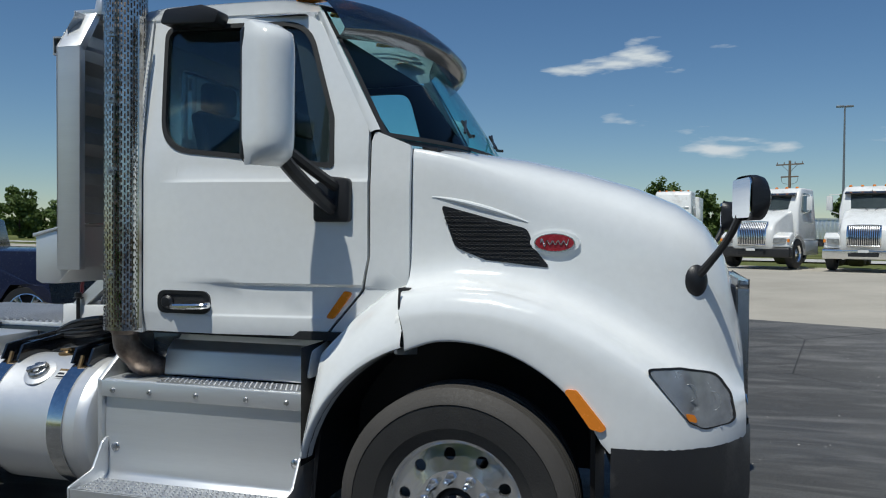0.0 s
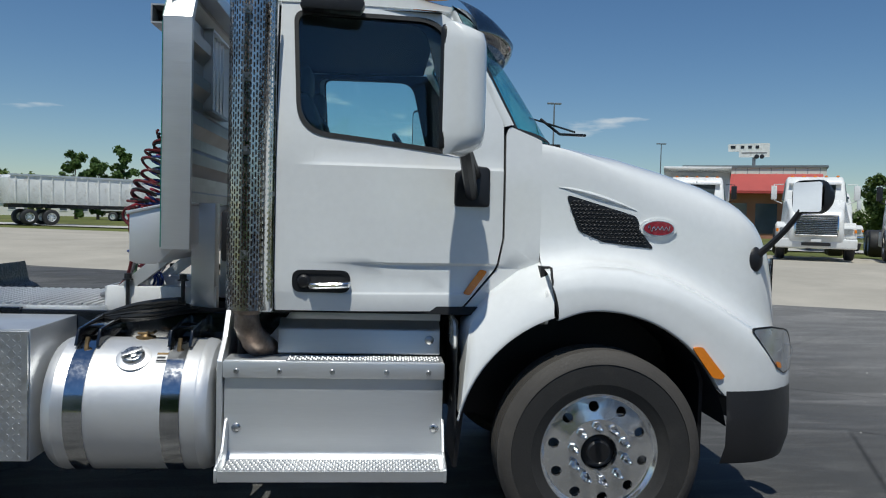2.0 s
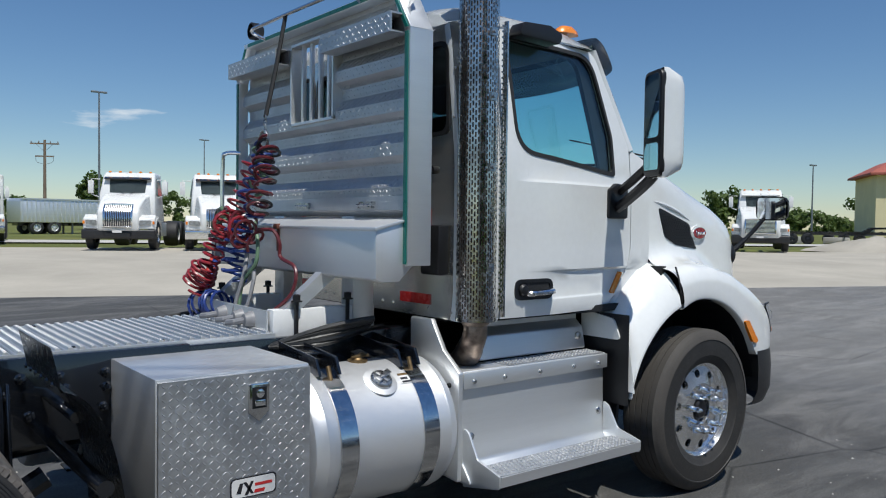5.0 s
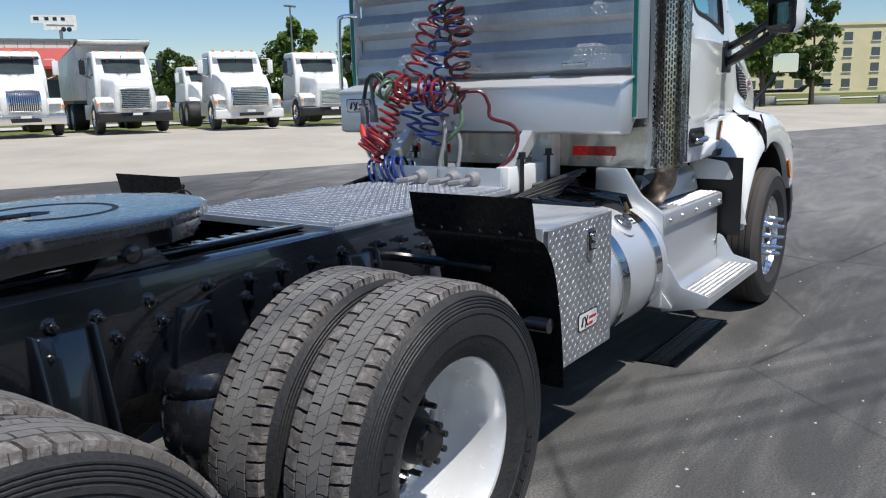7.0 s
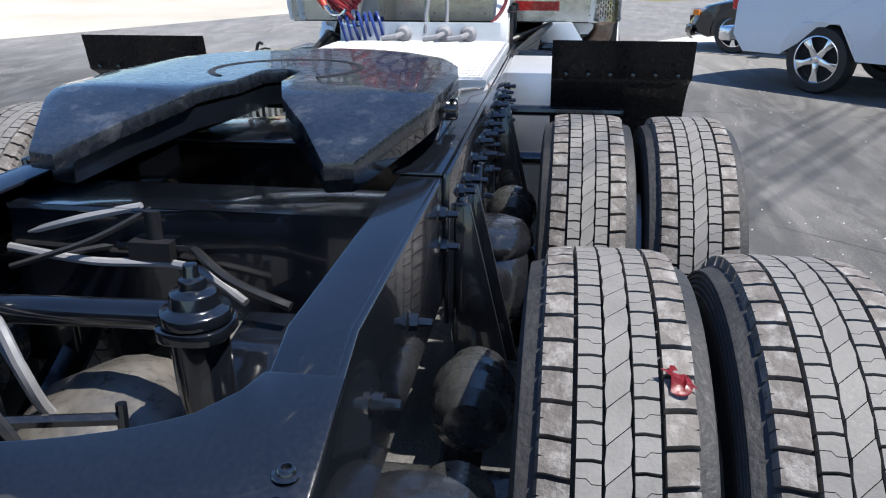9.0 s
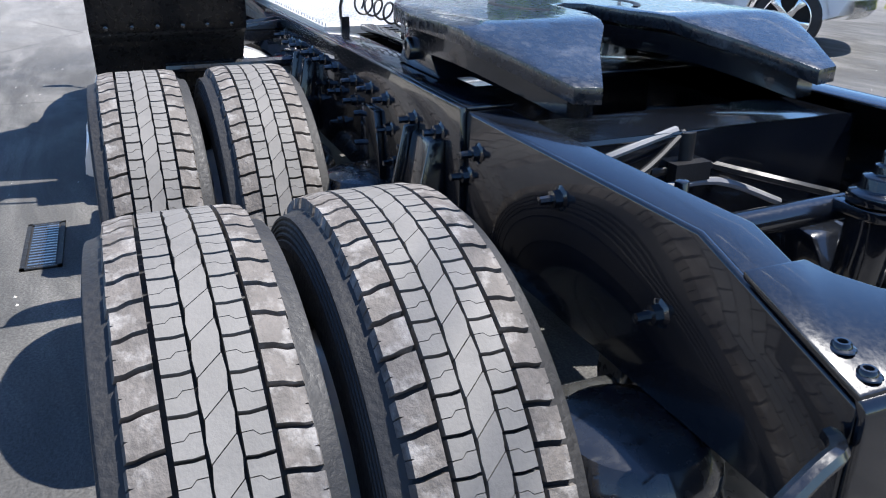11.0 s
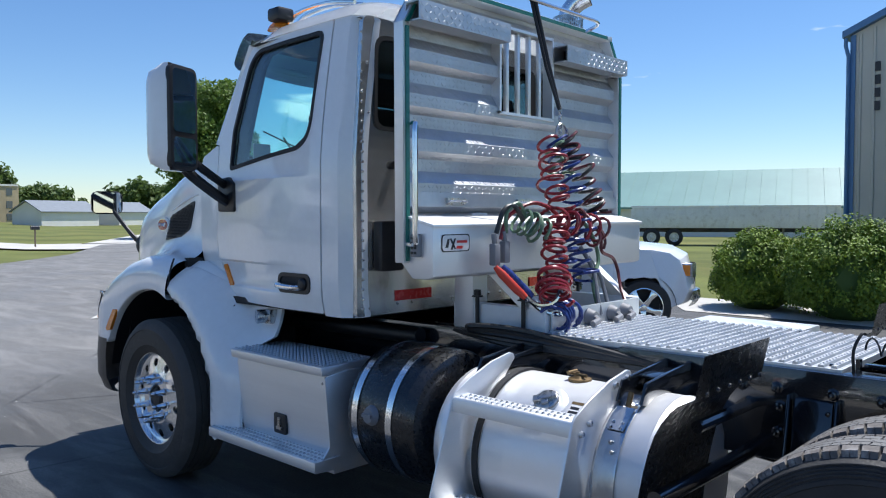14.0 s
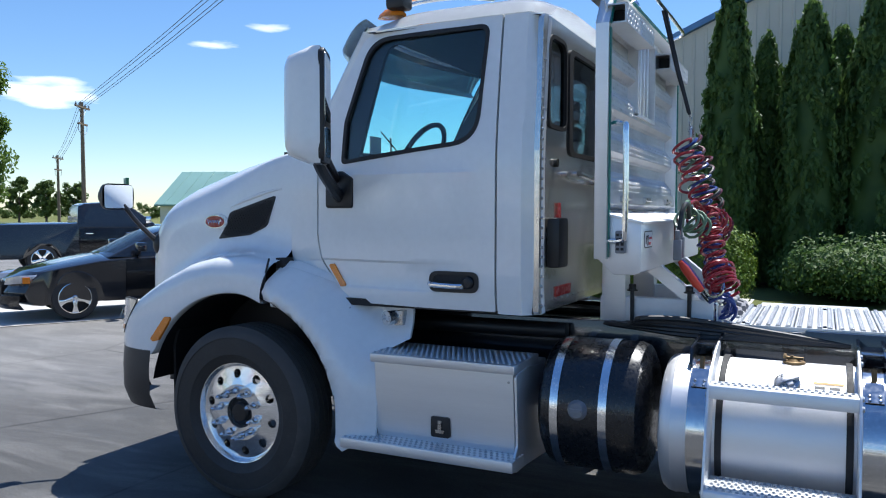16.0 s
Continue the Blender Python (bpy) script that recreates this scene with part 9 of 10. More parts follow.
def cedar(x, y, h, r, seed, n=17000):
    """A tall narrow arborvitae: upright sprays over a pointed column."""
    rng = np.random.default_rng(seed)
    t = thing("arborvitae", "tall narrow dark green arborvitae by the building", "conifer", Matrix.Translation((x, y, 0)), "arborvitae row")
    bm = bmesh.new()
    tube(bm, [(0, 0, -0.1), (0, 0, h * 0.9)], [0.09, 0.02], 7)
    part("trunk", bm, M["bark"], t)
    tufts = 420
    f = rng.uniform(0.01, 1.0, tufts) ** 1.1
    wide = r * np.minimum(1.0, (1.03 - f) * 2.1) ** 0.72 * (0.80 + 0.2 * np.minimum(1, f * 5))
    a = rng.uniform(0, 6.2832, tufts)
    pts, nrm = [], []
    m = n // tufts
    for k in range(tufts):
        rr = wide[k] * rng.uniform(0.72, 1.03)
        o = np.array((rr * math.cos(a[k]), rr * math.sin(a[k]), f[k] * h))
        q = unit(rng, m) * np.array((0.5, 0.5, 1.5))
        pts.append(o + q * 0.2 * rng.uniform(0.2, 1, (m, 1)))
        nrm.append(np.tile((math.cos(a[k]), math.sin(a[k]), 0.25), (m, 1)))
    part("foliage", leaf_mesh("foliage", np.concatenate(pts), np.concatenate(nrm), 0.075, M["leaf_cedar"], rng, up=3.0, long=2.2), None, t)
    inner = bmesh.new()
    lathe(inner, [(0.01, -0.05), (r * 0.66, 0.0), (r * 0.78, h * 0.2), (r * 0.74, h * 0.55), (r * 0.45, h * 0.82), (0.02, h * 0.97)], 20, "z")
    part("inner_foliage", inner, M["leaf_cedar"], t)
    return t


# ---- cars ----
M["car_white"] = mat("white_car_paint", (0.74, 0.75, 0.76), 0.2, var=0.03, scale=1.2, coat=0.6, rvar=0.04)
M["car_glass"] = mat("dark_car_glass", (0.015, 0.02, 0.024), 0.04, var=0.05, rvar=0.02, spec=0.9)


def loft(outline, ys, place):
    """The side outline drawn at each y and bent by place(x, y, z)."""
    bm = bmesh.new()
    rows = [[bm.verts.new(place(px, y, pz)) for px, pz in outline] for y in ys]
    for a, b in zip(rows, rows[1:]):
        for i in range(len(a)):
            j = (i + 1) % len(a)
            bm.faces.new((a[i], a[j], b[j], b[i]))
    caps = [bm.faces.new(rows[0][::-1]), bm.faces.new(rows[-1])]
    bmesh.ops.triangulate(bm, faces=caps)
    return bm


def arch(cx, cz, r, z, n=12):
    """The bite of a wheel arch, from the tail side to the nose."""
    a0 = math.asin((z - cz) / r)
    return [(cx + r * math.cos(a0 + (math.pi - 2 * a0) * k / n), cz + r * math.sin(a0 + (math.pi - 2 * a0) * k / n)) for k in range(n + 1)]


def spoke_wheel(parent, x, y, r, w, s):
    bm = bmesh.new()
    rp = r * 0.70
    lathe(bm, [(rp, -w / 2), (r * 0.93, -w / 2), (r, -w * 0.32), (r, w * 0.32), (r * 0.93, w / 2), (rp, w / 2)], 40, "y", (x, y, r), closed_prof=True)
    t = part("wheel", bm, M["tyre"], parent)
    bm = bmesh.new()
    lathe(bm, [(rp * 1.02, s * w * 0.48), (rp * 0.95, s * w * 0.5), (rp * 0.9, s * w * 0.40), (rp * 0.9, -s * w * 0.3)], 40, "y", (x, y, r))
    rim = part("rim", bm, M["chrome"], t)
    bm = bmesh.new()
    lathe(bm, [(0.0, 0.0), (rp * 0.9, 0.0)], 24, "y", (x, y + s * w * 0.05, r))
    part("brake_disc", bm, M["interior"], t)
    for k in range(5):
        bm = bmesh.new()
        prism(bm, [(rp * 0.12, -rp * 0.16), (rp * 0.55, -rp * 0.11), (rp * 0.93, -rp * 0.21), (rp * 0.93, rp * 0.21), (rp * 0.55, rp * 0.11), (rp * 0.12, rp * 0.16)], "y", s * w * 0.30, s * w * 0.44)
        bmesh.ops.rotate(bm, verts=bm.verts[:], cent=(0, 0, 0), matrix=Matrix.Rotation(k * 2 * math.pi / 5 + 0.3, 3, "Y"))
        bmesh.ops.translate(bm, verts=bm.verts[:], vec=(x, y, r))
        part("spoke", bm, M["chrome"], rim, bevel=0.008)
    bm = bmesh.new()
    lathe(bm, [(0.0, s * w * 0.50), (rp * 0.13, s * w * 0.49), (rp * 0.2, s * w * 0.42), (rp * 0.22, s * w * 0.3)], 18, "y", (x, y, r))
    part("hub_cap", bm, M["chrome"], rim)


def car(label, m, paint, shape, group="parked cars"):
    """A car with its nose at x = 0 and its tail along +x."""
    pk = shape == "pickup"
    t = thing("pickup_truck" if pk else "sedan", label, "pickup truck" if pk else "car", m, group)
    P = M[paint]
    if pk:
        L, W, r, xf, xr, sill = 5.85, 1.0, 0.40, 0.92, 4.50, 0.42
        top = [(5.80, 0.62), (5.82, 1.38), (3.58, 1.40), (3.55, 1.30), (1.65, 1.29), (1.30, 1.29), (0.80, 1.26), (0.32, 1.21), (0.12, 1.11), (0.03, 0.80), (0.0, 0.62), (0.08, 0.46), (0.30, 0.40)]
    else:
        L, W, r, xf, xr, sill = 4.95, 0.92, 0.345, 0.98, 3.80, 0.27
        top = [(4.90, 0.45), (4.95, 0.75), (4.86, 1.02), (4.1, 1.05), (3.0, 1.02), (1.75, 0.98), (1.35, 0.95), (0.75, 0.86), (0.32, 0.76), (0.08, 0.62), (0.0, 0.45), (0.06, 0.30), (0.30, 0.24)]
    ra = r + 0.075
    outline = top + [(xf - ra - 0.02, sill)] + arch(xf, r, ra, sill)[::-1] + arch(xr, r, ra, sill)[::-1] + [(L - 0.25, sill)]

    def body_at(x, y, z):
        k = abs(y) / W
        bend = 0.30 * k ** 3.2 * sstep(1.0, 0.0, x) - 0.16 * k ** 4 * sstep(L - 0.7, L, x)
        y2 = y * (1 - 0.06 * sstep(0.85, 1.4, z) - 0.03 * sstep(0.5, 0.25, z) - 0.05 * sstep(0.9, 0.0, x))
        return (x + bend, y2, z + (0.045 * (1 - k * k) if z > 0.9 and x < 1.7 else 0) - 0.05 * k ** 6 * (1 if z > 0.85 else 0))

    ys = [W * v for v in (-1, -0.97, -0.86, -0.6, -0.3, 0, 0.3, 0.6, 0.86, 0.97, 1)]
    body = part("body", loft(outline, ys, body_at), P, t, bevel=0.018, smooth=0.32)
    # glasshouse
    if pk:
        base, roof_z = 1.26, 1.97
        gh = [(1.32, base), (2.12, 1.86), (2.32, 1.93), (2.9, roof_z), (3.38, 1.94), (3.55, 1.87), (3.62, base)]
        panes = [[(1.70, 1.34, 0.03), (2.22, 1.80, 0.06), (2.51, 1.83, 0.03), (2.51, 1.34, 0.03)], [(2.55, 1.34, 0.03), (2.55, 1.83, 0.03), (3.28, 1.81, 0.06), (3.48, 1.38, 0.05)]]
        shield = ((1.42, 1.34), (2.10, 1.84))
        doors = (1.52, 2.52, 3.58)
    else:
        base, roof_z = 0.95, 1.45
        gh = [(1.35, base), (2.20, 1.36), (2.5, 1.43), (3.0, roof_z), (3.5, 1.41), (3.95, 1.28), (4.55, 1.03), (4.5, base)]
        panes = [[(1.85, 1.02, 0.03), (2.30, 1.31, 0.05), (2.86, 1.36, 0.03), (2.86, 1.04, 0.03)], [(2.92, 1.04, 0.03), (2.92, 1.36, 0.03), (3.5, 1.33, 0.05), (3.95, 1.09, 0.04)]]
        shield = ((1.50, 1.01), (2.19, 1.35))
        doors = (1.72, 2.89, 3.92)
    hw = W * 0.925

    def house_at(x, y, z):
        k = abs(y) / hw
        return (x + 0.14 * k ** 3 * sstep(2.6, 1.4, x), y * (1 - 0.24 * (z - base) / (roof_z - base)), z - 0.03 * k ** 4 * sstep(base, roof_z, z))

    part("cab" if pk else "roof", loft(gh, [hw * v for v in (-1, -0.95, -0.7, -0.35, 0, 0.35, 0.7, 0.95, 1)], house_at), P, t, bevel=0.02, smooth=0.5)
    for s in (-1, 1):
        for pane_pts in panes:
            bm = bmesh.new()
            prism(bm, rpoly(pane_pts), "y", 0, s * 0.012)
            for v in bm.verts:
                o = v.co.y
                p0 = house_at(v.co.x, s * hw, v.co.z)
                v.co = Vector((v.co.x, p0[1] - s * 0.006 + o, v.co.z))
            part("side_window", bm, M["car_glass"], t)
        # doors: thin proud skins
        for a, b in zip(doors, doors[1:]):
            z0, z1 = sill + 0.06, base - 0.02
            zs = [z0 + (z1 - z0) * k / 6 for k in range(7)]
            b1 = min(b - 0.012, xr - ra - 0.03) if b > xr - ra else b - 0.012
            rows = [[(x, body_at(x, s * W, z)[1] + s * (0.004 + 0.012 * math.sin(math.pi * (z - z0) / (z1 - z0)) - 0.010 * math.exp(-((z - z0 - 0.22) / 0.07) ** 2)), z) for x in (a + 0.012, (a + b1) / 2, b1)] for z in zs]
            bm = bmesh.new()
            grid(bm, rows)
            bmesh.ops.solidify(bm, geom=bm.faces[:], thickness=0.018 * s)
            d = part("door", bm, P, t)
            bm = bmesh.new()
            xh = b - 0.26
            yh = body_at(xh, s * W, base - 0.2)[1]
            tube(bm, [(xh - 0.11, yh + s * 0.01, base - 0.17), (xh - 0.09, yh + s * 0.05, base - 0.17), (xh + 0.09, yh + s * 0.05, base - 0.17), (xh + 0.11, yh + s * 0.01, base - 0.17)], 0.016, 6)
            part("door_handle", bm, M["chrome"], d)
        bm = bmesh.new()
        xm = panes[0][0][0] + 0.02
        box(bm, xm - 0.02, xm + 0.14, *sorted((s * (hw + 0.10), s * (hw + 0.30))), base + 0.10, base + (0.30 if pk else 0.24))
        mm = part("side_mirror", bm, M["chrome"] if pk else P, t, bevel=0.03)
        bm = bmesh.new()
        tube(bm, [(xm + 0.06, s * (hw - 0.05), base + 0.05), (xm + 0.06, s * (hw + 0.16), base + 0.12)], 0.03, 6)
        part("mirror_stalk", bm, M["plastic"], mm)
        for xw in (xf, xr):
            spoke_wheel(t, xw, s * (W - 0.14), r, 0.25, s)
            bm = bmesh.new()
            pts = arch(xw, r, ra - 0.012, sill + 0.02)
            grid(bm, [[(px_, s * (W - 0.03), pz_), (px_, s * (W - 0.55), pz_)] for px_, pz_ in pts])
            part("wheel_arch_liner", bm, M["interior"], t)
        bm = bmesh.new()
        if pk:
            prism(bm, rpoly([(s * 0.62, 0.80, 0.02), (s * 0.90, 0.82, 0.03), (s * 0.915, 1.02, 0.03), (s * 0.62, 1.0, 0.02)]), "x", 0.05, 0.30)
        else:
            prism(bm, rpoly([(s * 0.50, 0.56, 0.02), (s * 0.86, 0.60, 0.03), (s * 0.86, 0.72, 0.03), (s * 0.56, 0.67, 0.02)]), "x", 0.05, 0.34)
        for v in bm.verts:
            p0 = body_at(0.05, v.co.y, 0.9)
            v.co.x += p0[0] - 0.09
        h = part("headlamp", bm, M["lamp"], t, bevel=0.01)
        bm = bmesh.new()
        y0 = 0.88
        box(bm, 0.26, 0.36, *sorted((s * 0.86, s * 0.925)), (0.84 if pk else 0.60), (0.99 if pk else 0.69))
        part("turn_lamp", bm, M["amber"], h)
        bm = bmesh.new()
        zt = (0.92, 1.32) if pk else (0.78, 0.98)
        box(bm, L - 0.22, L - 0.02 - (0.14 if not pk else 0.1), *sorted((s * (W - 0.20), s * (W - 0.035))), *zt)
        part("tail_lamp", bm, M["red"], t, bevel=0.015)
    q0, q1 = shield
    bm = bmesh.new()
    rows = []
    for k in range(4):
        f = k / 3
        x, z = q0[0] + (q1[0] - q0[0]) * f, q0[1] + (q1[1] - q0[1]) * f
        rows.append([Vector(house_at(x, y, z)) + Vector((-0.008, 0, 0.010)) for y in [hw * 0.9 * (i / 5 - 1) for i in range(11)]])
    grid(bm, rows)
    bmesh.ops.solidify(bm, geom=bm.faces[:], thickness=0.006)
    part("windscreen", bm, M["car_glass"], t)
    # nose: grille and bumper
    bm = bmesh.new()
    if pk:
        rows = [[Vector(body_at(0.03, y, 0.7)) + Vector((-0.02, 0, z - 0.7)) for y in [-0.6 + 0.12 * i for i in range(11)]] for z in (0.66, 0.8, 1.0)]
    else:
        rows = [[Vector(body_at(0.03, y, 0.5)) + Vector((-0.04, 0, z - 0.5)) for y in [-0.45 + 0.09 * i for i in range(11)]] for z in (0.40, 0.52, 0.64)]
    grid(bm, rows)
    bmesh.ops.solidify(bm, geom=bm.faces[:], thickness=0.02)
    g = part("grille", bm, M["grille_dark"], t)
    bm = bmesh.new()
    zz = 0.56 if pk else 0.34
    rows = [[Vector(body_at(0.0, y, 0.6)) + Vector((dx, 0, z - 0.6)) for y in [W * 0.985 * (i / 8 - 1) for i in range(17)]] for dx, z in ((0.03, zz + 0.09), (-0.06, zz + 0.07), (-0.07, zz - 0.05), (0.0, zz - 0.14))]
    grid(bm, rows)
    bmesh.ops.solidify(bm, geom=bm.faces[:], thickness=0.02)
    part("bumper", bm, M["chrome"] if pk and paint == "car_white" else P, t)
    bm = bmesh.new()
    box(bm, L - 0.12, L + 0.07, -W * 0.93, W * 0.93, 0.52, 0.70)
    part("rear_bumper", bm, M["chrome"] if pk else P, t, bevel=0.03)
    if pk:
        for s in (-1, 1):
            bm = bmesh.new()
            box(bm, 1.34, 1.50, *sorted((s * (W * 0.975), s * (W * 0.975 + 0.012))), 1.05, 1.075)
            part("badge", bm, M["grey"], t)
    return t


car("white crew-cab pickup truck with chrome wheels", Matrix.Translation((0.58, -6.23, 0.0)) @ Matrix.Rotation(radians(44), 4, "Z") @ Matrix.Translation((-0.92, -0.98, 0)), "car_white", "pickup")
car("glossy black sedan with chrome wheels on the pale apron", Matrix.Translation((8.58, -3.22, 0.012)) @ Matrix.Rotation(radians(-120), 4, "Z"), "lot_black", "sedan")
car("black pickup truck parked beyond the sedan", Matrix.Translation((14.49, -13.92, 0)) @ Matrix.Rotation(radians(60), 4, "Z"), "lot_black", "pickup")
car("dark blue pickup truck parked across the drive", Matrix.Translation((-8.0, 7.2, ground_z(-10.5, 5.8))) @ Matrix.Rotation(radians(25), 4, "Z") @ Matrix.Translation((-5.85, 0, 0)), "lot_blue", "pickup")

# ---- bushes and the arborvitae row ----
bush(0.72, -10.7, 0.84, 1.42, 1, 34000, 0.036)
bush(-0.95, -10.25, 1.05, 1.6, 2, 38000, 0.036)
bush(-3.75, -13.5, 1.6, 1.2, 3, label="low spreading dark green bush under the arborvitae", leaf="leaf_cedar")
for k, (x, y, h, r) in enumerate(((-1.0, -15.4, 7.1, 0.62), (-1.75, -16.3, 5.9, 0.55), (-2.75, -15.6, 6.4, 0.75), (-3.4, -16.8, 6.0, 0.6), (-4.15, -15.7, 7.0, 0.75), (-5.5, -15.9, 7.4, 0.8), (-6.9, -16.0, 7.0, 0.8))):
    cedar(x, y, h, r * 1.12, 10 + k, 20000)

# ---- the beige metal building ----
shop = thing("metal_building", "tall beige ribbed metal building with blue corner trim", "building", Matrix.Translation((1.62, -19.0, 0)) @ Matrix.Diagonal((0.73, 0.73, 0.80, 1)))
EAVE, RIDGE, HALF = 8.0, 12.2, 10.5
bm = bmesh.new()
prism(bm, [(0, -0.1), (0, EAVE), (-HALF, RIDGE), (-2 * HALF, EAVE), (-2 * HALF, -0.1)], "y", -22, 0)
wall = part("wall", bm, M["beige"], shop)
for k in range(46):
    x = -0.32 - k * 0.45
    bm = bmesh.new()
    zt = EAVE + (RIDGE - EAVE) * min(-x, 2 * HALF + x) / HALF - 0.12
    prism(bm, [(x - 0.06, 0.002), (x - 0.035, 0.035), (x + 0.035, 0.035), (x + 0.06, 0.002)], "z", 0.0, zt)
    part("rib", bm, M["beige"], wall)
for s, xa, xb in ((1, 0.25, -HALF), (-1, -2 * HALF - 0.25, -HALF)):
    sl = (RIDGE - EAVE) / HALF
    bm = bmesh.new()
    prism(bm, [(xa, EAVE - 0.25 * sl + 0.02), (xb, RIDGE + 0.02), (xb, RIDGE + 0.26), (xa, EAVE - 0.25 * sl + 0.24)], "y", -22.2, 0.22)
    part("roof_edge", bm, M["bluetrim"], shop, "blue metal roof edge")
bm = bmesh.new()
box(bm, -0.16, 0.02, -0.02, 0.05, 0, EAVE)
part("corner_trim", bm, M["bluetrim"], shop, "blue corner trim")
bm = bmesh.new()
tube(bm, [(0.14, 0.16, EAVE - 0.1), (0.14, 0.16, EAVE - 0.35), (0.06, 0.10, EAVE - 0.7), (0.06, 0.10, 0.1)], 0.07, 8)
part("downspout", bm, M["bluetrim"], shop)
for k in range(4):
    bm = bmesh.new()
    box(bm, -0.98, -0.80, 0.036, 0.05, 6.75 - k * 0.42, 7.05 - k * 0.42)
    part("dark_bar", bm, M["label_dark"], shop)
bm = bmesh.new()
for a, b, c, d in ((-2.5, -2.38, 0, 2.35), (-1.5, -1.38, 0, 2.35), (-2.5, -1.38, 2.35, 2.47)):
    box(bm, a, b, 0.036, 0.09, c, d)
part("window_frame", bm, M["white"], shop)
bm = bmesh.new()
box(bm, -2.38, -1.5, 0.036, 0.06, 0.5, 2.35)
part("window", bm, M["window"], shop)


# ---- sheds, houses and other far buildings ----
def gable_house(name, label, x, y, yaw, long, deep, eave, ridge, wall_mat, roof_mat, windows=4, over=0.4, hip=0.0, cat="building", z=0.0):
    """A gabled building whose long side looks along its own -y."""
    t = thing(name, label, cat, Matrix.Translation((x, y, z)) @ Matrix.Rotation(radians(yaw), 4, "Z"))
    bm = bmesh.new()
    prism(bm, [(-deep / 2, -0.2), (-deep / 2, eave), (0, ridge - 0.05), (deep / 2, eave), (deep / 2, -0.2)], "x", -long / 2, long / 2)
    part("wall", bm, M[wall_mat], t)
    sl = (ridge - eave) / (deep / 2)
    bm = bmesh.new()
    prism(bm, [(-deep / 2 - over, eave - over * sl), (0, ridge), (deep / 2 + over, eave - over * sl), (deep / 2 + over, eave - over * sl + 0.16), (0, ridge + 0.18), (-deep / 2 - over, eave - over * sl + 0.16)], "x", -long / 2 - over, long / 2 + over)
    if hip:
        for v in bm.verts:
            if v.co.z > (eave + ridge) / 2:
                v.co.x *= 1 - hip / (long / 2)
    rf = part("roof", bm, M[roof_mat], t)
    for k in range(int(long / 1.2)):
        xx = -long / 2 + 0.6 + k * 1.2
        if abs(xx) > long / 2 - hip:
            continue
        bm = bmesh.new()
        prism(bm, [(-deep / 2 - over, eave - over * sl + 0.165), (0, ridge + 0.185), (0, ridge + 0.225), (-deep / 2 - over, eave - over * sl + 0.205)], "x", xx - 0.03, xx + 0.03)
        part("roof_seam", bm, M[roof_mat], rf)
    for k in range(windows):
        xx = -long / 2 + (k + 0.6) * long / max(1, windows)
        bm = bmesh.new()
        box(bm, xx - 0.5, xx + 0.5, -deep / 2 - 0.05, -deep / 2 + 0.02, eave * 0.35, eave * 0.8)
        part("window", bm, M["window"], t)
        bm = bmesh.new()
        box(bm, xx - 0.58, xx + 0.58, -deep / 2 - 0.06, -deep / 2 - 0.01, eave * 0.35 - 0.1, eave * 0.35 - 0.02)
        part("window_sill", bm, M["white"], t)
    return t


gable_house("teal_shed", "long pale shed with a teal metal roof", 34.8, -61.2, 199, 41, 11, 2.45, 5.5, "siding", "tealroof", 7, hip=0.0, cat="shed")
gable_house("teal_shed", "low pale shed with a teal roof beside the long one", 8.0, -72, 196, 14, 9, 2.4, 4.3, "siding", "tealroof", 3, cat="shed")
trailer("long white trailer parked on the grass before the teal shed", Matrix.Translation((19.8, -39.6, -0.12)) @ Matrix.Rotation(radians(-152), 4, "Z"), 11.5, 1.05, 2.35, "lotpaint", 24)
trailer("white box trailer beside the black pickup", Matrix.Translation((27.5, -27.5, -0.12)) @ Matrix.Rotation(radians(-130), 4, "Z"), 7.0, 0.7, 2.25, "lotpaint", 10)

brick = thing("brick_building", "three-storey tan brick building beyond the field", "building", Matrix.Translation((180, -27, 0)) @ Matrix.Rotation(radians(-80), 4, "Z"))
for k in range(6):
    bm = bmesh.new()
    x = -33 + k * 10.5
    box(bm, x, x + 10.5, -7 + (0.9 if k % 2 else 0), 7, 0, 8.2 + (0.5 if k % 2 == 0 else 0))
    w = part("wall", bm, M["tan_brick"], brick)
    bm = bmesh.new()
    box(bm, x - 0.1, x + 10.4, -7.15 + (0.9 if k % 2 else 0), 7, 8.2 + (0.5 if k % 2 == 0 else 0), 8.6 + (0.5 if k % 2 == 0 else 0))
    part("cornice", bm, M["siding"], brick)
    for fl in range(3):
        for j in range(3):
            bm = bmesh.new()
            yb = -7.05 + (0.9 if k % 2 else 0)
            box(bm, x + 1.4 + j * 3.2, x + 2.7 + j * 3.2, yb, yb + 0.1, 0.8 + fl * 2.7, 2.3 + fl * 2.7)
            part("window", bm, M["window"], brick)
for k, (x, y, yaw, lg) in enumerate(((-62, 120, 20, 12), (-50, 128, 20, 9), (-80, 112, 25, 11), (146, -53, 112, 13), (152, -68, 112, 9))):
    gable_house("house", "small pale house far beyond the grass", x, y, yaw, lg, 7, 2.6, 4.4, "siding", "galv", 3, cat="house", z=0.5 if y > 0 else 0)

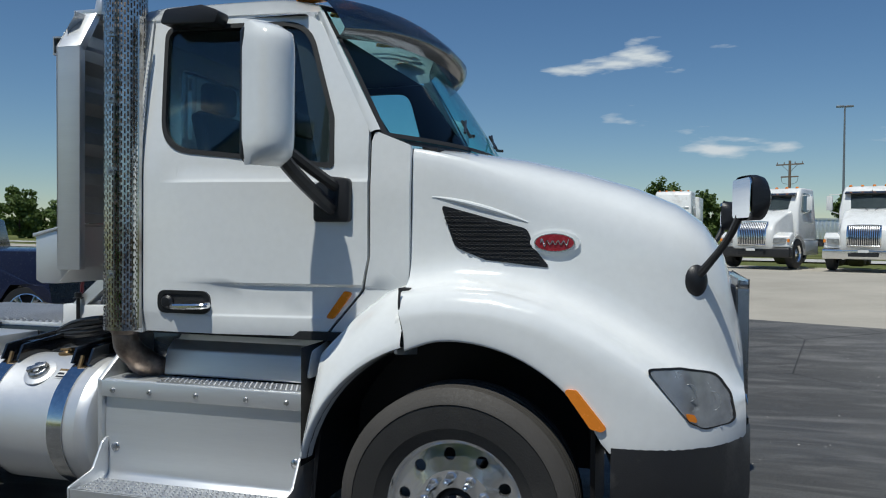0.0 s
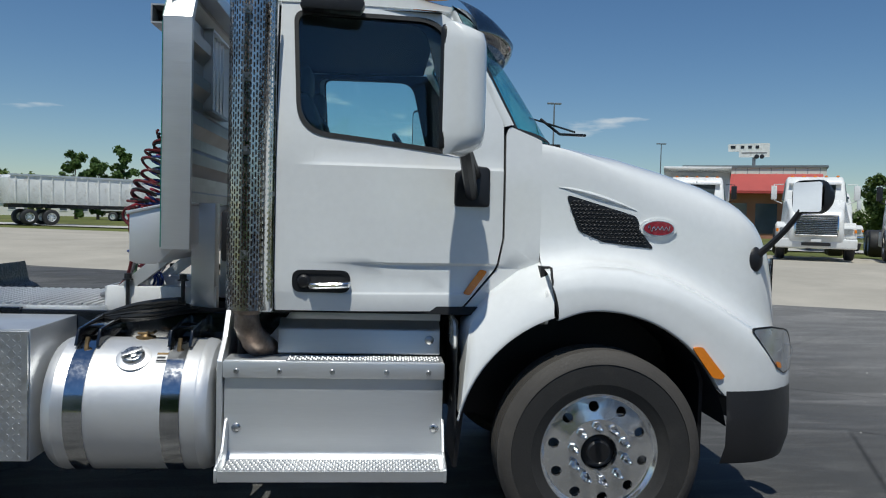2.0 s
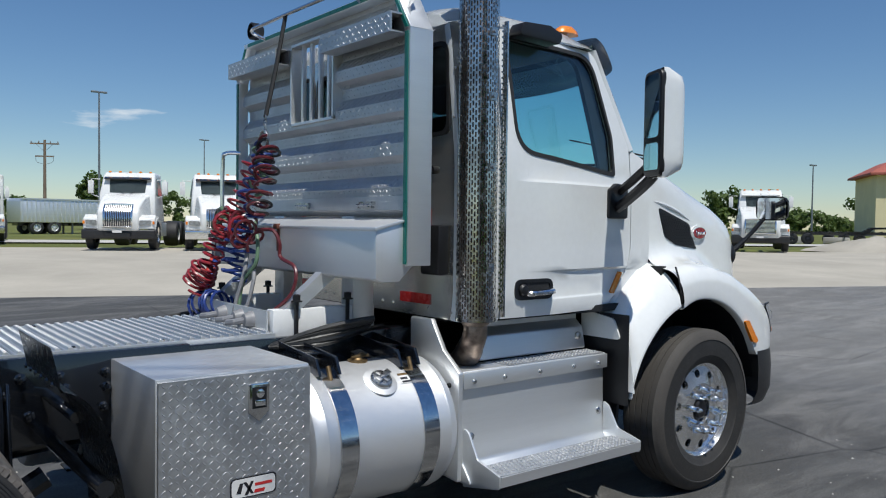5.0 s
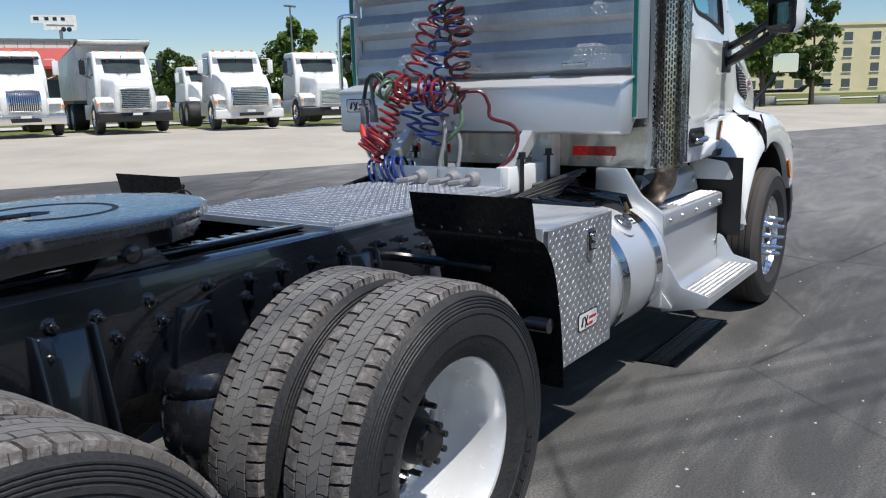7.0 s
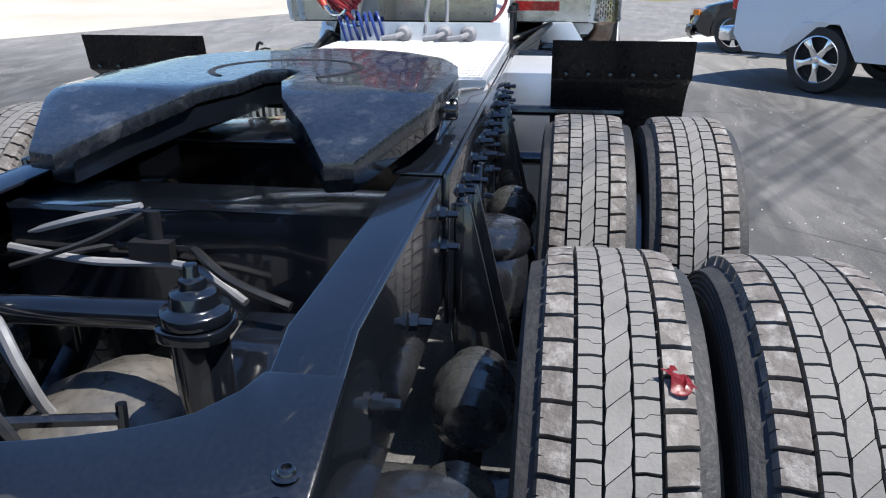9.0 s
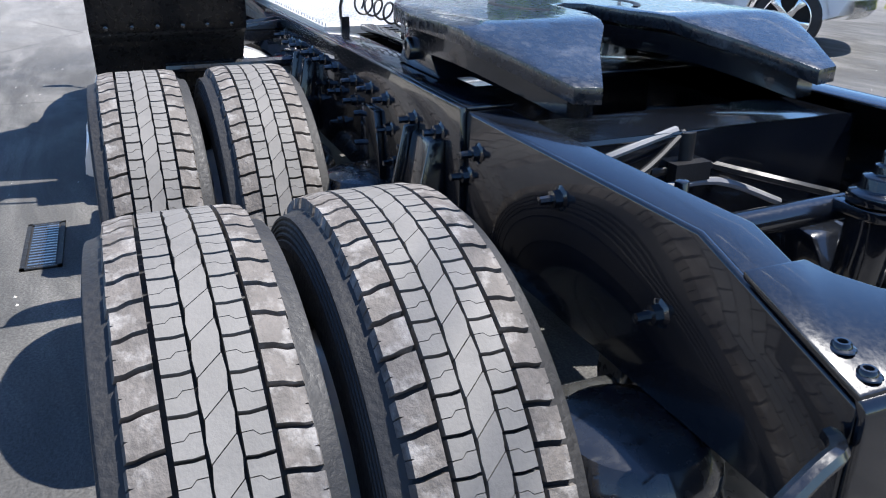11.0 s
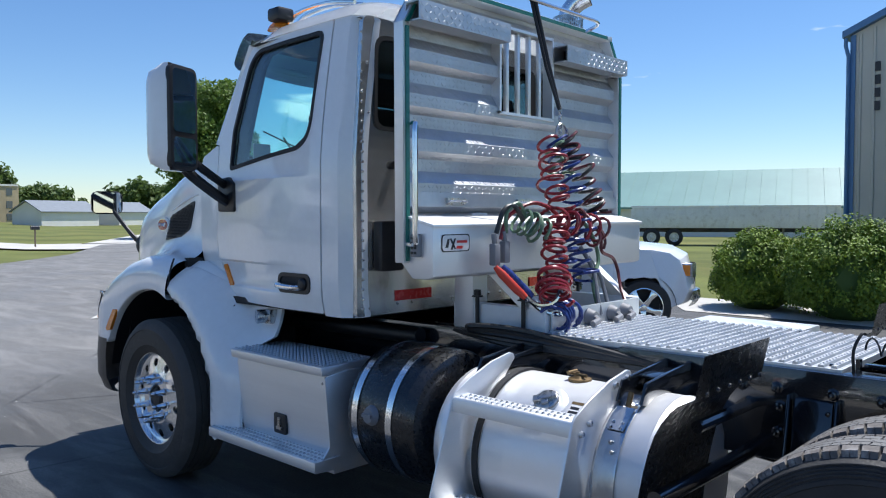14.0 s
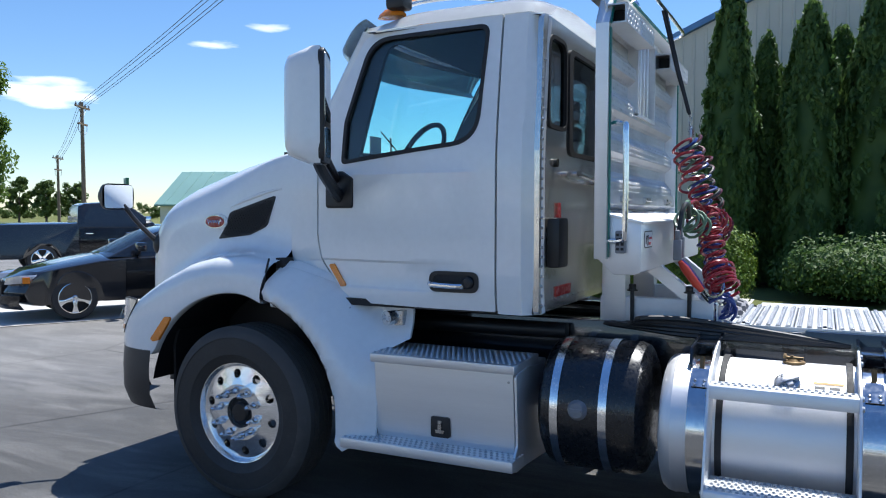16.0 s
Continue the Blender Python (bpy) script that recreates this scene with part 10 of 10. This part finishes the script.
# ---- trees ----
tree(51.5, -29.3, -0.1, 12.0, 4.2, 21, 80000, 0.2, "leaf", label="big leafy tree beside the drive", low=0.14, dense=1.45)
tree(102.5, -71.1, -0.1, 6.6, 2.0, 22, 5200, 0.26, "leaf_far")
tree(100.4, -74.0, -0.1, 6.4, 2.3, 23, 5200, 0.26, "leaf_far")
tree(98.1, -76.9, -0.1, 6.0, 2.2, 24, 5200, 0.26, "leaf_far")
tree(58.5, 63.0, 0.5, 9.6, 2.9, 25, 9000, 0.32, "leaf", low=0.2)
tree(64, 56.0, 0.5, 7.2, 3.0, 26, 5200, 0.3, "leaf_far")
tree(65.5, 93.8, 0.5, 8.5, 3.6, 27, 5000, 0.36, "leaf_far", low=0.15)
tree(41.0, 8.6, 0.5, 7.0, 2.2, 28, 9000, 0.17, "leaf", label="young airy tree at the lot's grass edge", low=0.24, dense=0.8)
tree(50.0, 7.7, 0.5, 7.0, 2.2, 29, 7000, 0.18, "leaf_far", label="young airy tree at the lot's grass edge", low=0.2, dense=0.8)
tree(-11.5, 95, 0.5, 7.4, 4.0, 30, 7000, 0.32, "leaf", low=0.16)
tree(40.5, 38.5, 0.5, 6.4, 1.9, 31, 9000, 0.22, "leaf", low=0.18)
tree(0.5, 146, 0.5, 11.0, 5.5, 32, 4600, 0.5, "leaf_far", low=0.15)
tree(8, 150, 0.5, 9.0, 4.6, 33, 4200, 0.5, "leaf_far", low=0.15)
tree(21, 92, 0.5, 6.2, 3.2, 34, 4200, 0.36, "leaf_far", low=0.15)
tree(-5, 110, 0.5, 6.0, 3.4, 35, 4200, 0.36, "leaf_far", low=0.15)
tree(-104, 103, 0.5, 8.0, 4.0, 36, 4200, 0.42, "leaf_far", low=0.12)
tree(-96, 110, 0.5, 7.0, 3.4, 37, 4200, 0.42, "leaf_far", low=0.12)
tree(63, 71, 0.5, 7.5, 3.8, 38, 5000, 0.32, "leaf_far", low=0.15)
for bx, by, sd in ((66, -6.4, 5), (67, -8.7, 6), (68.5, -11.2, 7)):
    bush(bx, by, 1.6, 2.1, sd, 4600, 0.13, "leaf_yellow", "golden-green bush at the far edge of the grass")


def wood_line(label, p0, p1, h, seed, leaf="leaf_far", n=260):
    """A far belt of trees with an uneven top, built of leaf clumps."""
    rng = np.random.default_rng(seed)
    a, b = np.array((*p0, 0.0)), np.array((*p1, 0.0))
    pts, nrm = [], []
    for k in range(n):
        f = rng.uniform()
        c = a + (b - a) * f + rng.normal(0, 2.5, 3) * np.array((1, 1, 0))
        hh = h * (0.62 + 0.25 * math.sin(f * 23 + seed) + 0.16 * math.sin(f * 61 + 2 * seed))
        c[2] = rng.uniform(0.1, 1.0) ** 0.8 * hh
        q = unit(rng, 60)
        pts.append(c + q * h * 0.17 * rng.uniform(0.4, 1, (60, 1)))
        nrm.append(q + np.array((0, 0, 0.3)))
    ob = new("far_woods", leaf_mesh("far_woods", np.concatenate(pts), np.concatenate(nrm), h * 0.075, M[leaf], rng))
    tagged(ob, label, "woods", "", "stuff")


wood_line("belt of green trees along the far field", (214, -117), (235, 60), 14, 1, n=900)
wood_line("belt of green trees along the far field", (150, -165), (213, -119), 4.0, 2, n=500)
wood_line("far belt of trees behind the parking lot", (-210, 190), (-60, 215), 11, 3, n=420)
wood_line("far belt of trees behind the parking lot", (-60, 215), (120, 200), 9, 4, n=420)
wood_line("far belt of trees behind the hotel", (120, 190), (215, 70), 11, 5, n=420)

for k, (x, y, h) in enumerate(((-36.2, 88.7, 8.0), (-34.0, 89.4, 7.2), (-31.5, 90.4, 8.6))):
    tree(x, y, 0.5, h, 1.9, 60 + k, 6000, 0.24, "leaf_cedar", label="dark green conifer behind the hopper trailer", low=0.08)

# ---- roadside post in the grass ----
post = thing("mailbox", "dark mailbox on a thin post in the grass", "mailbox", Matrix.Translation((42.3, -12.9, -0.12)))
bm = bmesh.new()
cyl(bm, (0, 0, -0.1), (0, 0, 1.05), 0.045, 8)
part("post", bm, M["wood"], post)
bm = bmesh.new()
prism(bm, rpoly([(-0.1, 1.05, 0), (0.1, 1.05, 0), (0.1, 1.28, 0.09), (-0.1, 1.28, 0.09)]), "y", -0.22, 0.22)
part("box", bm, M["label_dark"], post)

# ---- green board on posts by the far road ----
board = thing("sign_board", "plain green square sign board on two thin posts", "sign", Matrix.Translation((41.3, -35.4, -0.12)) @ Matrix.Rotation(radians(55), 4, "Z"))
for yy in (-0.5, 0.5):
    bm = bmesh.new()
    box(bm, -0.04, 0.04, yy - 0.04, yy + 0.04, -0.1, 4.1)
    part("post", bm, M["galv"], board)
bm = bmesh.new()
box(bm, -0.1, 0.1, -0.65, 0.65, 2.95, 4.2)
part("board", bm, M["sign_green"], board, "faded green board", bevel=0.02)
bm = bmesh.new()
box(bm, -0.104, 0.104, -0.3, 0.3, 3.4, 3.8)
part("sign_mark", bm, M["hose_green"], board)

# ---- loose stone chips strewn over the asphalt ----
rng = np.random.default_rng(77)
bm = bmesh.new()
for k in range(420):
    cx, cy = rng.uniform(-9.5, 7.5), rng.choice((-1, 1)) * rng.uniform(1.4, 7.0)
    if k % 3 == 0:
        cx, cy = 0.6 * rng.normal() + rng.choice((2.8, -6.0, -2.0, 1.0)), 0.5 * rng.normal() + rng.choice((-2.6, -1.9, 2.4))
    r = rng.uniform(0.004, 0.011)
    top = bm.verts.new((cx, cy, ground_z(cx, cy) + r * 0.8))
    ring = [bm.verts.new((cx + r * rng.uniform(0.7, 1.5) * math.cos(a), cy + r * rng.uniform(0.7, 1.3) * math.sin(a), ground_z(cx, cy) - 0.001)) for a in (0, 1.26, 2.5, 3.8, 5.0)]
    for i in range(5):
        bm.faces.new((ring[i], ring[(i + 1) % 5], top))
solid("stone_chips", bm, M["concrete"], "pale stone chips scattered over the dark asphalt", "stone chips", kind="stuff")
